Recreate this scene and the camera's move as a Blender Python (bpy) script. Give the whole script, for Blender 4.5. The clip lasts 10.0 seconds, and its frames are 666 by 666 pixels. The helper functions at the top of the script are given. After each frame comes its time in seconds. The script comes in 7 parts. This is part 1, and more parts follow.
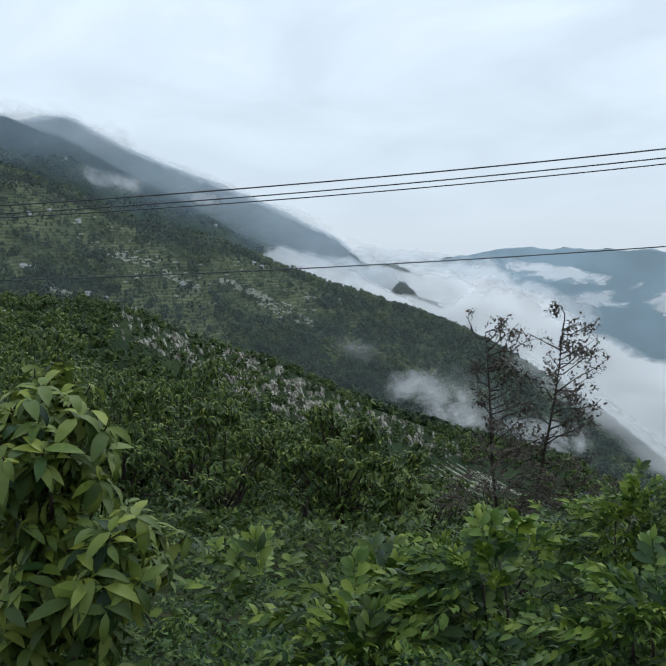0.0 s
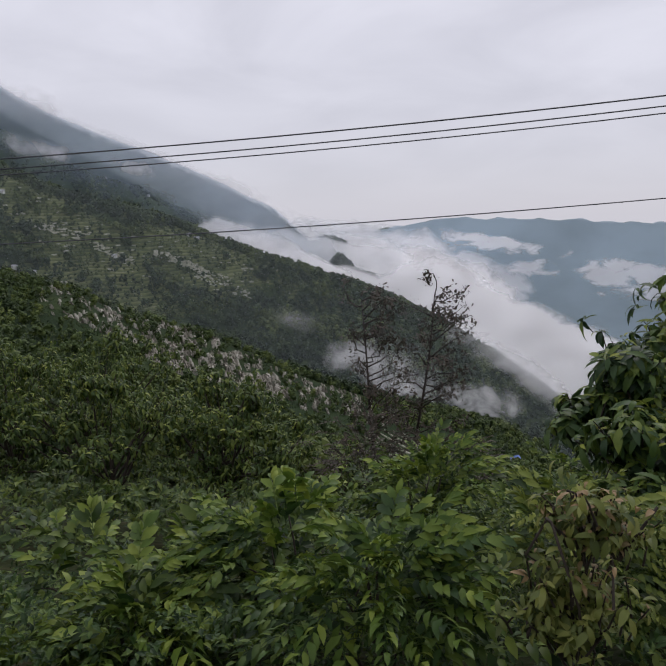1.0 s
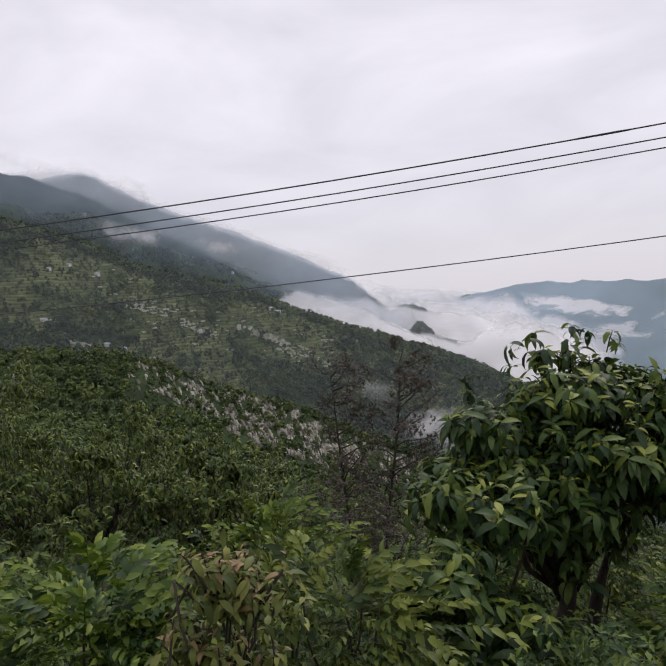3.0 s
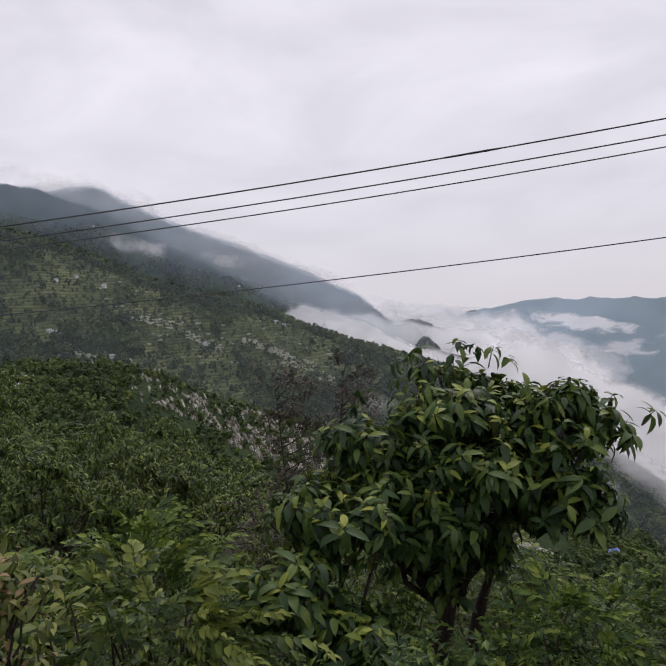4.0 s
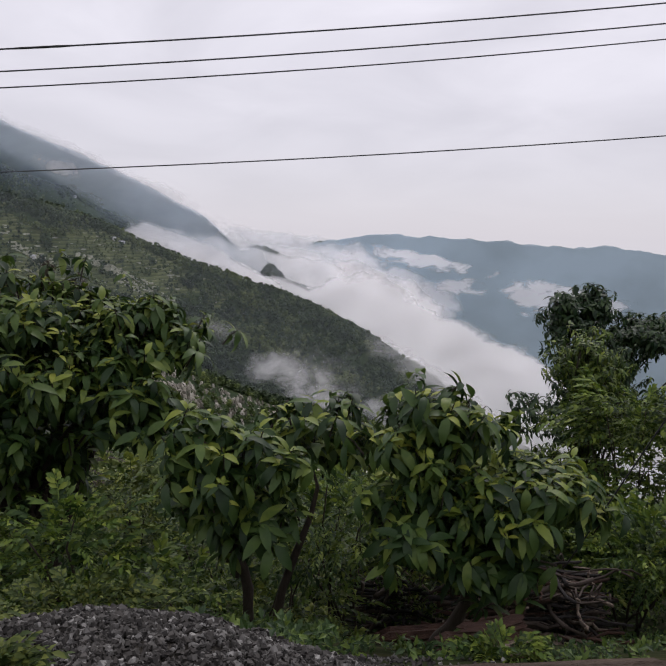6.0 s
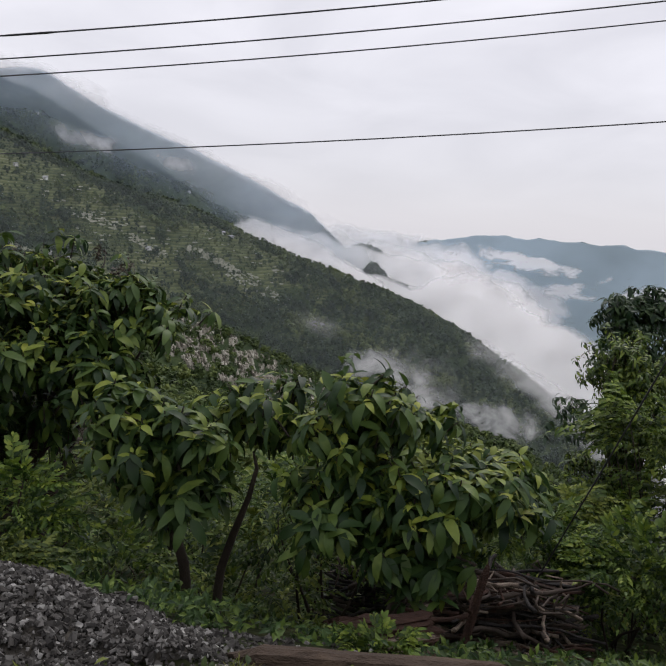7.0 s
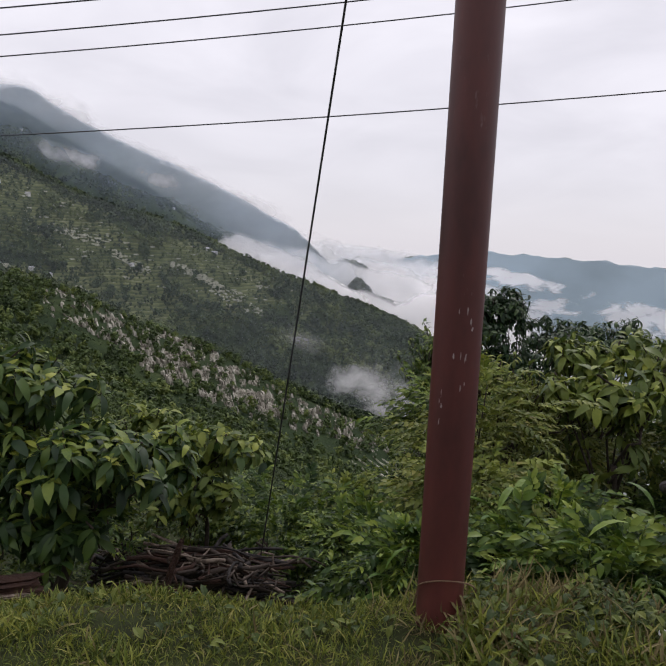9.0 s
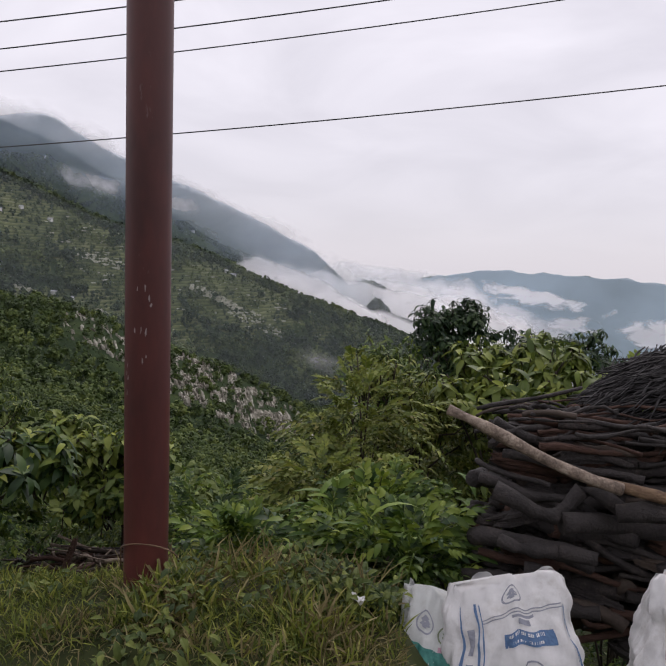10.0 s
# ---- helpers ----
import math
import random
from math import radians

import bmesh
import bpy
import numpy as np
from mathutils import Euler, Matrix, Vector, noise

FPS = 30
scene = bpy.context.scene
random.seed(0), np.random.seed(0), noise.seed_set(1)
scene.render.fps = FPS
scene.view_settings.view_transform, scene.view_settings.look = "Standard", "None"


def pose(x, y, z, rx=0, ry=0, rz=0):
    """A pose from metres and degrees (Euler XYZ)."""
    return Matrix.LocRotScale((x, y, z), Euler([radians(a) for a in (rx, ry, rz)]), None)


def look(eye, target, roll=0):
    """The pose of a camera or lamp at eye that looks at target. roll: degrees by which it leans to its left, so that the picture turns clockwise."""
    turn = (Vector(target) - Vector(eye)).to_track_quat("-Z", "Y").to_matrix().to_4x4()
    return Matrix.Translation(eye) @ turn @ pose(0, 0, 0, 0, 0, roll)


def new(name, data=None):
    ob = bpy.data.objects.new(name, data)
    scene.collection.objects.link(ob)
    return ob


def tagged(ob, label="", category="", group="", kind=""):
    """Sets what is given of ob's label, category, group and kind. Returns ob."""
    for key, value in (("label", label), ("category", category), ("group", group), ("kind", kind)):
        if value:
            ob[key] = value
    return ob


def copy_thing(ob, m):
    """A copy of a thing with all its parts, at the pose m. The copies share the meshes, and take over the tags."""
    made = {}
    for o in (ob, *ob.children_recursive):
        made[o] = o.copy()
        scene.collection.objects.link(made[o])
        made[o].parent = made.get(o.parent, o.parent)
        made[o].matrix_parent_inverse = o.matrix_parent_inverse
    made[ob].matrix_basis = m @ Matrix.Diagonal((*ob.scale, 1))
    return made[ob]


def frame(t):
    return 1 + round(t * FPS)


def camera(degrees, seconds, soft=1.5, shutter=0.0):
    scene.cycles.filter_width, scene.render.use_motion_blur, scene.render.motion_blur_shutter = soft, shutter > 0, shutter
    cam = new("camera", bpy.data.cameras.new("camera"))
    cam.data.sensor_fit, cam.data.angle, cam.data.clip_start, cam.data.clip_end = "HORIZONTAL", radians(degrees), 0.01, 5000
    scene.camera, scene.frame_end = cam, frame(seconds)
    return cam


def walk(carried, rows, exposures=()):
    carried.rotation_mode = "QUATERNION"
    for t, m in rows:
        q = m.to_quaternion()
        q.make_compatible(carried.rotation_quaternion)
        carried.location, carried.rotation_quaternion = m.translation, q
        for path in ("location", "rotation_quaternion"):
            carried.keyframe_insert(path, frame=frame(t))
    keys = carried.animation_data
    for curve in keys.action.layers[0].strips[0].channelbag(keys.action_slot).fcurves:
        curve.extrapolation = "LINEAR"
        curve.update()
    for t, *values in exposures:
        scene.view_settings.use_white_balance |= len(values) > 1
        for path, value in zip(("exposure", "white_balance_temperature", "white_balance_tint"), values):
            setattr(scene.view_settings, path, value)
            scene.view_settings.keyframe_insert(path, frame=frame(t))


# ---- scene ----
cam = camera(51.09, 10.0)
PATH = [
    (0, pose(0.000, -0.061, 2.430, 83.29, 1.08, 5.25)),
    (0.5, pose(0.731, -0.081, 2.401, 84.50, 1.37, -2.13)),
    (1, pose(1.472, -0.101, 2.370, 80.83, 1.31, 0.21)),
    (1.5, pose(2.177, -0.106, 2.328, 82.73, 2.18, 1.05)),
    (2, pose(2.854, -0.095, 2.288, 84.83, 1.57, 6.89)),
    (2.5, pose(3.519, -0.064, 2.255, 86.50, 2.74, 8.44)),
    (3, pose(4.221, -0.027, 2.207, 86.83, 3.44, 6.81)),
    (3.2, pose(4.510, -0.011, 2.190, 87.12, 3.88, 5.34)),
    (4.3, pose(6.128, 0.081, 2.102, 88.72, 2.55, 7.80)),
    (4.5, pose(6.415, 0.099, 2.092, 89.15, 2.96, 5.36)),
    (5, pose(7.156, 0.136, 2.049, 84.38, -0.08, -5.25)),
    (5.5, pose(7.909, 0.168, 2.001, 83.00, -0.91, -4.70)),
    (6, pose(8.666, 0.205, 1.942, 81.84, -1.37, -5.00)),
    (6.2, pose(8.966, 0.216, 1.918, 81.07, -1.05, -3.70)),
    (7.3, pose(10.646, 0.207, 1.821, 82.13, -3.27, 4.45)),
    (7.5, pose(10.964, 0.193, 1.810, 84.04, -2.17, 2.61)),
    (8, pose(11.743, 0.155, 1.760, 83.27, -2.36, 6.27)),
    (8.5, pose(12.540, 0.114, 1.709, 84.20, -2.65, 4.07)),
    (9, pose(13.320, 0.064, 1.647, 82.78, -2.62, 2.46)),
    (9.5, pose(14.029, 0.001, 1.575, 81.91, -2.19, 2.92)),
    (9.7, pose(14.330, -0.029, 1.556, 82.56, -2.58, 3.49)),
    (10, pose(14.793, -0.076, 1.532, 84.43, -1.95, 4.02)),
]


# ---- light and sky ----
EXPOSURES = [(0.0, 0.38, 5700, 1), (0.4, 0.3, 5950, 7), (0.8, 0.1, 6200, 15), (1.5, 0.25, 6380, 16), (2.5, 0.32, 6480, 17), (3.2, 0.32, 6470, 17), (4.5, 0.12, 6440, 18), (5.0, 0.0, 6440, 18), (5.4, 0.22, 6440, 18), (6.0, 0.26, 6440, 17), (7.5, 0.38, 6470, 13), (9.0, 0.38, 6490, 16), (10.0, 0.34, 6500, 18)]
walk(cam, PATH, EXPOSURES)
scene.cycles.transparent_max_bounces = 32


def overcast_world():
    w = bpy.data.worlds.new("overcast_sky")
    scene.world = w
    w.use_nodes = True
    nt = w.node_tree
    nt.nodes.clear()
    N, L = nt.nodes.new, nt.links.new
    out = N("ShaderNodeOutputWorld")
    sky = N("ShaderNodeTexSky")
    sky.sky_type, sky.sun_disc = "NISHITA", False
    sky.sun_elevation, sky.sun_rotation = radians(48), radians(20)
    bsky = N("ShaderNodeBackground")
    bsky.inputs["Strength"].default_value = 0.1
    L(sky.outputs[0], bsky.inputs["Color"])
    geo = N("ShaderNodeTexCoord")
    sep = N("ShaderNodeSeparateXYZ")
    L(geo.outputs["Generated"], sep.inputs[0])
    # direction flattened onto a cloud deck
    up = N("ShaderNodeMath")
    up.operation = "ADD"
    up.inputs[1].default_value = 0.22
    ab = N("ShaderNodeMath")
    ab.operation = "ABSOLUTE"
    L(sep.outputs["Z"], ab.inputs[0])
    L(ab.outputs[0], up.inputs[0])
    comb = N("ShaderNodeCombineXYZ")
    for k, ax in enumerate("XY"):
        d = N("ShaderNodeMath")
        d.operation = "DIVIDE"
        L(sep.outputs[ax], d.inputs[0])
        L(up.outputs[0], d.inputs[1])
        L(d.outputs[0], comb.inputs[k])
    tex = N("ShaderNodeTexNoise")
    tex.inputs["Scale"].default_value = 1.5
    tex.inputs["Detail"].default_value = 5
    tex.inputs["Roughness"].default_value = 0.5
    tex.inputs["Distortion"].default_value = 0.5
    L(comb.outputs[0], tex.inputs["Vector"])
    ramp = N("ShaderNodeValToRGB")
    ramp.color_ramp.elements[0].position, ramp.color_ramp.elements[0].color = 0.3, (0.55, 0.555, 0.59, 1)
    ramp.color_ramp.elements[1].position, ramp.color_ramp.elements[1].color = 0.68, (0.76, 0.765, 0.80, 1)
    L(tex.outputs["Fac"], ramp.inputs["Fac"])
    # paler and plainer towards the horizon
    hz = N("ShaderNodeValToRGB")
    hz.color_ramp.elements[0].position, hz.color_ramp.elements[0].color = 0.0, (1, 1, 1, 1)
    hz.color_ramp.elements[1].position, hz.color_ramp.elements[1].color = 0.32, (0, 0, 0, 1)
    L(ab.outputs[0], hz.inputs["Fac"])
    mix = N("ShaderNodeMix")
    mix.data_type = "RGBA"
    L(hz.outputs[0], mix.inputs[0])
    L(ramp.outputs[0], mix.inputs[6])
    mix.inputs[7].default_value = (0.55, 0.555, 0.585, 1)
    bg = N("ShaderNodeBackground")
    bg.inputs["Strength"].default_value = 1.0
    L(mix.outputs[2], bg.inputs["Color"])
    add = N("ShaderNodeMixShader")
    add.inputs[0].default_value = 0.95
    L(bsky.outputs[0], add.inputs[1])
    L(bg.outputs[0], add.inputs[2])
    L(add.outputs[0], out.inputs["Surface"])


overcast_world()
sun = new("sun", bpy.data.lights.new("sun", "SUN"))
sun.data.energy, sun.data.angle, sun.data.color = 0.7, radians(25), (1.0, 0.96, 0.9)
sun.matrix_world = look((0, 0, 50), (-11, -30, 14))


# ---- materials ----
def ramp_of(nt, stops):
    r = nt.nodes.new("ShaderNodeValToRGB")
    e = r.color_ramp.elements
    while len(e) < len(stops):
        e.new(0.5)
    for k, (p, c) in enumerate(stops):
        e[k].position, e[k].color = p, (*c, 1)
    return r


def material(name, rough=0.8):
    m = bpy.data.materials.new(name)
    m.use_nodes = True
    b = m.node_tree.nodes["Principled BSDF"]
    b.inputs["Roughness"].default_value = rough
    return m, m.node_tree, b


def noise_node(nt, scale, detail=4, rough=0.6, coord="Object", stretch=None):
    tc = nt.nodes.new("ShaderNodeTexCoord")
    n = nt.nodes.new("ShaderNodeTexNoise")
    n.inputs["Scale"].default_value = scale
    n.inputs["Detail"].default_value = detail
    n.inputs["Roughness"].default_value = rough
    if stretch:
        mp = nt.nodes.new("ShaderNodeMapping")
        mp.inputs["Scale"].default_value = stretch
        nt.links.new(tc.outputs[coord], mp.inputs[0])
        nt.links.new(mp.outputs[0], n.inputs["Vector"])
    else:
        nt.links.new(tc.outputs[coord], n.inputs["Vector"])
    return n


def bump_from(nt, b, sock, strength=0.4, distance=0.02):
    bp = nt.nodes.new("ShaderNodeBump")
    bp.inputs["Strength"].default_value = strength
    bp.inputs["Distance"].default_value = distance
    nt.links.new(sock, bp.inputs["Height"])
    nt.links.new(bp.outputs[0], b.inputs["Normal"])


def surface(name, stops, scale=4.0, rough=0.85, bump=0.4, fine=40.0, depth=0.02, metallic=0.0, stretch=None):
    """A plain surface: large stains and fine grain."""
    m, nt, b = material(name, rough)
    a = noise_node(nt, scale, 5, 0.65, stretch=stretch)
    f = noise_node(nt, fine, 3, 0.7, stretch=stretch)
    mx = nt.nodes.new("ShaderNodeMix")
    mx.inputs[0].default_value = 0.4
    nt.links.new(a.outputs["Fac"], mx.inputs[2])
    nt.links.new(f.outputs["Fac"], mx.inputs[3])
    r = ramp_of(nt, stops)
    nt.links.new(mx.outputs[0], r.inputs["Fac"])
    nt.links.new(r.outputs[0], b.inputs["Base Color"])
    b.inputs["Metallic"].default_value = metallic
    bump_from(nt, b, f.outputs["Fac"], bump, depth)
    return m


def leaf_material(name, stops, rough=0.48, glow=0.25, single=False, patch=0.0):
    """Leaf colour by each leaf, blotched along the blade, a little light through it."""
    m, nt, b = material(name, rough)
    src = nt.nodes.new("ShaderNodeObjectInfo") if single else nt.nodes.new("ShaderNodeNewGeometry")
    rnd = src.outputs["Random"] if single else src.outputs["Random Per Island"]
    n = noise_node(nt, 9.0, 2)
    mx = nt.nodes.new("ShaderNodeMix")
    mx.inputs[0].default_value = 0.3
    nt.links.new(rnd, mx.inputs[2])
    nt.links.new(n.outputs["Fac"], mx.inputs[3])
    r = ramp_of(nt, stops)
    tone = mx.outputs[0]
    if patch:
        # stands of one kind of tree share a tone
        stand = noise_node(nt, patch, 3, 0.6)
        sm = nt.nodes.new("ShaderNodeMapRange")
        sm.inputs["From Min"].default_value, sm.inputs["From Max"].default_value = 0.35, 0.65
        nt.links.new(stand.outputs["Fac"], sm.inputs["Value"])
        both = nt.nodes.new("ShaderNodeMix")
        both.inputs[0].default_value = 0.6
        nt.links.new(tone, both.inputs[2])
        nt.links.new(sm.outputs[0], both.inputs[3])
        tone = both.outputs[0]
    nt.links.new(tone, r.inputs["Fac"])
    nt.links.new(r.outputs[0], b.inputs["Base Color"])
    b.inputs["Specular IOR Level"].default_value = 0.3
    tr = nt.nodes.new("ShaderNodeBsdfTranslucent")
    nt.links.new(r.outputs[0], tr.inputs["Color"])
    ms = nt.nodes.new("ShaderNodeMixShader")
    ms.inputs[0].default_value = glow
    nt.links.new(b.outputs[0], ms.inputs[1])
    nt.links.new(tr.outputs[0], ms.inputs[2])
    nt.links.new(ms.outputs[0], nt.nodes["Material Output"].inputs["Surface"])
    return m


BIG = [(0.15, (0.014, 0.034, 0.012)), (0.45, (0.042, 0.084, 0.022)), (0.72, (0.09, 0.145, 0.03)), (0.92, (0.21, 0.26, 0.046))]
# pale new leaves; on crown tops their paleness also paints the light there
YOUNG_LIT = [(0.15, (0.09, 0.135, 0.022)), (0.5, (0.18, 0.235, 0.032)), (0.85, (0.32, 0.35, 0.055))]
M_YOUNG_LIT = leaf_material("young_lit_broad_leaf", YOUNG_LIT)
M_YOUNG_LIT1 = leaf_material("young_lit_broad_leaf_single", YOUNG_LIT, single=True)
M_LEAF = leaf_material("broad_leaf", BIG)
M_LEAF1 = leaf_material("broad_leaf_single", BIG, single=True)
M_FERN = leaf_material("feather_leaf", [(0.12, (0.015, 0.036, 0.009)), (0.5, (0.06, 0.102, 0.018)), (0.85, (0.18, 0.235, 0.036))])
M_BUSH = leaf_material("bush_leaf", [(0.12, (0.014, 0.036, 0.01)), (0.5, (0.05, 0.098, 0.021)), (0.85, (0.155, 0.222, 0.04))])
M_SPRIG = leaf_material("fresh_sprig_leaf", [(0.12, (0.055, 0.105, 0.016)), (0.5, (0.12, 0.19, 0.026)), (0.85, (0.25, 0.31, 0.046))])
M_SPRIG1 = leaf_material("fresh_lance_leaf", [(0.12, (0.045, 0.1, 0.018)), (0.5, (0.1, 0.18, 0.03)), (0.85, (0.2, 0.28, 0.05))], single=True)
M_RUSSET = leaf_material("russet_tip_leaf", [(0.15, (0.16, 0.12, 0.045)), (0.5, (0.27, 0.18, 0.08)), (0.85, (0.38, 0.26, 0.13))])
M_DULL = leaf_material("dull_olive_leaf", [(0.12, (0.06, 0.09, 0.018)), (0.5, (0.15, 0.185, 0.038)), (0.8, (0.25, 0.265, 0.06)), (0.95, (0.34, 0.23, 0.1))])
M_LIGHT = leaf_material("light_broad_leaf", [(0.12, (0.05, 0.085, 0.02)), (0.5, (0.12, 0.165, 0.034)), (0.9, (0.25, 0.29, 0.055))])
# paler tips: the lit look of crown tops is put into this colour
M_ORCHARD = leaf_material("orchard_lit_tip_leaf", [(0.1, (0.09, 0.13, 0.024)), (0.5, (0.18, 0.225, 0.038)), (0.9, (0.3, 0.33, 0.065))])
YOUNG_LIT_OF = {"broad_leaf": M_YOUNG_LIT, "bush_leaf": M_SPRIG, "feather_leaf": M_SPRIG, "olive_leaf": M_RUSSET, "light_broad_leaf": M_YOUNG_LIT, "orchard_leaf": M_ORCHARD, "dull_olive_leaf": M_ORCHARD}
M_DARK = leaf_material("dark_leaf", [(0.12, (0.014, 0.032, 0.016)), (0.5, (0.03, 0.062, 0.024)), (0.9, (0.075, 0.12, 0.04))])
M_MID = leaf_material("orchard_leaf", [(0.1, (0.022, 0.044, 0.012)), (0.5, (0.07, 0.115, 0.024)), (0.9, (0.18, 0.225, 0.04))])
M_SCRUB = leaf_material("scrub_leaf", [(0.1, (0.018, 0.034, 0.012)), (0.5, (0.036, 0.06, 0.018)), (0.9, (0.075, 0.1, 0.03))], rough=0.7, glow=0.1)
M_BROWN = leaf_material("olive_leaf", [(0.15, (0.06, 0.085, 0.02)), (0.5, (0.15, 0.18, 0.04)), (0.85, (0.27, 0.28, 0.07))])
M_TWIGLEAF = leaf_material("thin_dark_leaf", [(0.1, (0.035, 0.032, 0.022)), (0.5, (0.07, 0.06, 0.04)), (0.9, (0.13, 0.095, 0.075))], glow=0.2)
M_GRASS = leaf_material("grass_blade", [(0.1, (0.035, 0.056, 0.01)), (0.45, (0.125, 0.16, 0.024)), (0.75, (0.25, 0.265, 0.045)), (0.92, (0.38, 0.33, 0.12))], rough=0.6, glow=0.15)
M_WEED = leaf_material("weed_leaf", [(0.1, (0.018, 0.036, 0.008)), (0.5, (0.06, 0.09, 0.018)), (0.9, (0.17, 0.195, 0.036))], rough=0.6, glow=0.15)
M_STRAW = leaf_material("dry_blade", [(0.1, (0.1, 0.08, 0.035)), (0.6, (0.22, 0.18, 0.08)), (0.9, (0.38, 0.33, 0.16))], rough=0.7)
M_WOODS = leaf_material("far_woods_leaf", [(0.1, (0.016, 0.03, 0.014)), (0.5, (0.042, 0.066, 0.025)), (0.92, (0.125, 0.155, 0.05))], rough=0.8, glow=0.05, patch=0.022)
M_SLOPE = leaf_material("slope_tree_leaf", [(0.1, (0.024, 0.042, 0.014)), (0.5, (0.07, 0.106, 0.028)), (0.9, (0.17, 0.205, 0.05))], rough=0.7, glow=0.15, patch=0.07)
M_BARK = surface("bark", [(0.3, (0.02, 0.015, 0.012)), (0.7, (0.07, 0.052, 0.038))], 6, 0.9, 0.8, 60, 0.01, stretch=(1, 1, 0.25))
M_REDBARK = surface("reddish_bark", [(0.3, (0.016, 0.011, 0.009)), (0.6, (0.04, 0.025, 0.019)), (0.8, (0.1, 0.058, 0.04))], 6, 0.9, 0.8, 60, 0.01, stretch=(1, 1, 0.25))
M_LOG = surface("weathered_firewood", [(0.3, (0.01, 0.009, 0.009)), (0.55, (0.04, 0.033, 0.031)), (0.78, (0.135, 0.105, 0.09))], 5, 0.8, 0.9, 50, 0.015)
M_STICK = surface("dry_stick", [(0.3, (0.03, 0.022, 0.018)), (0.6, (0.085, 0.062, 0.048)), (0.8, (0.19, 0.14, 0.1))], 4, 0.85, 0.6, 40, 0.008)
M_EARTHLOG = surface("earthy_brown_bark", [(0.3, (0.03, 0.02, 0.014)), (0.55, (0.07, 0.047, 0.032)), (0.8, (0.14, 0.1, 0.06))], 4, 0.95, 1.0, 30, 0.03, stretch=(0.4, 1, 1))
M_PALE = surface("peeled_pale_wood", [(0.36, (0.06, 0.042, 0.032)), (0.5, (0.22, 0.165, 0.125)), (0.66, (0.45, 0.37, 0.29))], 14, 0.75, 0.6, 60, 0.006)
M_REDLOG = surface("rotten_red_wood", [(0.3, (0.028, 0.014, 0.01)), (0.55, (0.075, 0.037, 0.025)), (0.8, (0.16, 0.085, 0.05))], 5, 0.9, 1.0, 45, 0.02, stretch=(0.3, 1, 1))
M_TANWOOD = surface("tan_barkless_wood", [(0.3, (0.05, 0.03, 0.02)), (0.5, (0.14, 0.085, 0.05)), (0.7, (0.3, 0.2, 0.115))], 7, 0.85, 0.8, 40, 0.012, stretch=(0.5, 1, 1))
M_BRUSH = surface("dark_brushwood", [(0.3, (0.007, 0.0065, 0.007)), (0.55, (0.022, 0.019, 0.02)), (0.75, (0.075, 0.065, 0.064))], 4, 0.7, 0.5, 40, 0.005)
STONES = [(0.2, (0.022, 0.02, 0.018)), (0.5, (0.06, 0.055, 0.049)), (0.76, (0.13, 0.124, 0.115)), (0.93, (0.46, 0.45, 0.42))]
M_STONE = leaf_material("crushed_stone", STONES, rough=0.8, glow=0.0)
M_STONE1 = leaf_material("crushed_stone_single", STONES, rough=0.8, glow=0.0, single=True)
M_STONEBED = surface("stone_dust", [(0.3, (0.03, 0.026, 0.02)), (0.7, (0.09, 0.08, 0.065))], 25, 0.9, 0.5, 90, 0.01)
M_CLIFF = leaf_material("pale_rock", [(0.15, (0.1, 0.09, 0.07)), (0.45, (0.28, 0.26, 0.21)), (0.85, (0.54, 0.51, 0.44))], rough=0.9, glow=0.0)
M_TERRACE = surface("weathered_terrace_stone", [(0.3, (0.14, 0.15, 0.09)), (0.52, (0.36, 0.36, 0.27)), (0.75, (0.66, 0.65, 0.56))], 0.3, 0.9, 0.5, 1.2, 0.4)
M_WIRE = surface("aluminium_cable", [(0.3, (0.03, 0.03, 0.032)), (0.7, (0.07, 0.07, 0.074))], 10, 0.6, 0.2, 200, 0.001)
M_STEELROPE = surface("stranded_stay_wire", [(0.3, (0.012, 0.012, 0.013)), (0.7, (0.04, 0.04, 0.042))], 10, 0.6, 0.4, 200, 0.002)
M_WHITEWALL = surface("limewashed_wall", [(0.3, (0.5, 0.49, 0.46)), (0.7, (0.78, 0.77, 0.74))], 0.5, 0.9, 0.2, 3, 0.02)
M_TIN = surface("tin_roof", [(0.3, (0.3, 0.31, 0.33)), (0.7, (0.5, 0.5, 0.52))], 0.5, 0.5, 0.2, 3, 0.02)
M_TARP = surface("blue_tarpaulin", [(0.3, (0.08, 0.14, 0.4)), (0.7, (0.16, 0.26, 0.6))], 1, 0.5, 0.3, 5, 0.05)
M_DARKHOLE = surface("dark_opening", [(0.3, (0.02, 0.02, 0.02)), (0.7, (0.04, 0.04, 0.04))], 1, 0.8)


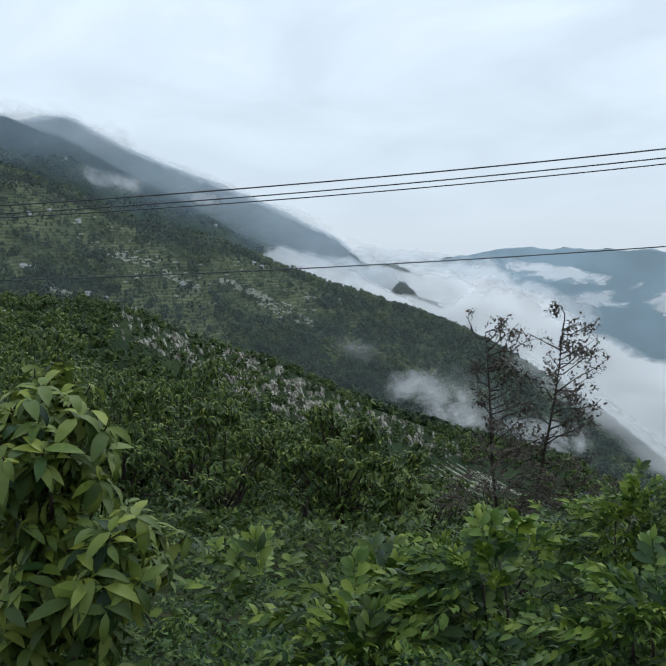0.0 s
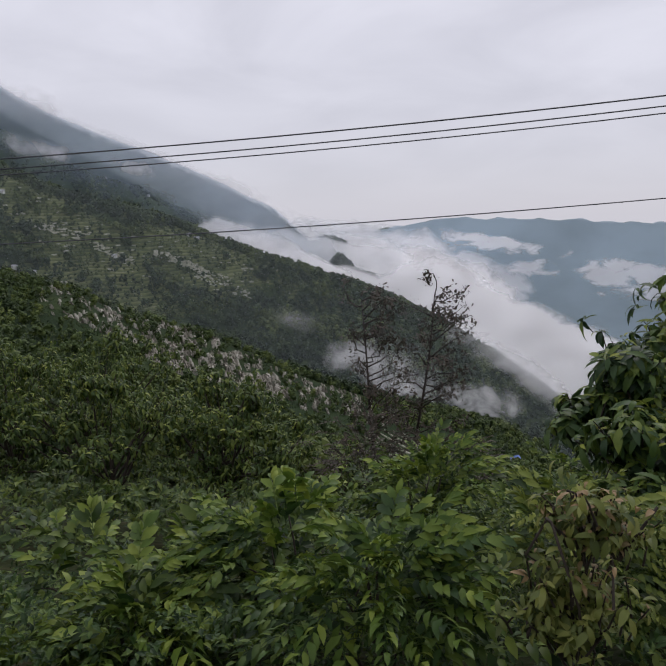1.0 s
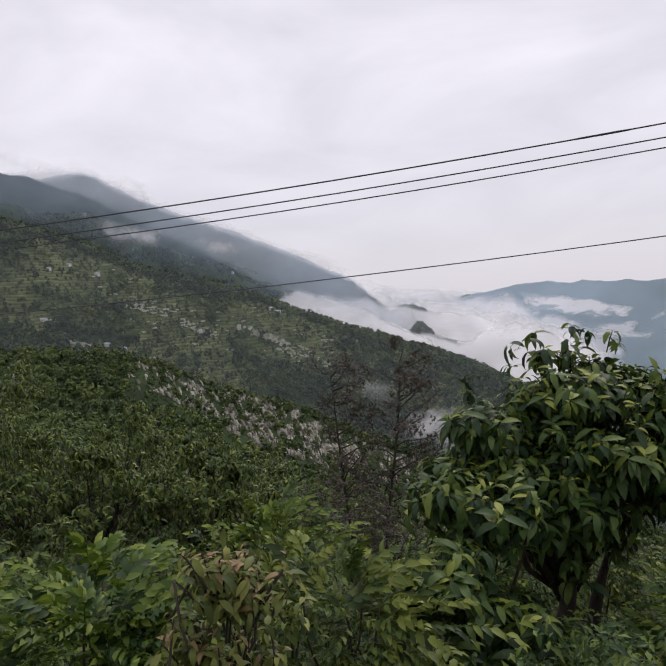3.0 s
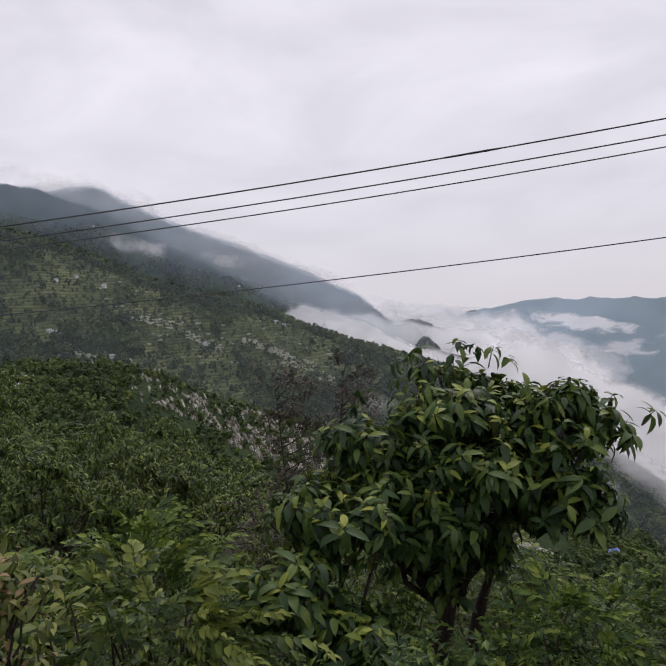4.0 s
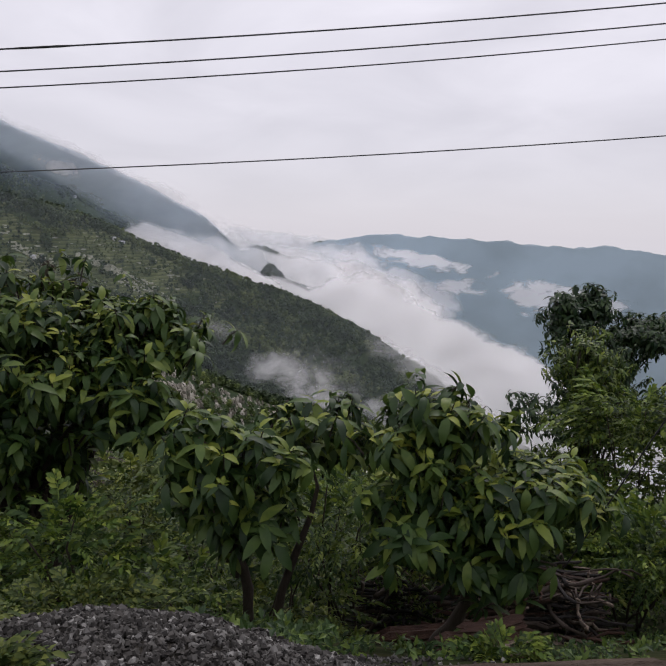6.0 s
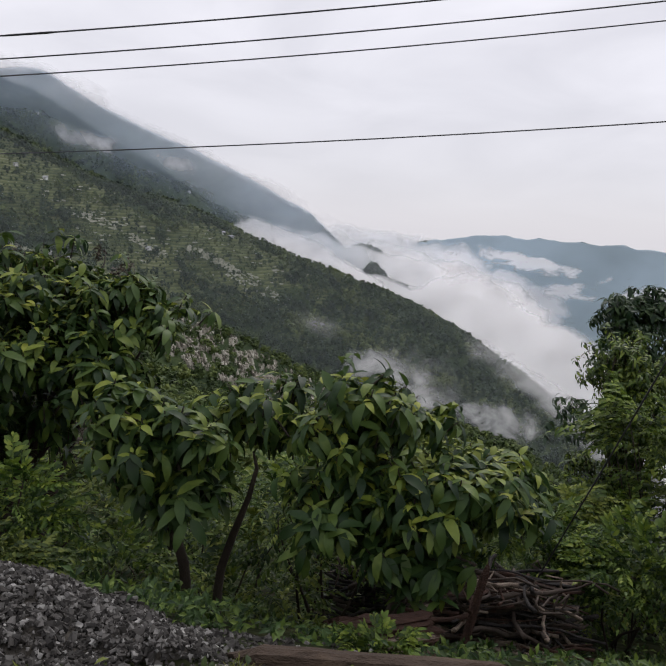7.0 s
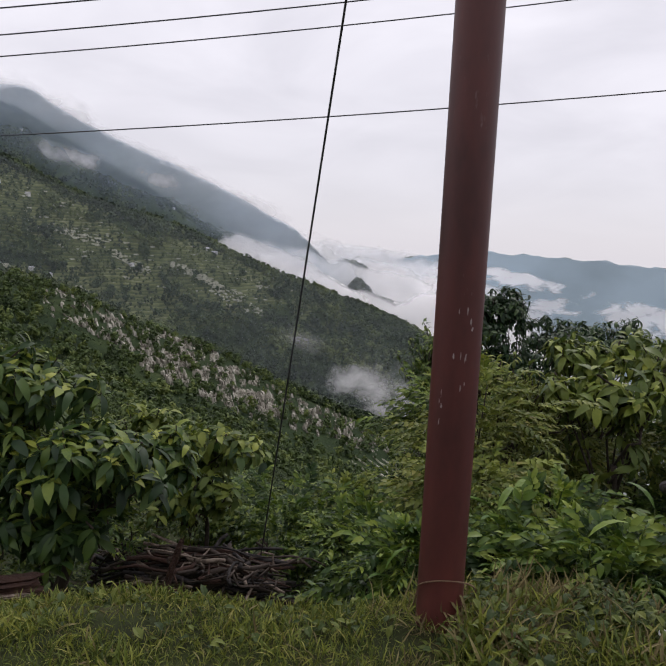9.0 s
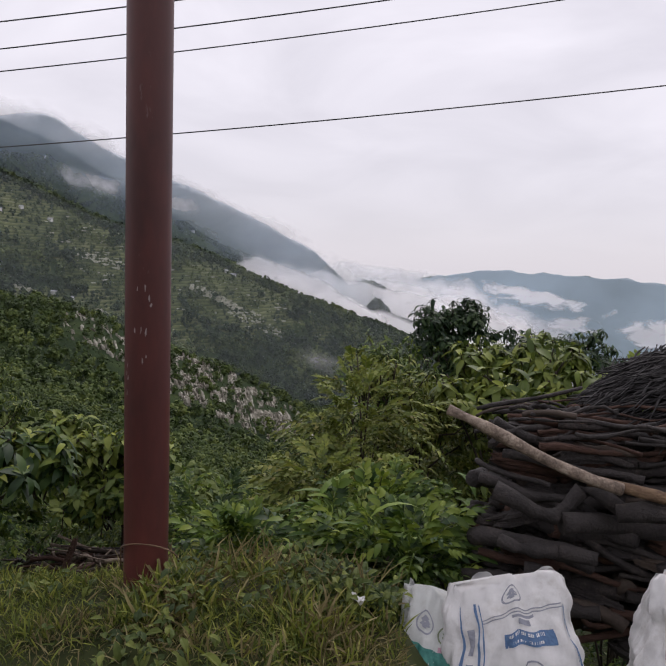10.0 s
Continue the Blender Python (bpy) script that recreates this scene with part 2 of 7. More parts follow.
def pole_material():
    m, nt, b = material("red_oxide_paint", 0.5)
    a = noise_node(nt, 2.2, 5, 0.7, stretch=(1, 1, 0.35))
    r = ramp_of(nt, [(0.3, (0.05, 0.014, 0.013)), (0.55, (0.105, 0.026, 0.022)), (0.75, (0.16, 0.04, 0.03))])
    nt.links.new(a.outputs["Fac"], r.inputs["Fac"])
    s = noise_node(nt, 16, 4, 0.7, stretch=(2.2, 2.2, 0.5))
    band = noise_node(nt, 1.6, 2, 0.5)
    mul = nt.nodes.new("ShaderNodeMath")
    mul.operation = "MULTIPLY"
    nt.links.new(s.outputs["Fac"], mul.inputs[0])
    nt.links.new(band.outputs["Fac"], mul.inputs[1])
    sr = ramp_of(nt, [(0.375, (0, 0, 0)), (0.42, (0.7, 0.7, 0.7))])
    nt.links.new(mul.outputs[0], sr.inputs["Fac"])
    mx = nt.nodes.new("ShaderNodeMix")
    mx.data_type = "RGBA"
    nt.links.new(sr.outputs[0], mx.inputs[0])
    nt.links.new(r.outputs[0], mx.inputs[6])
    mx.inputs[7].default_value = (0.16, 0.1, 0.095, 1)
    nt.links.new(mx.outputs[2], b.inputs["Base Color"])
    bump_from(nt, b, a.outputs["Fac"], 0.25, 0.01)
    return m


M_POLE = pole_material()
M_SCUFF = surface("chipped_pale_primer", [(0.3, (0.22, 0.17, 0.16)), (0.7, (0.42, 0.36, 0.35))], 30, 0.8)


def ground_material():
    """Leaf litter and grass near by; woods, terraced fields and bare rock on the far slopes."""
    m, nt, b = material("hill_ground", 0.95)
    L = nt.links.new
    near = noise_node(nt, 1.4, 6, 0.7)
    rn = ramp_of(nt, [(0.3, (0.016, 0.02, 0.008)), (0.5, (0.03, 0.038, 0.013)), (0.7, (0.06, 0.055, 0.026))])
    L(near.outputs["Fac"], rn.inputs["Fac"])
    far = noise_node(nt, 0.02, 8, 0.72)
    rf = ramp_of(nt, [(0.34, (0.018, 0.032, 0.014)), (0.5, (0.028, 0.046, 0.018)), (0.62, (0.042, 0.062, 0.022)), (0.78, (0.085, 0.095, 0.042))])
    L(far.outputs["Fac"], rf.inputs["Fac"])
    # terrace banks: level lines with their own patches
    tc = nt.nodes.new("ShaderNodeTexCoord")
    wv = nt.nodes.new("ShaderNodeTexWave")
    wv.bands_direction = "Z"
    wv.inputs["Scale"].default_value = 0.06
    wv.inputs["Distortion"].default_value = 9.0
    wv.inputs["Detail"].default_value = 3
    wv.inputs["Detail Scale"].default_value = 0.6
    L(tc.outputs["Object"], wv.inputs["Vector"])
    pm = noise_node(nt, 0.012, 6, 0.65)
    pr = ramp_of(nt, [(0.6, (0, 0, 0)), (0.72, (0.5, 0.5, 0.5))])
    L(pm.outputs["Fac"], pr.inputs["Fac"])
    wr = ramp_of(nt, [(0.3, (0.03, 0.046, 0.018)), (0.7, (0.055, 0.075, 0.026)), (0.95, (0.15, 0.16, 0.085))])
    L(wv.outputs["Fac"], wr.inputs["Fac"])
    mt = nt.nodes.new("ShaderNodeMix")
    mt.data_type = "RGBA"
    L(pr.outputs[0], mt.inputs[0])
    L(rf.outputs[0], mt.inputs[6])
    L(wr.outputs[0], mt.inputs[7])
    # distance from the roadside
    ln = nt.nodes.new("ShaderNodeVectorMath")
    ln.operation = "LENGTH"
    L(tc.outputs["Object"], ln.inputs[0])
    mr = nt.nodes.new("ShaderNodeMapRange")
    mr.inputs["From Min"].default_value = 40
    mr.inputs["From Max"].default_value = 140
    L(ln.outputs["Value"], mr.inputs["Value"])
    mx = nt.nodes.new("ShaderNodeMix")
    mx.data_type = "RGBA"
    L(mr.outputs[0], mx.inputs[0])
    L(rn.outputs[0], mx.inputs[6])
    L(mt.outputs[2], mx.inputs[7])
    L(mx.outputs[2], b.inputs["Base Color"])
    b.inputs["Specular IOR Level"].default_value = 0.1
    bump_from(nt, b, far.outputs["Fac"], 0.6, 6.0)
    return m


M_GROUND = ground_material()


def field_material():
    """Terraces: level strips of crop, stubble and pale banks."""
    m, nt, b = material("terraced_field", 0.95)
    L = nt.links.new
    tc = nt.nodes.new("ShaderNodeTexCoord")
    wv = nt.nodes.new("ShaderNodeTexWave")
    wv.bands_direction = "Z"
    wv.wave_profile = "SAW"
    wv.inputs["Scale"].default_value = 0.092
    wv.inputs["Distortion"].default_value = 9.0
    wv.inputs["Detail"].default_value = 2
    wv.inputs["Detail Scale"].default_value = 0.2
    L(tc.outputs["Object"], wv.inputs["Vector"])
    pn = noise_node(nt, 0.028, 6, 0.75)
    ad = nt.nodes.new("ShaderNodeMath")
    ad.operation = "MULTIPLY_ADD"
    ad.inputs[1].default_value = 1.25
    L(pn.outputs["Fac"], ad.inputs[0])
    hv = nt.nodes.new("ShaderNodeMath")
    hv.operation = "MULTIPLY"
    hv.inputs[1].default_value = 0.36
    L(wv.outputs["Fac"], hv.inputs[0])
    L(hv.outputs[0], ad.inputs[2])
    r = ramp_of(nt, [(0.42, (0.026, 0.04, 0.016)), (0.62, (0.055, 0.07, 0.027)), (0.82, (0.105, 0.12, 0.048)), (1.0, (0.2, 0.21, 0.115))])
    dv = nt.nodes.new("ShaderNodeMath")
    dv.operation = "MULTIPLY"
    dv.inputs[1].default_value = 0.85
    L(ad.outputs[0], dv.inputs[0])
    L(dv.outputs[0], r.inputs["Fac"])
    L(r.outputs[0], b.inputs["Base Color"])
    b.inputs["Specular IOR Level"].default_value = 0.1
    bump_from(nt, b, pn.outputs["Fac"], 0.5, 3.0)
    return m


M_FIELD = field_material()


def mist_material(name, color, alpha, scale=0.5, lo=0.15, hi=0.75, rims=(0.14, 0.14, 0.3, 0.3), rag=1.2, white=0.62, detail=5, flat=0.8):
    """A sheet standing in for mist and haze: tinted, lit by the whole sky, thin at the rim of each bank."""
    m = bpy.data.materials.new(name)
    m.use_nodes = True
    nt = m.node_tree
    nt.nodes.clear()
    N, L = nt.nodes.new, nt.links.new
    out = N("ShaderNodeOutputMaterial")
    uv = N("ShaderNodeUVMap")
    uv.uv_map = "UVMap"
    # rim mask: u, v run 0..1 over the bank
    sep = N("ShaderNodeSeparateXYZ")
    L(uv.outputs[0], sep.inputs[0])

    def rim(sock, width0, width1):
        a = N("ShaderNodeMapRange")
        a.interpolation_type = "SMOOTHSTEP"
        a.inputs["From Max"].default_value = width0
        L(sock, a.inputs["Value"])
        c = N("ShaderNodeMapRange")
        c.interpolation_type = "SMOOTHSTEP"
        c.inputs["From Min"].default_value = 1.0
        c.inputs["From Max"].default_value = 1.0 - width1
        L(sock, c.inputs["Value"])
        mu = N("ShaderNodeMath")
        mu.operation = "MULTIPLY"
        L(a.outputs[0], mu.inputs[0])
        L(c.outputs[0], mu.inputs[1])
        return mu
    ru, rv = rim(sep.outputs["X"], rims[0], rims[1]), rim(sep.outputs["Y"], rims[2], rims[3])
    mu = N("ShaderNodeMath")
    mu.operation = "MULTIPLY"
    L(ru.outputs[0], mu.inputs[0])
    L(rv.outputs[0], mu.inputs[1])
    # billows, wider than they are high
    span = N("ShaderNodeUVMap")
    span.uv_map = "Span"
    mp = N("ShaderNodeMapping")
    mp.inputs["Scale"].default_value = (flat, 1.25, 1)
    L(span.outputs[0], mp.inputs[0])
    n = N("ShaderNodeTexNoise")
    n.inputs["Scale"].default_value = scale
    n.inputs["Detail"].default_value = detail
    n.inputs["Roughness"].default_value = 0.55
    n.inputs["Distortion"].default_value = 0.35
    L(mp.outputs[0], n.inputs["Vector"])
    mr = N("ShaderNodeMapRange")
    mr.interpolation_type = "SMOOTHSTEP"
    mr.inputs["From Min"].default_value = lo
    mr.inputs["From Max"].default_value = hi
    # the rim eats into the bank unevenly
    sh = N("ShaderNodeMath")
    sh.operation = "SUBTRACT"
    sh.inputs[1].default_value = 0.5
    L(n.outputs["Fac"], sh.inputs[0])
    sub = N("ShaderNodeMath")
    sub.operation = "MULTIPLY_ADD"
    L(sh.outputs[0], sub.inputs[0])
    sub.inputs[1].default_value = rag
    L(mu.outputs[0], sub.inputs[2])
    # nothing at the very edge of the sheet
    gate = N("ShaderNodeMapRange")
    gate.inputs["From Max"].default_value = 0.12
    L(mu.outputs[0], gate.inputs["Value"])
    L(sub.outputs[0], mr.inputs["Value"])
    gm = N("ShaderNodeMath")
    gm.operation = "MULTIPLY"
    L(mr.outputs[0], gm.inputs[0])
    L(gate.outputs[0], gm.inputs[1])
    al2 = N("ShaderNodeMath")
    al2.operation = "MULTIPLY"
    al2.use_clamp = True
    L(gm.outputs[0], al2.inputs[0])
    al2.inputs[1].default_value = alpha
    # lighter and darker billows: their soft shading is put into the colour
    n2 = N("ShaderNodeTexNoise")
    n2.inputs["Scale"].default_value = scale * 0.8
    n2.inputs["Detail"].default_value = 5
    L(mp.outputs[0], n2.inputs["Vector"])
    cr = N("ShaderNodeValToRGB")
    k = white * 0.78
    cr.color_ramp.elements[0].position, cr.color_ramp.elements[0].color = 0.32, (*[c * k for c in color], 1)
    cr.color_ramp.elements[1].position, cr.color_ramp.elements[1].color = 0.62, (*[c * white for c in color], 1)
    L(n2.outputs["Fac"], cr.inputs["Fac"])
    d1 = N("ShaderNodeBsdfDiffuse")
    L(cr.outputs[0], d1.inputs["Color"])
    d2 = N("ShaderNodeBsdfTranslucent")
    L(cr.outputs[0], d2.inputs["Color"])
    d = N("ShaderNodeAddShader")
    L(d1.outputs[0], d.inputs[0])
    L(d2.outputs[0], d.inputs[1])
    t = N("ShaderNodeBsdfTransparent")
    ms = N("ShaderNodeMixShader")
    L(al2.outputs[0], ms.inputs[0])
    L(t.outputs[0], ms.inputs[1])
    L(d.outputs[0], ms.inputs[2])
    L(ms.outputs[0], out.inputs["Surface"])
    return m


# ---- mesh helpers ----
def mesh_of(name, verts, faces, mats, smooth=False, uv=None, mat_ids=None):
    """A mesh from arrays; faces is an (n, 3) or (n, 4) array."""
    me = bpy.data.meshes.new(name)
    verts, faces = np.asarray(verts, np.float32), np.asarray(faces, np.int32)
    n, k = faces.shape
    me.vertices.add(len(verts))
    me.vertices.foreach_set("co", verts.ravel())
    me.loops.add(n * k)
    me.loops.foreach_set("vertex_index", faces.ravel())
    me.polygons.add(n)
    me.polygons.foreach_set("loop_start", np.arange(0, n * k, k, dtype=np.int32))
    me.polygons.foreach_set("use_smooth", np.full(n, smooth))
    for mt in mats:
        me.materials.append(mt)
    if mat_ids is not None:
        me.polygons.foreach_set("material_index", np.asarray(mat_ids, np.int32))
    if uv is not None:
        layer = me.uv_layers.new(name="UVMap")
        layer.data.foreach_set("uv", np.asarray(uv, np.float32)[faces.ravel()].ravel())
    me.update(calc_edges=True)
    me.validate()
    return me


def put(name, me, parent=None, label=""):
    """Links a mesh as one object, under a thing or a part."""
    ob = new(name, me)
    if parent is not None:
        ob.parent = parent
    return tagged(ob, label) if label else ob


def thing(name, label, category, at=(0, 0, 0), group="", kind=""):
    ob = new(name)
    ob.location = at
    return tagged(ob, label, category, group, kind)


def part(name, bm, mat, parent, label=""):
    me = bpy.data.meshes.new(name)
    bm.to_mesh(me)
    bm.free()
    me.materials.append(mat)
    return put(name, me, parent, label)


def tube(pts, radii, sides=8, cap=True):
    """Vertices and triangles of a tapered, bent tube."""
    pts = [Vector(p) for p in pts]
    vs, fs = [], []
    side = Vector((1, 0.13, 0.07))
    for i, p in enumerate(pts):
        d = (pts[min(i + 1, len(pts) - 1)] - pts[max(i - 1, 0)]).normalized()
        u = (side - d * side.dot(d)).normalized()
        if u.length < 0.1:
            u = d.orthogonal().normalized()
        w = d.cross(u)
        for k in range(sides):
            a = 2 * math.pi * k / sides
            vs.append(p + (u * math.cos(a) + w * math.sin(a)) * radii[i])
    for i in range(len(pts) - 1):
        for k in range(sides):
            a, b = i * sides + k, i * sides + (k + 1) % sides
            fs += [(a, b, b + sides), (a, b + sides, a + sides)]
    if cap:
        for i, flip in ((0, True), (len(pts) - 1, False)):
            c = len(vs)
            vs.append(pts[i])
            for k in range(sides):
                a, b = i * sides + k, i * sides + (k + 1) % sides
                fs.append((c, b, a) if flip else (c, a, b))
    return np.array([tuple(v) for v in vs]), np.array(fs)


def joined(pieces):
    vs, fs, n = [], [], 0
    for v, f in pieces:
        vs.append(v)
        fs.append(f + n)
        n += len(v)
    return np.concatenate(vs), np.concatenate(fs)


def curve_pts(a, b, n, wobble, rng, sag=0.0):
    a, b = np.array(a, float), np.array(b, float)
    t = np.linspace(0, 1, n)[:, None]
    p = a + (b - a) * t
    amp = rng.normal(0, wobble * 1.3, (3, 3))
    for k in range(3):
        p = p + amp[k] * np.sin(np.pi * (k + 1) * t) / (k + 1) ** 0.6
    p[:, 2] -= sag * np.sin(np.pi * t[:, 0])
    return p


# ---- the lie of the land ----
EYE0 = (7.0, 0.0, 2.0)


def smooth(t):
    t = np.clip(t, 0, 1)
    return t * t * (3 - 2 * t)


def road_z(x):
    return 0.93 - 0.061 * np.clip(x, -40, 60)


def bank(x, y):
    """Roadside shoulder, then the slope below it: steep beside the bushes, gentler beside the pole."""
    ys = [-40, 1.4, 2.2, 3.2, 4, 4.5, 5, 6, 8, 10, 17, 30, 60, 110]
    p0 = np.interp(y, ys, [0, 0, -0.35, -1.25, -1.75, -2.0, -2.25, -2.7, -3.6, -4.3, -7.0, -12, -24, -42])
    p1 = np.interp(y, ys, [0, 0, -0.2, -0.72, -1.05, -1.25, -1.55, -2.1, -3.3, -4.1, -6.8, -12, -24, -42])
    p2 = np.interp(y, ys, [0, 0, -0.06, -0.24, -0.85, -1.15, -1.5, -2.1, -3.25, -4.1, -6.8, -12, -24, -42])
    a, b = smooth((x - 3.5) / 2.0), smooth((x - 10.5) / 2.0)
    z = road_z(x) + (p0 * (1 - a) + p1 * a) * (1 - b) + p2 * b
    z = z + 0.14 * np.exp(-(((x - 14.1) / 0.8) ** 2 + ((y - 3.1) / 0.8) ** 2)) + 0.25 * np.exp(-(((x - 14.5) / 0.7) ** 2 + ((y - 3.9) / 0.6) ** 2)) - 0.35 * smooth((x - 14.9) / 0.5) * smooth((y - 2.3) / 0.4)
    return z


# skyline of each ridge: degrees of azimuth, degrees of height seen from the road
AZ = [-60, -40, -30, -26, -22, -18, -15, -11, -8, -5, -2, 1, 4, 8, 12, 16, 21, 26, 34, 60]
RIDGES = [
    (70, [-8, -10, -12, -14, -16, -18, -19, -20, -21, -22, -22, -23, -23, -24, -24, -24, -24, -24, -24, -20]),
    (200, [-6, -8, -10, -11, -12.5, -14, -15.5, -16.5, -17.5, -19, -20, -21, -22, -24, -25, -26, -27, -27, -27, -24]),
    (430, [-2, -3, -3.4, -3.7, -4.6, -6.7, -7.8, -9.2, -10.7, -12.2, -13.4, -14.3, -15.0, -15.9, -16.7, -18.2, -22, -25, -27, -26]),
    (580, [-3, -4.6, -5.4, -5.9, -7.0, -9.0, -10.6, -12.4, -13.8, -15, -16, -17, -18.6, -21, -22, -24, -26, -27, -28, -27]),
    (900, [9, 8.4, 6.0, 4.4, 2.5, 1.4, 0.7, -0.9, -2.3, -3.3, -4.4, -5.4, -6.5, -8.4, -10.8, -13.6, -17.2, -20.5, -23, -24]),
    (1050, [8, 7.5, 5.0, 3.2, 1.3, 0.2, -0.5, -2.2, -3.6, -4.6, -5.6, -6.6, -8, -10, -12, -15, -18, -21, -23, -24]),
    (1250, [12, 11.4, 9.7, 8.2, 6.0, 3.8, 2.2, 0.0, -1.9, -3.8, -5.5, -6.5, -7.5, -10, -12, -14, -16, -18, -20, -20]),
    (1450, [11, 10, 8, 7.2, 5.0, 3.0, 1.6, -0.6, -2.2, -4.4, -6.0, -7, -8, -10, -14, -17, -18, -18, -18, -18]),
    (1600, [9, 9, 9.2, 10.1, 7.9, 6.4, 5.1, 3.5, 2.0, 0.5, -2.4, -8, -9.5, -11, -13, -16, -18, -18, -18, -18]),
    (1850, [12, 10, 9, 8, 7.4, 6.2, 5.1, 3.4, 1.6, -0.5, -3.5, -8.5, -9.5, -10, -4.6, -8.4, -15, -16, -17, -17]),
    (2500, [8, 6, 4, 3, 2, 1, 0, -1, -3, -5, -8, -10, -10, -10, -10, -11, -13, -15, -15, -14]),
    (3000, [4, 3, 2, 1, 0, -1, -2, -3, -4, -5, -6, -6.5, -6.5, -6.5, -7.0, -7.5, -8, -8, -8, -7]),
    (4000, [-1, -1, -1, -1.2, -1.5, -1.8, -2, -2, -2, -2, -2, -1.8, -1.0, 0.05, -0.12, -0.2, -0.45, -0.8, -1.4, -1.0]),
    (4850, [-1, -1, -1, -1, -1, -1, -1, -1, -1, -1, -1, -1, -1, -1, -1, -1, -1.2, -1.5, -2, -2]),
]


# bearing, distance, half widths and height of each knoll
KNOLLS = [(0.6, 1500, 3.6, 60, 132), (-0.4, 1295, 1.1, 40, 56), (0.9, 1300, 1.1, 40, 52), (2.3, 1305, 0.8, 40, 42), (-6.0, 1190, 0.9, 40, 22), (-4.3, 1200, 0.7, 40, 24)]


def fbm(x, y, seed=0):
    """Cheap value noise, about -1 to 1, for arrays."""
    out, amp, tot = 0.0, 1.0, 0.0
    for o in range(5):
        k = 2.0 ** o
        xx, yy = x * k + seed * 13.7 + o * 5.1, y * k - seed * 7.3 + o * 9.7
        xi, yi = np.floor(xx), np.floor(yy)
        fx, fy = xx - xi, yy - yi
        fx, fy = fx * fx * (3 - 2 * fx), fy * fy * (3 - 2 * fy)

        def h(a, b):
            s = np.sin(a * 127.1 + b * 311.7) * 43758.5453
            return s - np.floor(s)
        v = (h(xi, yi) * (1 - fx) + h(xi + 1, yi) * fx) * (1 - fy) + (h(xi, yi + 1) * (1 - fx) + h(xi + 1, yi + 1) * fx) * fy
        out = out + amp * (2 * v - 1)
        tot += amp
        amp *= 0.55
    return out / tot


def fields(x, y):
    """Over 0.1: terraced fields; below: woods. Fields lie high on the near half of the valley ridge."""
    az = np.degrees(np.arctan2(x - EYE0[0], y))
    r = np.hypot(x - EYE0[0], y)
    favour = 0.38 * smooth((-3 - az) / 7) * smooth((r - 640) / 110) - 0.3 * smooth((az + 2) / 5)
    return 0.75 * fbm(x / 75, y / 75, 6) + 0.4 * fbm(x / 24, y / 24, 16) - 0.12 + favour


def land(az, r):
    """Height of the ground at a bearing (degrees) and distance from the middle of the walk."""
    az, r = np.asarray(az, float), np.asarray(r, float)
    a = np.radians(az)
    x, y = EYE0[0] + r * np.sin(a), r * np.cos(a)
    els = [(np.interp(az - 0.9, AZ, e) + 2 * np.interp(az, AZ, e) + np.interp(az + 0.9, AZ, e)) / 4 for _, e in RIDGES]
    rs = [d for d, _ in RIDGES]
    el = els[0].copy() if hasattr(els[0], "copy") else els[0]
    for k in range(len(rs) - 1):
        t = smooth((r - rs[k]) / (rs[k + 1] - rs[k]))
        el = np.where(r > rs[k], els[k] * (1 - t) + els[k + 1] * t, el)
    far = EYE0[2] + r * np.tan(np.radians(el))
    far = far + fbm(x / 90, y / 90, 3) * np.clip(r * 0.006, 0, 5) + fbm(x / 22, y / 22, 5) * np.clip(r * 0.002, 0, 2.0)
    far = far + fbm(x / 110, y / 110, 22) * 9 * smooth((r - 1050) / 150) * smooth((2400 - r) / 300)
    # wooded knolls standing in the cloud
    for ka, kr, wa, wr, kh in KNOLLS:
        far = far + kh * np.exp(-(((az - ka) / wa) ** 2 + ((r - kr) / wr) ** 2)) * (1 + 0.16 * fbm(x / 40, y / 40, 33))
    far = far + fbm(x / 420, y / 420, 12) * 44 * smooth((r - 3300) / 500) + fbm(x / 170, y / 170, 14) * 30 * smooth((r - 3300) / 500)
    # terraces cut into the open fields of the valley ridge
    q = far / 3.4
    k = np.floor(q)
    step = 3.4 * (k + smooth((q - k - 0.62) / 0.38))
    m = smooth((fields(x, y) - 0.06) / 0.08) * smooth((r - 585) / 20) * smooth((905 - r) / 20) * 0.6
    far = far * (1 - m) + step * m
    w = smooth((r - 28) / 55)
    near = bank(x, y) + fbm(x / 2.5, y / 2.5, 1) * 0.1 * smooth((y - 3.4) / 3)
    ahead = smooth((70 - np.abs(az)) / 15)
    behind = road_z(x) + np.clip(-y - 6, 0, 80) * 0.25
    return near * (1 - w) * ahead + far * w * ahead + (np.where(y < 0, behind, near)) * (1 - ahead)


def ground_z(x, y):
    dx = x - EYE0[0]
    return float(land(math.degrees(math.atan2(dx, y)), math.hypot(dx, y)))


def place(az, r, dz=0.0):
    a = math.radians(az)
    return (EYE0[0] + r * math.sin(a), r * math.cos(a), float(land(az, r)) + dz)


def face_r(az, el, r0, r1):
    """Distance at which the slope between r0 and r1 is met at that height in the view."""
    rr = np.linspace(r0, r1, 200)
    e = np.degrees(np.arctan2(land(np.full(200, az), rr) - EYE0[2], rr))
    return float(rr[np.argmin(np.abs(e - el))])


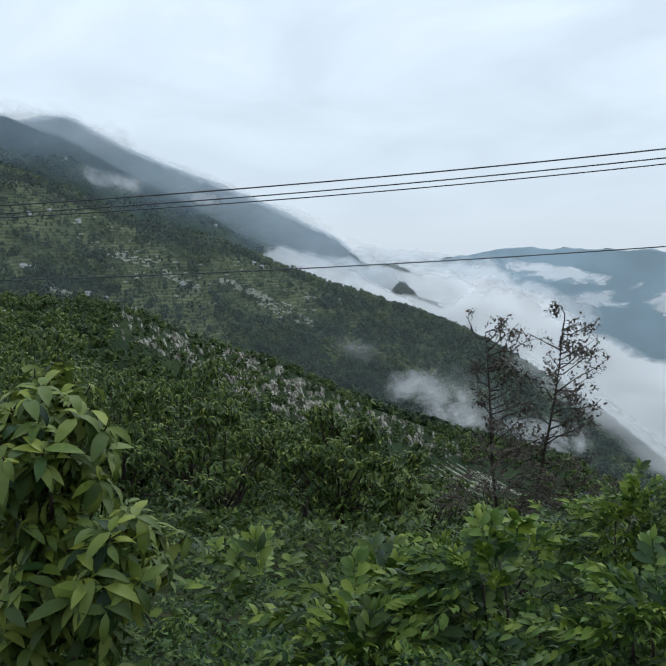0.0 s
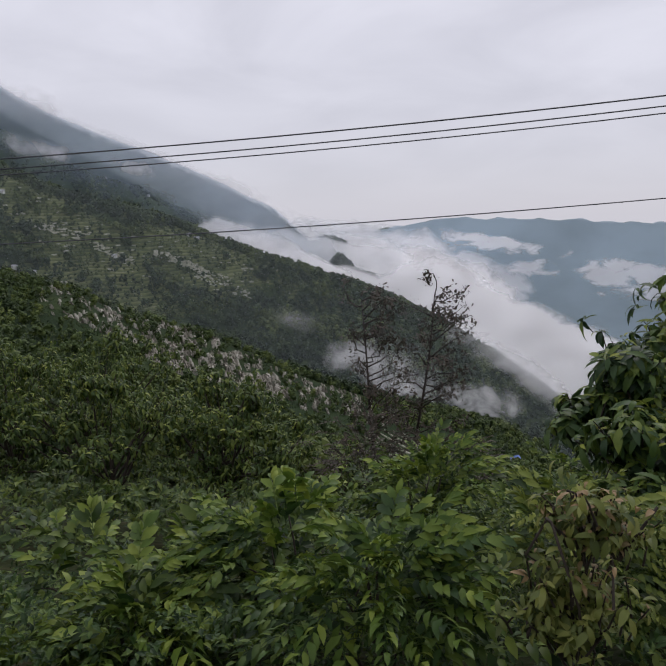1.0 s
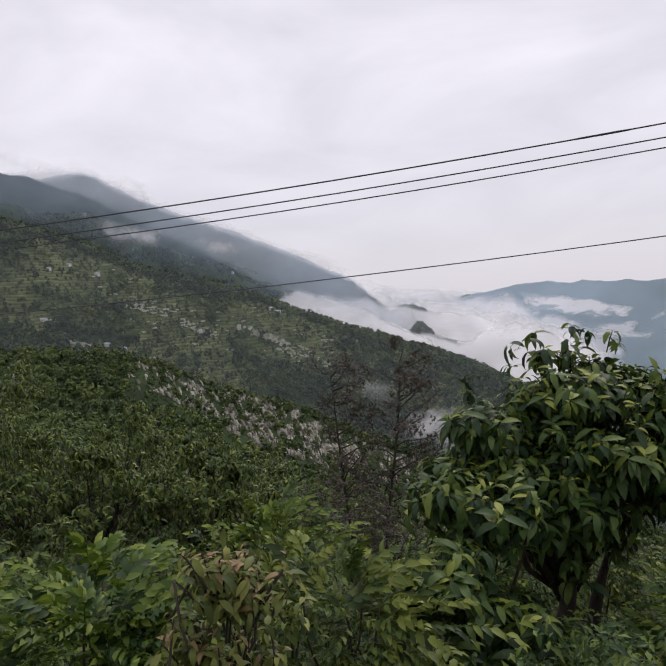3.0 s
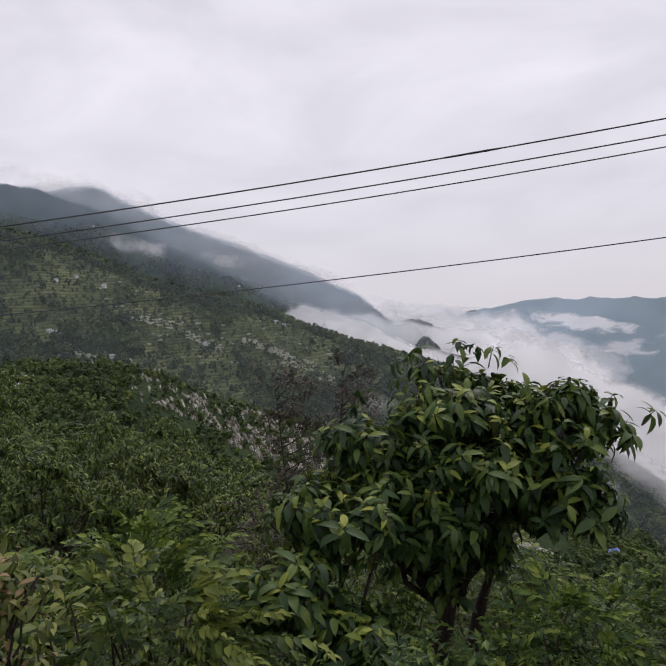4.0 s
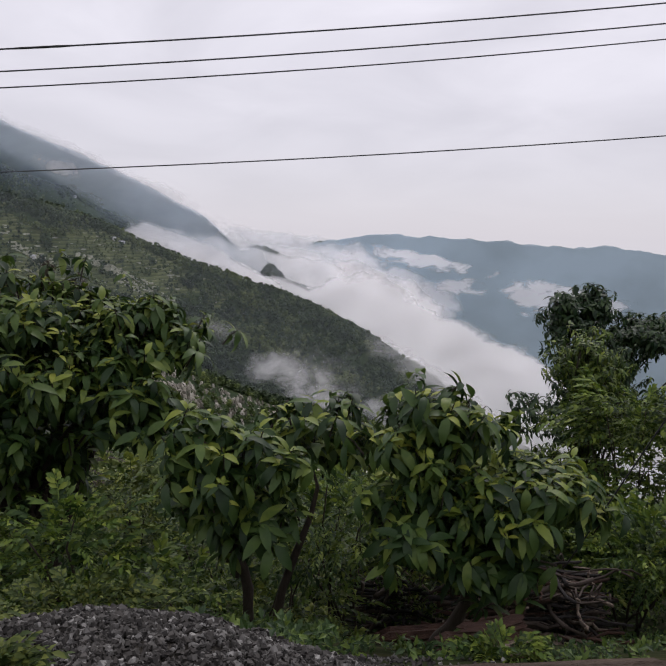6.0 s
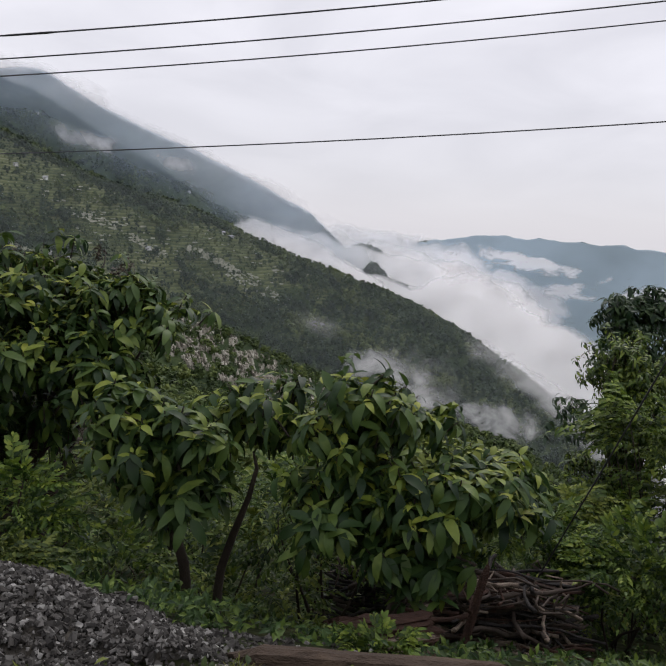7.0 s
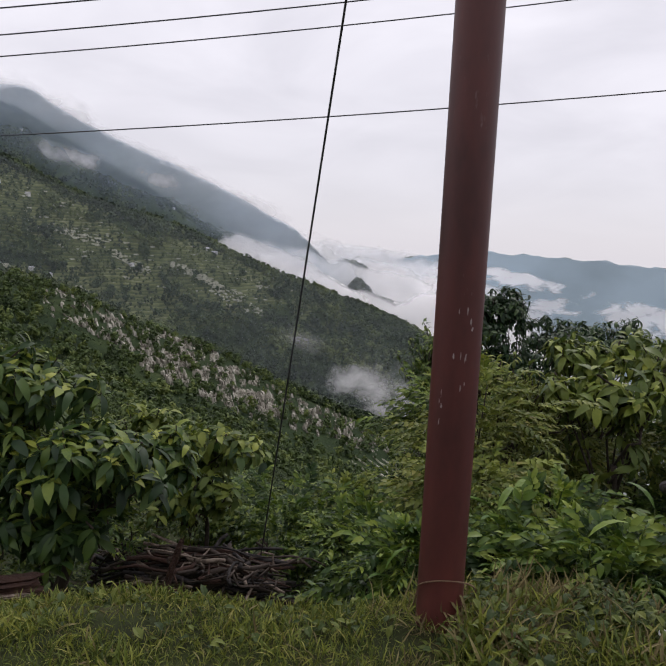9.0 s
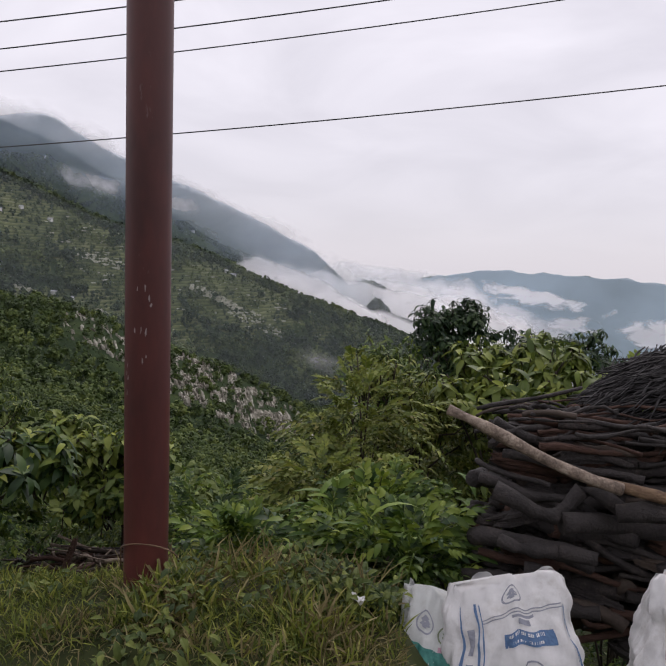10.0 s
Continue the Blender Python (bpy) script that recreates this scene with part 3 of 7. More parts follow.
def build_ground():
    az = np.concatenate([np.arange(-180, -52, 4.0), np.arange(-52, 52.01, 0.2), np.arange(56, 180.1, 4.0)])
    r = np.sort(np.concatenate([[0.0], np.geomspace(0.5, 4850, 330), np.arange(588, 905, 2.6), np.arange(396, 440, 4.0), np.arange(1190, 1262, 6.0), np.arange(1410, 1480, 8.0), np.arange(1550, 1630, 6.0), np.arange(1810, 1890, 8.0)]))
    A, R = np.meshgrid(az, r, indexing="ij")
    Z = land(A, R)
    a = np.radians(A)
    v = np.stack([EYE0[0] + R * np.sin(a), R * np.cos(a), Z], -1).reshape(-1, 3)
    n, m = len(az), len(r)
    i, j = np.meshgrid(np.arange(n - 1), np.arange(m - 1), indexing="ij")
    q = (i * m + j).ravel()
    f = np.stack([q, q + 1, q + m + 1, q + m], 1)[:, ::-1]
    c = v[f].mean(1)
    rc = np.hypot(c[:, 0] - EYE0[0], c[:, 1])
    ids = ((fields(c[:, 0], c[:, 1]) > 0.08) & (rc > 560) & (rc < 905)).astype(np.int32)
    tagged(put("ground", mesh_of("ground", v, f, [M_GROUND, M_FIELD], True, mat_ids=ids)), "mountain slope of woods, terraced fields and roadside earth", "hillside", kind="structure")


build_ground()


# ---- mist and cloud in the valley ----
def skyline(az, r0, r1, d=0.0):
    """Height in degrees of the land's edge between two distances."""
    best = np.full(len(az), -90.0)
    for r in np.linspace(r0, r1, 40):
        best = np.maximum(best, np.degrees(np.arctan2(land(az, np.full(len(az), r)) - EYE0[2], r)))
    return [(a, e + d) for a, e in zip(az, best)]


def mist_bank(name, label, r, az0, az1, top, bottom, mat, relief=0.03, seed=0, tilt=0.0, cols=60):
    """A bank of mist: a curved, uneven sheet of droplets across the valley. top, bottom: rows of azimuth and height in degrees."""
    n, m = cols, 24
    u, v = np.meshgrid(np.linspace(0, 1, n), np.linspace(0, 1, m), indexing="ij")
    az = az0 + (az1 - az0) * u
    t = np.interp(az, [p[0] for p in top], [p[1] for p in top])
    b = np.interp(az, [p[0] for p in bottom], [p[1] for p in bottom])
    el = b + (t - b) * v
    rr = r * (1 + relief * 0.4 * (np.sin(az * 0.3 + seed) + np.sin(az * 0.17 + el * 0.35 + 2 * seed)) + tilt * (v - 0.5))
    a, e = np.radians(az), np.radians(el)
    co = np.stack([EYE0[0] + rr * np.sin(a), rr * np.cos(a), EYE0[2] + rr * np.tan(e)], -1).reshape(-1, 3)
    i, j = np.meshgrid(np.arange(n - 1), np.arange(m - 1), indexing="ij")
    q = (i * m + j).ravel()
    f = np.stack([q, q + m, q + m + 1, q + 1], 1)
    uvs = np.stack([u.ravel(), v.ravel()], 1)
    me = mesh_of(name, co, f, [mat], True, uvs)
    span = me.uv_layers.new(name="Span")
    deg = np.stack([az.ravel() + 7.3 * seed, el.ravel() + 3.1 * seed], 1)
    span.data.foreach_set("uv", deg.astype(np.float32)[f.ravel()].ravel())
    return tagged(put(name, me), label, "mist", "banks of mist in the valley", "stuff")


CLOUD = (0.97, 0.95, 0.965)
# haze sheets: the bluish paling of distant slopes is put into their tint
M_HAZE1 = mist_material("thin_haze_tint", (0.8, 0.9, 0.97), 0.085, rag=0.0, rims=(0.02, 0.02, 0.02, 0.02), white=0.5)
M_HAZE2 = mist_material("blue_haze_tint", (0.66, 0.8, 0.98), 0.58, 0.25, -0.3, 1.15, rag=0.8, rims=(0.03, 0.16, 0.9, 0.04), white=0.38, detail=4)
M_HAZE4 = mist_material("crest_haze_tint", (0.9, 0.95, 1.0), 0.48, 0.3, -0.1, 1.2, rag=1.0, rims=(0.03, 0.08, 0.6, 0.3), white=0.5, detail=4)
M_HAZE5 = mist_material("knoll_haze_tint", (0.78, 0.86, 0.92), 0.22, 0.4, -0.4, 0.8, rag=0.5, rims=(0.15, 0.15, 0.1, 0.05), white=0.5, detail=3)
# the far hills' blue haze is painted by this sheet's own tint
M_HAZE3 = mist_material("far_blue_haze_tint", (0.41, 0.51, 0.6), 0.86, 0.2, rag=0.0, rims=(0.03, 0.02, 0.02, 0.004), white=0.64)
M_SEA = mist_material("cloud_sea", CLOUD, 1.0, 0.42, 0.1, 0.7, (0.06, 0.1, 0.02, 0.2), 1.5, 0.7)
M_SEA2 = mist_material("cloud_sea_back", CLOUD, 0.97, 0.5, 0.1, 0.8, (0.12, 0.16, 0.05, 0.32), 1.5, 0.68)
M_PUFF = mist_material("cloud_wreath", CLOUD, 0.97, 0.55, 0.12, 0.85, (0.15, 0.15, 0.1, 0.3), 1.9, 0.67)
M_VEIL = mist_material("crest_veil", CLOUD, 0.56, 0.4, 0.2, 1.2, (0.4, 0.15, 0.5, 0.5), 1.4, 0.62, 3)
M_WISP = mist_material("wisp", CLOUD, 0.8, 0.42, 0.4, 1.5, (0.45, 0.45, 0.5, 0.45), 2.2, 0.52, 5, 1.0)
M_CREST = mist_material("crest_wisp", CLOUD, 0.55, 0.4, 0.35, 1.4, (0.4, 0.4, 0.5, 0.5), 1.8, 0.54, 2)
M_WISPTHIN = mist_material("thin_wisp", CLOUD, 0.42, 0.42, 0.36, 1.5, (0.5, 0.5, 0.5, 0.5), 2.2, 0.45, 5, 1.0)
M_STREAK = mist_material("streak", CLOUD, 0.97, 0.75, 0.22, 0.9, (0.4, 0.45, 0.5, 0.35), 3.2, 0.62, 6, 0.55)
DEEP = [(-60, -34), (60, -34)]


def rows_of(k, d=0.0):
    return [(a, e + d) for a, e in zip(AZ, RIDGES[k][1])]


def build_mist():
    crest = skyline(np.linspace(-14, 30, 90), 700, 905)

    def over(d0, d1, a0=-14.0, a1=30.0):
        """The wooded ridge's edge, shifted by d0 degrees at a0 and by d1 at a1."""
        return [(a, e + d0 + (d1 - d0) * (a - a0) / (a1 - a0)) for a, e in crest]
    # see-through sheets added before each range, tinted to paint its haze
    mist_bank("haze", "pale tinted sheet painting thin haze in front of the wooded ridge", 520, -48, 48, rows_of(4, 0.9), DEEP, M_HAZE1, 0.01)
    mist_bank("haze", "blue-tinted sheet painting haze before the upper mountainside", 1080, -48, 0, skyline(np.linspace(-48, 0, 150), 1100, 1950, 0.5), rows_of(4, -0.7), M_HAZE2, 0.01, cols=150)
    mist_bank("haze", "blue-tinted sheet painting dense haze before the far hills", 2300, -14, 48, skyline(np.linspace(-14, 48, 200), 3500, 4400, 0.055), DEEP, M_HAZE3, 0.0, cols=200)
    mist_bank("haze", "blue-tinted sheet painting haze round the small knolls", 1270, -4, 6, [(-4, 0.5), (6, -0.5)], [(-4, -6), (6, -8)], M_HAZE5, 0.01, 23)
    mist_bank("haze", "blue-tinted sheet painting haze before a dark spur", 1700, 6, 25, skyline(np.linspace(6, 25, 60), 1800, 2290, 0.3), [(6, -14), (25, -18)], M_HAZE5, 0.01, 24)
    mist_bank("haze", "pale tinted sheet painting misty haze over the mountain crest", 1400, -46, 2, skyline(np.linspace(-46, 2, 100), 1500, 1950, 1.2), rows_of(6, -0.9), M_HAZE4, 0.01, 13, cols=100)
    mist_bank("cloud_bank", "pale cloud lying before the far hills", 2150, -11, 17,
              [(-11, 1.8), (-6, 1.5), (-2, 1.1), (1, 0.7), (4, 0.4), (7, 0.1), (9, -1.1), (12, -2.2), (17, -4)], [(-11, -7), (17, -10)], M_SEA2, 0.03, 3)
    mist_bank("cloud_bank", "white cloud around the small wooded knolls", 1600, -10, 16,
              [(-10, 1.3), (-6, 1.0), (-3, 0.6), (0, 0.0), (3, -0.6), (6, -0.8), (8, -1.4), (10, -2.6), (12, -3.2), (13.5, -3.9), (16, -6)], [(-10, -7), (16, -12)], M_SEA2, 0.03, 2)
    mist_bank("cloud_streak", "white cloud between two wooded knolls", 1400, -8, 7, [(-8, 0.6), (-4, -0.2), (-1.5, -1.0), (0.5, -1.5), (2.5, -1.7), (4.5, -2.0), (7, -2.6)], [(-8, -3.6), (0, -3.6), (7, -5.5)], M_PUFF, 0.02, 33)
    mist_bank("cloud_bank", "white cloud filling the valley behind the ridge", 1185, -12.5, 42,
              [(-12.5, 0.9), (-10.3, 0.7), (-8, 0.3), (-6.2, -0.6), (-4.2, -1.4), (-2, -2.3), (0, -3.1), (1.8, -3.7), (3.3, -4.0), (4.4, -3.4), (6, -2.6), (8, -2.3), (10, -2.9), (11.5, -4.2), (13, -5.2), (15, -5.8), (18, -6.8), (20.6, -8.0), (23, -9.2), (26, -10.4), (32, -12), (42, -14)],
              [(-12.5, -5), (0, -10), (10, -16), (20, -21), (42, -26)], M_SEA, 0.03, 1)
    mist_bank("cloud_bank", "white cloud welling up at the foot of the mountain", 1110, -12, 2, [(-12, 1.2), (-9, 0.9), (-7, 0.3), (-4, -1.1), (-1, -3.0), (2, -4.4)], [(-12, -2.5), (2, -7)], M_PUFF, 0.03, 21)
    mist_bank("mist_wisp", "veil of mist behind the ridge trees", 950, -9, 26, over(0.6, 1.8), over(-2.0, -2.4), M_VEIL, 0.01, 51, cols=90)
    mist_bank("mist_wisp", "veil of mist spilling over the wooded ridge", 640, 4, 27, over(0.6, 4.2), over(-1.0, -2.8), M_VEIL, 0.01, 52, cols=90)
    mist_bank("cloud_streak", "flat white cloud streak on the far hillside", 2200, 7.0, 18.0, [(7, -0.6), (10, -0.7), (14, -1.5), (18, -2.5)], [(7, -2.6), (12, -3.0), (18, -3.7)], M_STREAK, 0.02, 4)
    mist_bank("cloud_streak", "flat white cloud streak on the far hillside", 2180, 16.0, 32.0, [(16, -2.3), (20, -2.4), (23, -2.9), (32, -5.0)], [(16, -4.6), (21, -6.6), (32, -8.4)], M_STREAK, 0.02, 5)
    mist_bank("cloud_streak", "small white cloud puff on the far hillside", 2170, 13.2, 17.8, [(13.2, -3.0), (17.8, -3.3)], [(13.2, -5.0), (17.8, -5.2)], M_STREAK, 0.02, 6)
    for k, (a0, a1, t0, t1, b0, b1) in enumerate([(-3.5, 5.5, -7.6, -8.6, -14.0, -15.6), (-1, 8, -8.6, -10.2, -14.8, -16.2), (5, 17, -10.8, -12.6, -16.6, -19.5), (-2, 11, -10.4, -12.2, -15.6, -17.8)]):
        mist_bank("mist_wisp", "thin mist rising from the valley woods", 545 + 9 * k, a0, a1, [(a0, t0), (a1, t1)], [(a0, b0), (a1, b1)], M_WISP, 0.02, 7 + 3 * k)
    for k, (a0, a1, t0, t1, b0, b1) in enumerate([(-8, 0, -5.4, -6.6, -9.4, -10.6), (-4, 12, -6.6, -9.2, -13, -18)]):
        mist_bank("mist_wisp", "faint mist on the wooded ridge", 610 + 9 * k, a0, a1, [(a0, t0), (a1, t1)], [(a0, b0), (a1, b1)], M_WISPTHIN, 0.02, 40 + k)
    mist_bank("mist_wisp", "small white mist patch on the mountainside", 1070, -27.5, -18.5, [(-27.5, 7.8), (-18.5, 6.6)], [(-27.5, 4.8), (-18.5, 3.8)], M_WISP, 0.02, 9)
    mist_bank("mist_wisp", "small white mist patch on the mountainside", 1072, -19.5, -13.5, [(-19.5, 6.4), (-13.5, 5.2)], [(-19.5, 3.6), (-13.5, 2.8)], M_WISP, 0.02, 10)
    mist_bank("mist_wisp", "mist clinging to the mountain crest", 1300, -36, -17, [(-36, 13.5), (-27, 12.5), (-17, 8.8)], [(-36, 8.5), (-27, 7.5), (-17, 4.2)], M_CREST, 0.02, 11)
    mist_bank("mist_wisp", "mist clinging to the mountain crest", 1500, -22, -2, [(-22, 10.0), (-12, 5.8), (-2, 2.0)], [(-22, 6.2), (-12, 2.2), (-2, -1.4)], M_CREST, 0.02, 12)


build_mist()


# ---- leaves ----
def leaf_template(length=1.0, width=0.36, droop=0.3, fold=0.12, stations=4):
    """A blade along +y, midrib folded, arching over to a hanging tip."""
    t = np.linspace(0, 1, stations + 1)
    wid = width * 0.5 * np.sin(np.pi * t ** 0.85) ** 0.8
    a = droop * 1.6 * (t[1:] + t[:-1]) / 2
    y = np.concatenate([[0], np.cumsum(np.cos(a))]) * length / stations
    z = -np.concatenate([[0], np.cumsum(np.sin(a))]) * length / stations
    mid = np.stack([0 * t, y, z], 1)
    lo = np.stack([-wid, y, z + fold * wid * 2], 1)[1:-1]
    hi = np.stack([wid, y, z + fold * wid * 2], 1)[1:-1]
    v = np.concatenate([mid, lo, hi])
    n, k = stations + 1, stations - 1
    f = []
    for s, base in ((0, n), (1, n + k)):
        loop = []
        loop.append((0, base, 1))
        for q in range(k - 1):
            loop += [(1 + q, base + q, base + q + 1), (1 + q, base + q + 1, 2 + q)]
        loop.append((n - 2, base + k - 1, n - 1))
        f += [t_[::-1] if s else t_ for t_ in loop]
    return v, np.array(f)


LEAVES = [leaf_template(1, 0.34, 0.6), leaf_template(1, 0.3, 0.9), leaf_template(1, 0.36, 0.4), leaf_template(1, 0.32, 1.1), leaf_template(1, 0.29, 0.75)]
SMALL = [leaf_template(1, 0.46, 0.25, 0.15, 2), leaf_template(1, 0.4, 0.5, 0.15, 2)]
SHOOT = [leaf_template(1, 0.4, 0.55, 0.15, 3), leaf_template(1, 0.36, 0.85, 0.15, 3)]
HANG = [leaf_template(1, 0.34, 0.7, 0.12, 3), leaf_template(1, 0.3, 1.0, 0.12, 3)]
OVATE = [leaf_template(1, 0.5, 0.45, 0.2, 3), leaf_template(1, 0.44, 0.8, 0.2, 3)]
BLADE = leaf_template(1, 0.07, 0.5, 0.3, 3)


def frames_of(d, n):
    """Turn matrices: y along d, z near n."""
    d = d / np.linalg.norm(d, axis=1, keepdims=True)
    x = np.cross(d, n)
    x /= np.linalg.norm(x, axis=1, keepdims=True) + 1e-9
    z = np.cross(x, d)
    return np.stack([x, d, z], 2)


def scatter(templates, P, Rm, S, rng):
    """All leaves of one mass as vertices and triangles."""
    vs, fs, n = [], [], 0
    pick = rng.integers(0, len(templates), len(P))
    for k, (tv, tf) in enumerate(templates):
        ix = np.nonzero(pick == k)[0]
        if not len(ix):
            continue
        v = np.einsum("nij,vj->nvi", Rm[ix], tv) * S[ix][:, None, None] + P[ix][:, None, :]
        f = tf[None] + (np.arange(len(ix)) * len(tv))[:, None, None] + n
        vs.append(v.reshape(-1, 3))
        fs.append(f.reshape(-1, 3))
        n += len(ix) * len(tv)
    return np.concatenate(vs), np.concatenate(fs)


def rosettes(C, O, per, rng, spread=(5, 55), jitter=0.05):
    """Leaf places and turns: per leaves round each tip C, whose twig points along O."""
    n = len(C)
    ax = O / np.linalg.norm(O, axis=1, keepdims=True)
    ref = np.where(np.abs(ax[:, 2:3]) < 0.9, np.array([[0, 0, 1.0]]), np.array([[1.0, 0, 0]]))
    u = np.cross(ax, ref)
    u /= np.linalg.norm(u, axis=1, keepdims=True)
    w = np.cross(ax, u)
    ph = rng.uniform(0, 2 * np.pi, (n, 1)) + np.arange(per)[None] * 2.4 + rng.normal(0, 0.3, (n, per))
    ti = np.radians(rng.uniform(spread[0], spread[1], (n, per)))
    rad = u[:, None] * np.cos(ph)[..., None] + w[:, None] * np.sin(ph)[..., None]
    d = rad * np.cos(ti)[..., None] + ax[:, None] * np.sin(ti)[..., None]
    nrm = ax[:, None] * np.cos(ti)[..., None] - rad * np.sin(ti)[..., None] + np.array([0, 0, 0.6])
    P = C[:, None] - ax[:, None] * rng.uniform(0, jitter * 2, (n, per, 1)) + rng.normal(0, jitter * 0.3, (n, per, 3))
    return P.reshape(-1, 3), frames_of(d.reshape(-1, 3), nrm.reshape(-1, 3))


def crown_tips(c, rad, n, rng, shell=0.35, flat=0.35, clump=11, tight=0.2):
    """Tips gathered in clumps through a lumpy crown, denser on its outside, with gaps between the clumps."""
    k = max(5, n // clump)
    d = rng.normal(0, 1, (k, 3))
    d /= np.linalg.norm(d, axis=1, keepdims=True)
    low = d[:, 2] < -flat
    d[low, 2] *= 0.4
    lump = 0.78 + 0.5 * fbm(d[:, 0] * 2.1 + c[0], d[:, 1] * 2.1 + d[:, 2] * 2.3 + c[1], 4)
    q = rng.uniform(shell, 1, k) ** 0.6 * lump
    pick = rng.integers(0, k, n)
    e = rng.normal(0, 1, (n, 3)) * tight * rng.uniform(0.7, 1.3, (k, 1))[pick]
    e[:, 2] *= 0.75
    C = np.array(c) + (d * q[:, None])[pick] * np.array(rad) + e * np.array(rad)
    O = d[pick] * np.array([1, 1, 0.6]) + e * 2.2 + np.array([0, 0, 0.5])
    return C, O


def broadleaf(name, label, base, fork, crowns, tips, per, size, mat, mat1, singles, seed, bark, trunk_r=0.09, category="tree", templates=None, spread=(-40, 38), trunks=1, lift=0.75, clump=9, tight=0.17):
    """A small tree: trunk, limbs to each lobe of the crown, hanging leaves in rosettes; the outermost leaves are pieces of their own."""
    rng = np.random.default_rng(seed)
    templates = templates or LEAVES
    root = thing(name, label, category, base)
    b = np.array(base, float)
    fork = np.array(fork, float)
    for k in range(trunks):
        off = np.array([0.25 * k, 0.1 * k, 0])
        tip = fork - b + off * 3.0 + np.array([0, 0, 0.65 * min(k, 1)])
        tp = curve_pts(np.zeros(3) - [0, 0, 0.3] + off, tip, 8, 0.06, rng)
        v, f = tube(tp, np.linspace(trunk_r * 1.25, trunk_r * (0.2 if k else 0.75), 8) * (1 + rng.normal(0, 0.06, 8)), 9)
        put("trunk", mesh_of("trunk", v, f, [bark], True), root)
    Cs, Os = [], []
    for (c, rad, share) in crowns:
        C, O = crown_tips(c, rad, int(tips * share), rng, clump=clump, tight=tight)
        Cs.append(C)
        Os.append(O)
        tops = C[rng.choice(len(C), min(5, len(C)), replace=False)]
        for q, tpt in enumerate(tops):
            st = (fork - b) * rng.uniform(0.72, 1.0) + rng.normal(0, 0.03, 3)
            lp = curve_pts(st, np.array(tpt) - b, 6, 0.06, rng, -0.06)
            v, f = tube(lp, np.linspace(trunk_r * 0.38, 0.01, 6), 6)
            put("limb", mesh_of("limb", v, f, [bark], True), root)
            k = max(3, int(tips * share) // 22)
            along = lp[rng.integers(2, 6, k)] + b + rng.normal(0, 0.13, (k, 3))
            Cs.append(along)
            Os.append(rng.normal(0, 0.6, (k, 3)) + (0, -0.2, 0.3))
    C, O = np.concatenate(Cs), np.concatenate(Os)
    O = O * np.array([0.7, 0.7, 0.5]) + np.array([0, 0, lift])
    # short twigs under each rosette
    tw = []
    for c, o in zip(C[::2], O[::2]):
        o = o / np.linalg.norm(o)
        tw.append(tube([c - b - o * 0.22 + (0, 0, -0.05), c - b - o * 0.1, c - b], [0.009, 0.007, 0.005], 4, False))
    v, f = joined(tw)
    tagged(put("twig_mass", mesh_of("twig_mass", v, f, [bark], True), root), kind="stuff")
    P, Rm = rosettes(C, O, per, rng, spread)
    S = size * rng.uniform(0.42, 1.18, len(P))
    # new, upturned leaves high in the crown; their paler colour paints lit tops
    young_lit = (Rm[:, 2, 1] > 0.12) & (np.repeat(O[:, 2], per) > 0.35) & (rng.random(len(P)) < 0.6) & (np.repeat(C[:, 2], per) > np.percentile(C[:, 2], 30))
    S[young_lit] *= 0.8
    order = np.argsort(P[:, 1] - 0.25 * P[:, 2])
    near = order[:singles * 3][rng.permutation(min(singles * 3, len(order)))[:singles]]
    rest = np.ones(len(P), bool)
    rest[near] = False
    for nm, sel, mt in (("foliage", rest & ~young_lit, mat), ("young_foliage", rest & young_lit, YOUNG_LIT_OF.get(mat.name, mat))):
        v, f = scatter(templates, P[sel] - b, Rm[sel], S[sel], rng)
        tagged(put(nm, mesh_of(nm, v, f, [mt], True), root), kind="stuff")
    shared = [mesh_of("leaf", tv, tf, [mat1], True) for tv, tf in templates]
    shared1 = [mesh_of("young_lit_leaf", tv, tf, [M_YOUNG_LIT1], True) for tv, tf in templates]
    for i in near:
        k = int(rng.integers(0, len(shared)))
        ob = new("leaf", shared1[k] if young_lit[i] else shared[k])
        ob.parent = root
        m = Matrix([list(r) for r in Rm[i]]).to_4x4()
        ob.matrix_basis = Matrix.Translation(P[i] - b) @ m @ Matrix.Scale(float(S[i]), 4)
    return root


def leaf_mass(name, label, category, pts, out, per, size, mat, seed, templates=None, spread=(0, 60), kind="stuff", group=""):
    """Foliage nobody could count, as one mesh."""
    rng = np.random.default_rng(seed)
    P, Rm = rosettes(np.asarray(pts, float), np.asarray(out, float), per, rng, spread, 0.08)
    S = size * rng.uniform(0.5, 1.2, len(P))
    v, f = scatter(templates or SMALL, P, Rm, S, rng)
    return tagged(put(name, mesh_of(name, v, f, [mat])), label, category, group, kind)


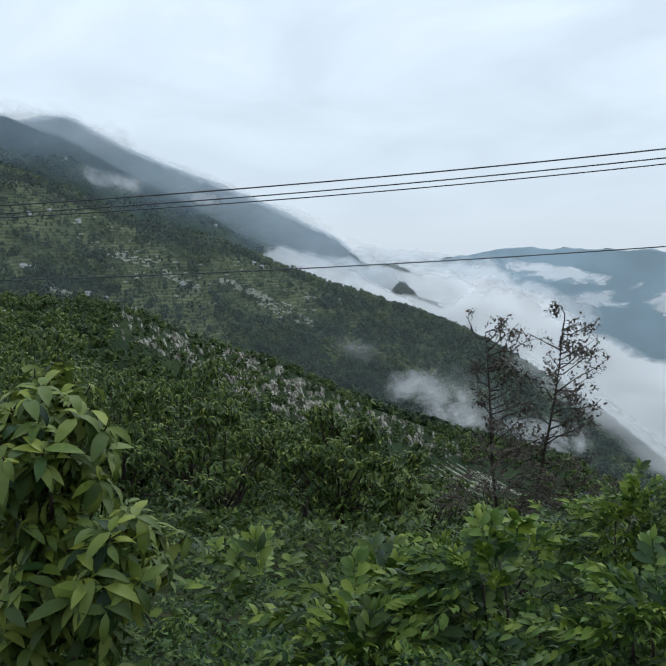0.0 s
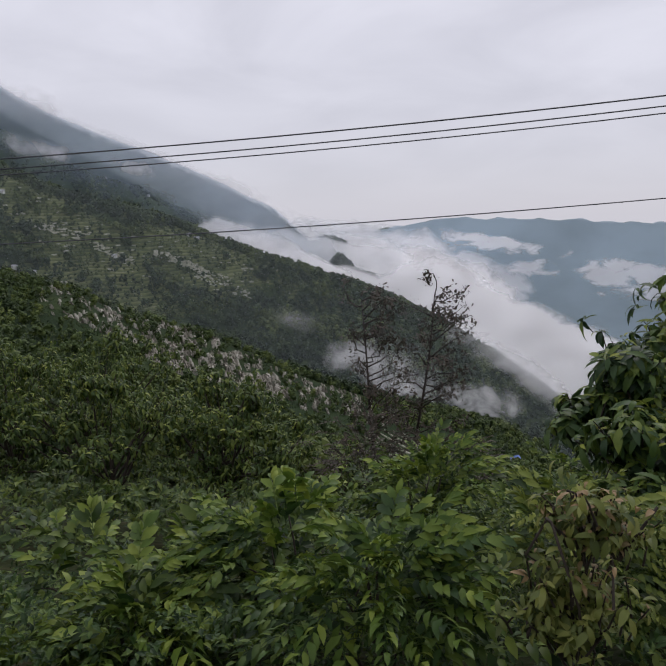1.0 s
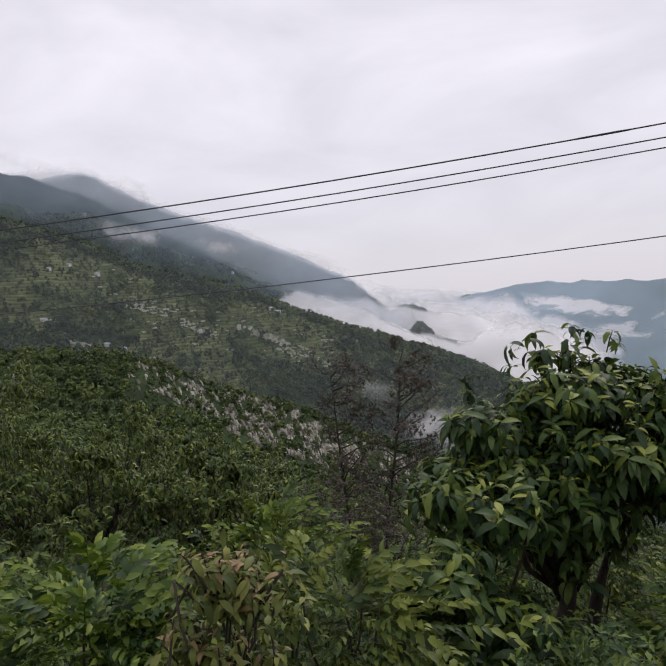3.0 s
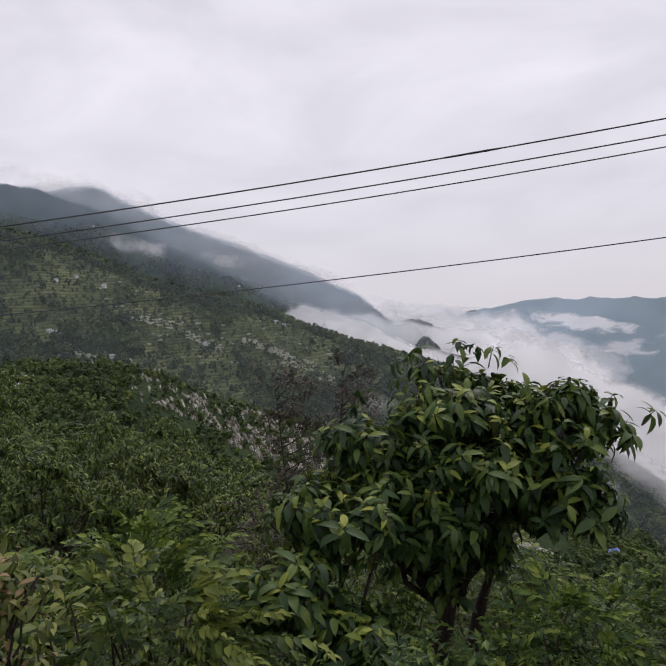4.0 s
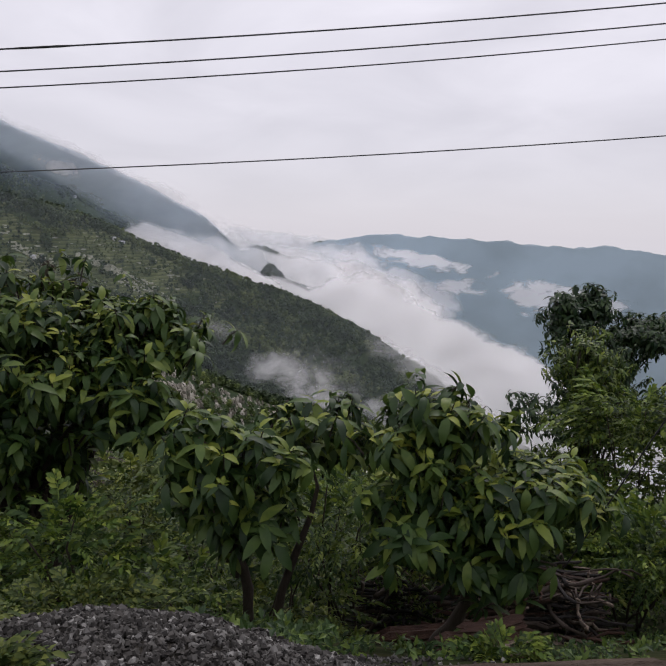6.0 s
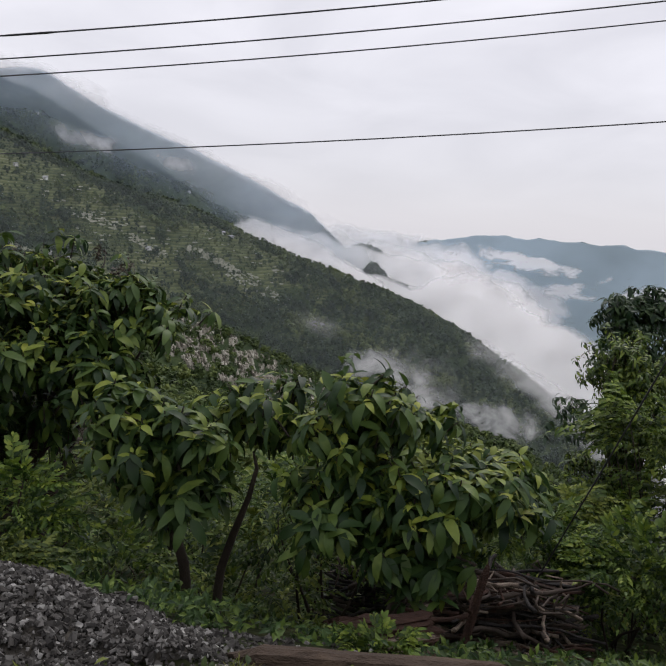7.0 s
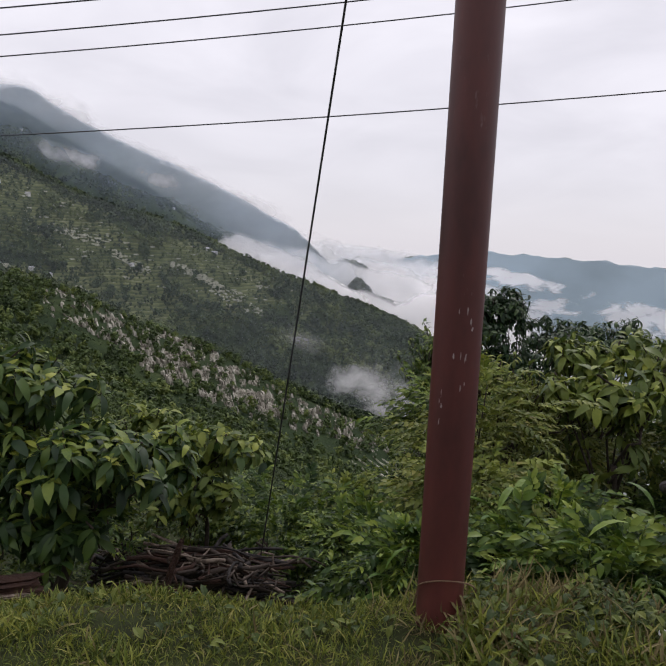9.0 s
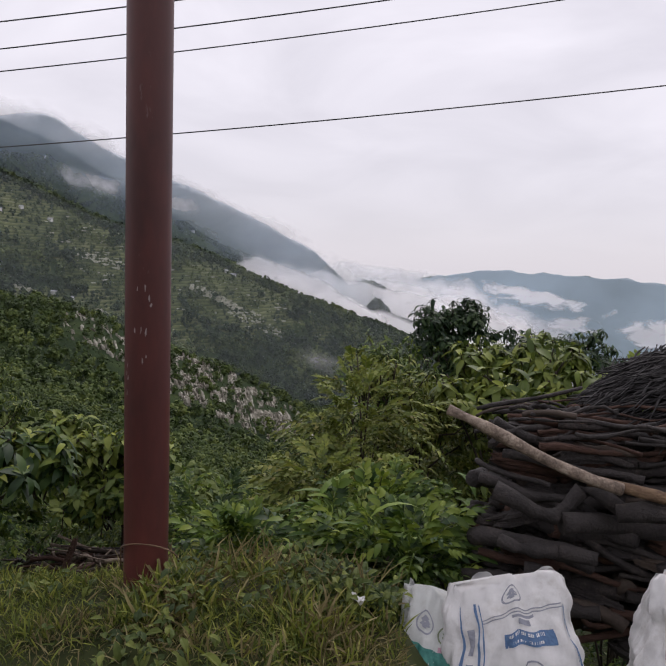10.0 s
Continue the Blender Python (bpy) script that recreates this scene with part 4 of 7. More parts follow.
def fronds(C, D, L, pairs, rng, leaflet=0.28, stalks=True):
    """Leafy shoots: stalks from C along D with alternate leaves. Returns leaf places, turns, sizes, ages and stalk tubes."""
    P, d, n, S, age, tubes = [], [], [], [], [], []
    for c, dd, ln in zip(C, D, L):
        dd = dd / np.linalg.norm(dd)
        side = np.cross(dd, [0, 0, 1.0])
        side /= np.linalg.norm(side) + 1e-9
        up = np.cross(side, dd)
        line = []
        tone = rng.random()
        for k in range(pairs + 1):
            t = (k + 1) / (pairs + 1)
            p = c + dd * ln * t - np.array([0, 0, 0.42 * ln * t * t])
            line.append(p)
            if k == pairs:
                P.append(p)
                d.append(dd + [0, 0, 0.1])
                n.append(up)
                S.append(ln * leaflet * 0.8)
                age.append(tone + 0.5)
                continue
            for s in (-1, 1):
                r = rng.normal(0, 0.35)
                sd = side * s * math.cos(r) + up * math.sin(r)
                P.append(p + dd * ln * 0.04 * s)
                d.append(sd * 0.9 + dd * (0.45 + 0.5 * t) + np.array([0, 0, rng.normal(0.05, 0.12)]))
                n.append(up + side * s * 0.2)
                S.append(ln * leaflet * (0.65 + 0.5 * math.sin(math.pi * (0.15 + 0.75 * t))) * rng.uniform(0.8, 1.15))
                age.append(tone + 0.55 * t)
        if stalks:
            tubes.append(tube([c, line[len(line) // 2], line[-1]], [0.006, 0.005, 0.003], 3, False))
    return np.array(P), frames_of(np.array(d), np.array(n)), np.array(S), np.array(age), tubes


def feather_bush(name, label, base, crowns, n, flen, pairs, mat, seed, leaflet=0.26, category="bush", bark=None, stems=6, up=0.12):
    """A bush of leafy shoots: dull leaves inside, fresh ones at the tips of the upper shoots."""
    rng = np.random.default_rng(seed)
    root = thing(name, label, category, base)
    b = np.array(base, float)
    bark = bark or M_BARK
    Cs, Ds, Hs = [], [], []
    for c, rad, share in crowns:
        C, O = crown_tips(c, rad, int(n * share), rng, 0.3, 0.5, 5, 0.16)
        D = O * np.array([1, 1, 0.5]) + rng.normal(0, 0.25, O.shape) + np.array([0, 0, up])
        Cs.append(C)
        Ds.append(D)
        Hs.append((C[:, 2] - c[2]) / rad[2])
        for q in range(stems):
            t = C[rng.integers(0, len(C))]
            lp = curve_pts(rng.normal(0, 0.08, 3) * (1, 1, 0) - (0, 0, 0.2), t - b, 6, 0.05, rng, -0.05)
            v, f = tube(lp, np.linspace(0.022, 0.007, 6), 5)
            put("stem", mesh_of("stem", v, f, [bark], True), root)
    C, D, H = np.concatenate(Cs), np.concatenate(Ds), np.concatenate(Hs)
    L = flen * rng.uniform(0.6, 1.15, len(C))
    P, Rm, S, age, tubes = fronds(C - b, D, L, pairs, rng, leaflet)
    # fresh tips, more of them higher up: top light painted by paler leaves
    fresh = age + 0.45 * np.repeat(H, 2 * pairs + 1) > 1.0
    for nm, sel, mt in (("foliage", ~fresh, mat), ("young_foliage", fresh, YOUNG_LIT_OF.get(mat.name, mat))):
        if sel.sum():
            v, f = scatter(SHOOT, P[sel], Rm[sel], S[sel], rng)
            tagged(put(nm, mesh_of(nm, v, f, [mt], True), root), kind="stuff")
    v, f = joined(tubes)
    tagged(put("stalk_spray", mesh_of("stalk_spray", v, f, [mat]), root), kind="stuff")
    return root


# ---- far slopes: rocks, houses, woods ----
ROCKS = [(-31, -3.4), (-26, -3.9), (-21.9, -4.6), (-18.4, -6.6), (-15.2, -7.7), (-11.8, -8.9), (-9.1, -10.5), (-5.1, -12.4), (-3, -13.2), (3.5, -15.5)]


def build_rocks():
    """Pale rock teeth along the near spur."""
    rng = np.random.default_rng(5)
    line = ROCKS
    vs, fs, n = [], [], 0
    box = np.array([(x, y, z) for z in (0, 1) for x, y in ((-1, -1), (1, -1), (1, 1), (-1, 1))], float)
    bf = np.array([(0, 1, 5), (0, 5, 4), (1, 2, 6), (1, 6, 5), (2, 3, 7), (2, 7, 6), (3, 0, 4), (3, 4, 7), (4, 5, 6), (4, 6, 7)])
    for k in range(26000):
        az = rng.uniform(-24, 4.5) if rng.random() < 0.8 else rng.uniform(-15, -2)
        dens = np.interp(az, [-24, -18.5, -16, -13, -7, -4, 4], [0.1, 0.22, 0.6, 1.0, 0.8, 0.3, 0.1])
        if rng.random() > dens:
            continue
        top = np.interp(az, [p[0] for p in line], [p[1] for p in line])
        depth = np.interp(az, [-24, -19, -15, -11, -6, -2, 4], [2.6, 3.0, 4.4, 4.6, 3.4, 2.6, 1.8])
        el = top - rng.uniform(0, 1) ** 1.3 * depth * 0.85
        if fbm(np.array(az * 2.6 + el), np.array(el * 2.2), 8) < rng.normal(0.1, 0.07):
            continue
        r = face_r(az, el, 270, 428)
        p = np.array(place(az, r))
        s = np.array([rng.uniform(0.22, 0.75), rng.uniform(0.3, 0.9), rng.uniform(1.0, 3.4)]) * rng.uniform(0.4, 1.2)
        q = box * s
        q[4:, :2] *= rng.uniform(0.5, 1.0, (4, 2))
        q += rng.normal(0, 0.16, q.shape) * s
        q[:, 0] -= q[:, 2] * rng.normal(0.3, 0.15)
        q[:, 2] -= 0.7
        a = rng.normal(0.2, 0.5)
        c, sn = math.cos(a), math.sin(a)
        q = q @ np.array([[c, -sn, 0], [sn, c, 0], [0, 0, 1]])
        vs.append(q + p)
        fs.append(bf + n)
        n += 8
    tagged(put("rock_outcrop", mesh_of("rock_outcrop", np.concatenate(vs), np.concatenate(fs), [M_CLIFF])), "pale jagged rock teeth along a hillside spur", "rock", kind="stuff")


build_rocks()


def pale_terraces():
    """Stone-faced terrace banks on the valley ridge and below the spur."""
    rng = np.random.default_rng(6)
    box = np.array([(x, y, z) for z in (0, 1) for x, y in ((-1, -1), (1, -1), (1, 1), (-1, 1))], float)
    bf = np.array([(0, 1, 5), (0, 5, 4), (1, 2, 6), (1, 6, 5), (2, 3, 7), (2, 7, 6), (3, 0, 4), (3, 4, 7), (4, 5, 6), (4, 6, 7)])
    vs, fs, n = [], [], 0

    def slab(az, r, w, h):
        nonlocal n
        q = box * (w, 1.2, h + 1.0) + rng.normal(0, 0.12, box.shape) * (w * 0.4, 1, 1)
        q[4:, 1] += 0.6
        a = -math.radians(az) + rng.normal(0, 0.12)
        c, s = math.cos(a), math.sin(a)
        q = q @ np.array([[c, s, 0], [-s, c, 0], [0, 0, 1]])
        vs.append(q + np.array(place(az, r, -1.0)))
        fs.append(bf + n)
        n += 8
    for (az0, el0, az1, el1, rows, r0, r1, h) in ((-14.9, -2.1, -10.6, -4.0, 2, 600, 895, 2.2), (-14.4, -2.2, -11.2, -3.6, 2, 600, 895, 2.6), (-11.8, -3.6, -9.0, -4.4, 4, 600, 895, 0.7), (-19.5, -1.2, -16.5, -2.6, 3, 600, 895, 1.2), (-8.6, -5.0, -6.6, -6.2, 3, 600, 895, 1.2), (-24.0, 0.6, -20.0, -0.6, 3, 600, 895, 1.1), (-28.5, -1.6, -26.0, -3.2, 3, 600, 895, 1.2), (-22, -4.0, -20.6, -5.0, 3, 600, 895, 1.2)):
        for k in range(int(abs(az1 - az0) * 20)):
            t = rng.random()
            az = az0 + (az1 - az0) * t
            el = el0 + (el1 - el0) * t - 0.22 * rng.integers(0, rows) + rng.normal(0, 0.03)
            slab(az, face_r(az, el, r0, r1), rng.uniform(0.6, 2.8), h * rng.uniform(0.4, 1.1))
    for k in range(150):
        az = rng.uniform(-26, -3)
        el = np.interp(az, AZ, RIDGES[4][1]) - rng.uniform(0.5, 5.0)
        r = face_r(az, el, 600, 895)
        p = place(az, r)
        if fields(np.array(p[0]), np.array(p[1])) > 0.1:
            slab(az, r, rng.uniform(1.5, 5.0), rng.uniform(0.15, 0.45))
    tagged(put("terrace_bank", mesh_of("terrace_bank", np.concatenate(vs), np.concatenate(fs), [M_TERRACE])), "pale stone-faced terrace banks between hillside fields", "terraces", kind="stuff")


pale_terraces()


def striped_field():
    """Narrow terraces cut slantwise into the foot of the spur, their banks bare and pale."""
    rng = np.random.default_rng(9)
    vs, fs, n = [], [], 0
    starts = [(1.2, -18.5), (1.2, -18.1), (1.2, -17.7), (1.3, -17.3), (2.0, -17.2), (2.8, -17.2), (3.6, -17.3), (4.4, -17.5), (5.2, -17.8), (6.0, -18.0)]
    for az0, el0 in starts:
        line = []
        for t in np.linspace(0, 1, 14):
            az, el = az0 + 4.6 * t + rng.normal(0, 0.03), el0 - 2.0 * t - 0.25 * math.sin(3 * t)
            if el < -20.2 or az > 9.8:
                break
            line.append(np.array(place(az, face_r(az, el, 220, 420))))
        w = rng.uniform(0.6, 1.0)
        for p in line:
            side = np.array([0.25, -1.0, 0])
            for dx, dz in ((-w, 0.0), (-w * 0.6, 0.7), (w * 0.6, 0.9), (w, 0.0)):
                vs.append(p + side * -dx + (0, 0, dz + rng.normal(0, 0.08)))
        for q in range(len(line) - 1):
            for k in range(3):
                a = n + q * 4 + k
                fs += [(a, a + 1, a + 5), (a, a + 5, a + 4)]
        n += 4 * len(line)
    tagged(put("terrace_bank", mesh_of("terrace_bank", np.array(vs), np.array(fs), [M_TERRACE])), "slanting pale banks of a terraced field", "terraces", kind="stuff")


striped_field()


def build_house(name, label, roof_mat, w, d, h):
    root = thing(name, label, "house", group="village houses")
    bm = bmesh.new()
    bmesh.ops.create_cube(bm, size=1, matrix=Matrix.Translation((0, 0, h / 2 - 0.5)) @ Matrix.Diagonal((w, d, h + 1, 1)))
    part("wall", bm, M_WHITEWALL, root)
    bm = bmesh.new()
    o = 0.4
    vs = [bm.verts.new(p) for p in ((-w / 2 - o, -d / 2 - o, h), (w / 2 + o, -d / 2 - o, h), (w / 2 + o, d / 2 + o, h), (-w / 2 - o, d / 2 + o, h), (-w / 2 - o, 0, h + d * 0.32), (w / 2 + o, 0, h + d * 0.32))]
    for f in ((0, 1, 5, 4), (2, 3, 4, 5), (1, 2, 5), (3, 0, 4), (3, 2, 1, 0)):
        bm.faces.new([vs[k] for k in f])
    part("roof", bm, roof_mat, root)
    for k, x in enumerate((-w * 0.3, w * 0.3)):
        bm = bmesh.new()
        bmesh.ops.create_cube(bm, size=1, matrix=Matrix.Translation((x, -d / 2, h * 0.55)) @ Matrix.Diagonal((w * 0.1, 0.12, h * 0.25, 1)))
        part("window", bm, M_DARKHOLE, root)
    bm = bmesh.new()
    bmesh.ops.create_cube(bm, size=1, matrix=Matrix.Translation((0, -d / 2, h * 0.35)) @ Matrix.Diagonal((w * 0.1, 0.12, h * 0.6, 1)))
    part("door", bm, M_DARKHOLE, root)
    return root


def build_village():
    a = build_house("house", "small limewashed house with a tin roof on the hillside", M_TIN, 4.6, 3.4, 2.4)
    b = build_house("house", "low limewashed farmhouse on a terraced hillside", M_TIN, 6.5, 3.4, 2.2)
    c = build_house("house", "small house under a blue tarpaulin roof in the valley", M_TARP, 6, 4, 2.2)
    rng = random.Random(4)
    spots = [(a, -25.2, -3.0, 500, 880), (b, -24.0, -3.4, 500, 880), (a, -18.0, -2.4, 600, 890), (b, -29, 3.2, 600, 895), (a, -27.5, 3.4, 600, 895), (a, -25.5, 2.6, 600, 895), (a, -12.2, -0.9, 600, 899), (b, -11.6, -1.2, 600, 899),
             (a, -28, 8.2, 1060, 1248), (a, -26, 7.2, 1060, 1248), (a, -18, 3.6, 1060, 1248), (a, -15, 2.2, 1060, 1248), (b, -13.2, 1.4, 1060, 1248), (a, -9.4, 0.0, 1060, 1250),
             (c, 6.6, -15.4, 300, 428), (a, 5.9, -15.2, 300, 428), (c, -14.9, -17.3, 215, 420), (c, 13.6, -19.4, 200, 428), (b, -31.6, -4.3, 215, 425), (a, -31.9, -4.9, 215, 425), (b, -29.6, -0.7, 600, 890), (a, -29.0, -0.8, 600, 890)]
    used = set()
    for ob, az, el, r0, r1 in spots:
        r = face_r(az, el, r0, r1)
        m = pose(*place(az, r), 0, 0, rng.uniform(-40, 40))
        if ob not in used:
            ob.matrix_basis = m
            used.add(ob)
        else:
            copy_thing(ob, m)


build_village()


def woods(name, label, n, seed, az0, az1, r0, r1, size, keep=None, crest=None, mat=None, m=14, shard=0.43, lowest=-90.0):
    """Far trees as uneven clumps of leaf shards."""
    rng = np.random.default_rng(seed)
    az = rng.uniform(az0, az1, n)
    r = rng.uniform(r0, r1, n)
    if crest:
        k = n // 4
        r[:k] = crest + rng.normal(0, 8, k)
    a = np.radians(az)
    x, y = EYE0[0] + r * np.sin(a), r * np.cos(a)
    z = land(az, r)
    ok = -fields(x, y) + 0.22 * rng.normal(0, 1, n) > (-0.1 if keep is None else keep)
    band = np.interp(az, [p[0] for p in ROCKS], [p[1] for p in ROCKS])
    el = np.degrees(np.arctan2(z - EYE0[2], r))
    ok &= ~((r > 300) & (r < 424) & (el < band + 0.3) & (el > band - 4.4) & (az > -24) & (az < 4) & (rng.random(n) < 0.72))
    ok &= ~((r > 215) & (r < 415) & (az > 0.3) & (az < 10.5) & (az > 3) & (el < -17.2) & (el > -20.0))
    ok &= el > lowest
    if crest:
        ok[:n // 4] = rng.random(n // 4) < 0.75
    x, y, z, r = x[ok], y[ok], z[ok], r[ok]
    h = size * rng.uniform(0.5, 1.3, len(x))
    d = rng.normal(0, 1, (len(x), m, 3))
    d /= np.linalg.norm(d, axis=2, keepdims=True)
    C = np.stack([x, y, z + h * 0.5], 1)[:, None] + d * np.stack([h * 0.36, h * 0.36, h * 0.5], 1)[:, None] * rng.uniform(0.35, 1, (len(x), m, 1))
    P = C.reshape(-1, 3)
    Rm = frames_of(rng.normal(0, 1, P.shape) + d.reshape(-1, 3), d.reshape(-1, 3) + [0, 0, 0.5])
    S = np.repeat(h, m) * shard * rng.uniform(0.7, 1.3, len(P))
    tv = np.array([(-0.42, -0.3, -0.1), (0.45, -0.35, 0.05), (0.3, 0.45, -0.05), (-0.38, 0.4, 0.08), (0, 0, 0.25)])
    tf = np.array([(0, 1, 4), (1, 2, 4), (2, 3, 4), (3, 0, 4)])
    v, f = scatter([(tv, tf)], P, Rm, S, rng)
    tagged(put(name, mesh_of(name, v, f, [mat or M_WOODS])), label, "woods", "woods of the far slopes", "stuff")


woods("woods", "dark mixed woods on the valley ridge", 13000, 11, -36, 26, 590, 905, 9.0, keep=-0.1, crest=893, m=18, shard=0.36)
woods("woods", "scattered trees on the nearer rocky spur", 5200, 12, -40, 24, 215, 434, 5.0, keep=-0.2, mat=M_SLOPE, m=26, shard=0.3)
woods("woods", "hedges and small trees between terraced fields", 6500, 16, -34, 2, 600, 893, 3.4, keep=-9)
woods("woods", "row of dark trees along the spur", 420, 17, -5, 14, 418, 432, 5.5, keep=-9, m=20, shard=0.36)
woods("woods", "leafy trees on the slope below the road", 1500, 18, -42, -6, 48, 215, 4.2, keep=-9, mat=M_SLOPE, m=70, shard=0.17)
woods("woods", "bushes on the open slope below the road", 420, 19, -12, 24, 60, 215, 2.6, keep=-9, mat=M_SLOPE, m=50, shard=0.2)
woods("woods", "woods on the steep mountainside in haze", 7000, 13, -38, -2, 1070, 1255, 7.0, keep=-0.3, crest=1248)
woods("woods", "woods along the misty mountain crest", 2500, 14, -36, 3, 1500, 1605, 7.0, crest=1599)
woods("woods", "woods on small knolls above the cloud", 5200, 15, -3, 5, 1240, 1560, 8.0, keep=-9, lowest=-4.6)


# ---- overhead lines and pole ----
def build_wire(name, label, a, b, c, e, g, radius, x0=-30.0, x1=46.0):
    xs = np.linspace(x0, x1, 90)
    pts = np.stack([xs, a + b * xs, c + e * xs + g * xs * xs], 1)
    v, f = tube(pts, [radius] * len(pts), 6)
    return tagged(put(name, mesh_of(name, v, f, [M_WIRE], True)), label, "power line", "overhead lines")


w1 = build_wire("power_line", "dark bare overhead conductor with a wrapped splice", 7.81, 0.0192, 3.245, 0.0625, 0.0030, 0.0085)
build_wire("power_line", "dark bare overhead conductor sagging above the slope", 8.74, -0.0029, 3.2335, 0.0606, 0.0028, 0.0085)
build_wire("power_line", "dark bare overhead conductor sagging above the slope", 9.475, 0.0058, 3.226, 0.0595, 0.0029, 0.0085)
build_wire("telephone_line", "single thin dark line below the conductors", 8.84, -0.0199, 2.258, 0.0388, 0.0024, 0.0075)
sp = [(x, 7.81 + 0.0192 * x, 3.245 + 0.0625 * x + 0.003 * x * x) for x in np.linspace(6.0, 6.62, 9)]
sv, sf = tube(sp, [0.009, 0.011, 0.012, 0.011, 0.013, 0.012, 0.013, 0.011, 0.009], 7)
put("splice", mesh_of("splice", sv, sf, [M_STEELROPE], True), w1, "wrapped black splice")

POLE = (13.74, 3.02, 0.0)


def build_pole():
    root = thing("utility_pole", "tubular steel pole with chipped red-oxide paint in the grass", "pole", POLE)
    h = 8.6
    v, f = tube([(0, 0, -0.4), (0, 0, 0.02), (0, 0, h * 0.5), (0, 0, h)], [0.102, 0.102, 0.1, 0.098], 40)
    put("shaft", mesh_of("shaft", v, f, [M_POLE], True), root)
    v, f = tube([(0, 0, h), (0, 0, h + 0.03), (0, 0, h + 0.07)], [0.104, 0.104, 0.03], 24)
    put("cap", mesh_of("cap", v, f, [M_POLE], True), root)
    v, f = tube([(0, 0, 6.82), (0, 0, 6.92)], [0.108, 0.108], 24)
    put("stay_band", mesh_of("stay_band", v, f, [M_STEELROPE], True), root, "dark steel band for the stay")
    # scratched flecks in the paint, ragged, following the round of the shaft
    rng = random.Random(3)
    spots = [(1.40, -8), (1.405, 12), (1.36, 22), (1.33, 26), (1.215, -14), (1.215, 2), (1.21, 14), (1.05, -38), (1.02, -42), (1.08, 6), (1.0, -36), (0.93, -40), (1.1, 15)]
    for z, ang in spots:
        bm = bmesh.new()
        wd, ht = rng.uniform(0.002, 0.007), rng.uniform(0.006, 0.028)
        ring = []
        for k in range(9):
            t = 2 * math.pi * k / 9
            rr = rng.uniform(0.35, 1.0)
            a = math.radians(ang - 90) + math.cos(t) * wd * rr / 0.101
            ring.append(bm.verts.new((0.1028 * math.cos(a), 0.1028 * math.sin(a), z + math.sin(t) * ht * rr)))
        bm.faces.new(ring)
        part("paint_chip", bm, M_SCUFF, root)
    # grass-green vine stalk looped round the foot
    return root


build_pole()


def build_stay():
    top, foot = np.array((13.68, 2.93, 6.88)), np.array((12.35, 7.75, -1.65))
    foot = foot + (foot - top) * 0.16
    pts = [top + (foot - top) * t + np.array((0, 0, -0.05 * math.sin(math.pi * t))) for t in np.linspace(0, 1, 24)]
    v, f = tube(pts, [0.0085] * 24, 6)
    tagged(put("stay_wire", mesh_of("stay_wire", v, f, [M_STEELROPE], True)), "dark stranded stay wire running from pole to slope", "stay wire")


build_stay()


# ---- roadside trees ----
def on(x, y):
    return (x, y, ground_z(x, y))


broadleaf("fodder_tree", "small fodder tree with big drooping bright leaves", on(-3.5, 5.6), (-3.3, 5.2, -0.4),
          [((-2.8, 4.9, 1.0), (0.85, 0.9, 0.7), 0.4), ((-2.3, 4.7, 0.3), (0.9, 0.8, 0.65), 0.36), ((-2.6, 4.5, -0.5), (0.8, 0.8, 0.6), 0.2)], 430, 8, 0.27, M_LIGHT, M_LEAF1, 200, 21, M_REDBARK, 0.07)
broadleaf("fodder_tree", "spreading fodder tree with large drooping leaves", on(5.7, 8.3), (5.85, 8.4, -1.2),
          [((6.1, 8.6, 0.85), (1.3, 1.1, 0.7), 0.32), ((7.2, 8.3, 0.7), (0.85, 0.8, 0.6), 0.2), ((5.3, 8.2, 0.35), (0.85, 0.9, 0.6), 0.18), ((7.1, 8.0, -0.15), (0.8, 0.7, 0.45), 0.1), ((5.6, 7.8, -0.35), (1.0, 0.7, 0.5), 0.12), ((6.3, 7.9, 0.25), (1.3, 0.7, 0.6), 0.24), ((4.95, 8.1, 0.7), (0.6, 0.7, 0.45), 0.09), ((4.5, 8.0, -0.05), (0.7, 0.6, 0.5), 0.1)], 880, 8, 0.27, M_LEAF, M_LEAF1, 290, 22, M_REDBARK, 0.11, trunks=2)
broadleaf("fodder_tree", "leafy fodder tree with hanging dull green leaves", on(4.7, 7.0), (4.75, 6.7, -1.4),
          [((4.75, 6.9, 0.1), (0.8, 0.7, 0.55), 0.38), ((4.3, 6.3, -0.4), (0.65, 0.6, 0.55), 0.3), ((4.7, 6.2, -0.95), (0.8, 0.6, 0.6), 0.32)], 300, 8, 0.26, M_LEAF, M_LEAF1, 200, 23, M_REDBARK, 0.07)
broadleaf("fodder_tree", "low twin-stemmed fodder tree above the gravel heap", on(8.45, 6.7), (8.35, 6.4, -1.0),
          [((8.3, 6.1, -0.02), (0.8, 0.6, 0.45), 0.34), ((9.2, 7.0, -0.05), (0.9, 0.7, 0.45), 0.34), ((8.0, 6.4, -0.6), (0.7, 0.6, 0.45), 0.16), ((8.8, 6.2, -0.55), (0.8, 0.5, 0.4), 0.16)], 400, 8, 0.26, M_LEAF, M_LEAF1, 220, 24, M_BARK, 0.055, trunks=2)
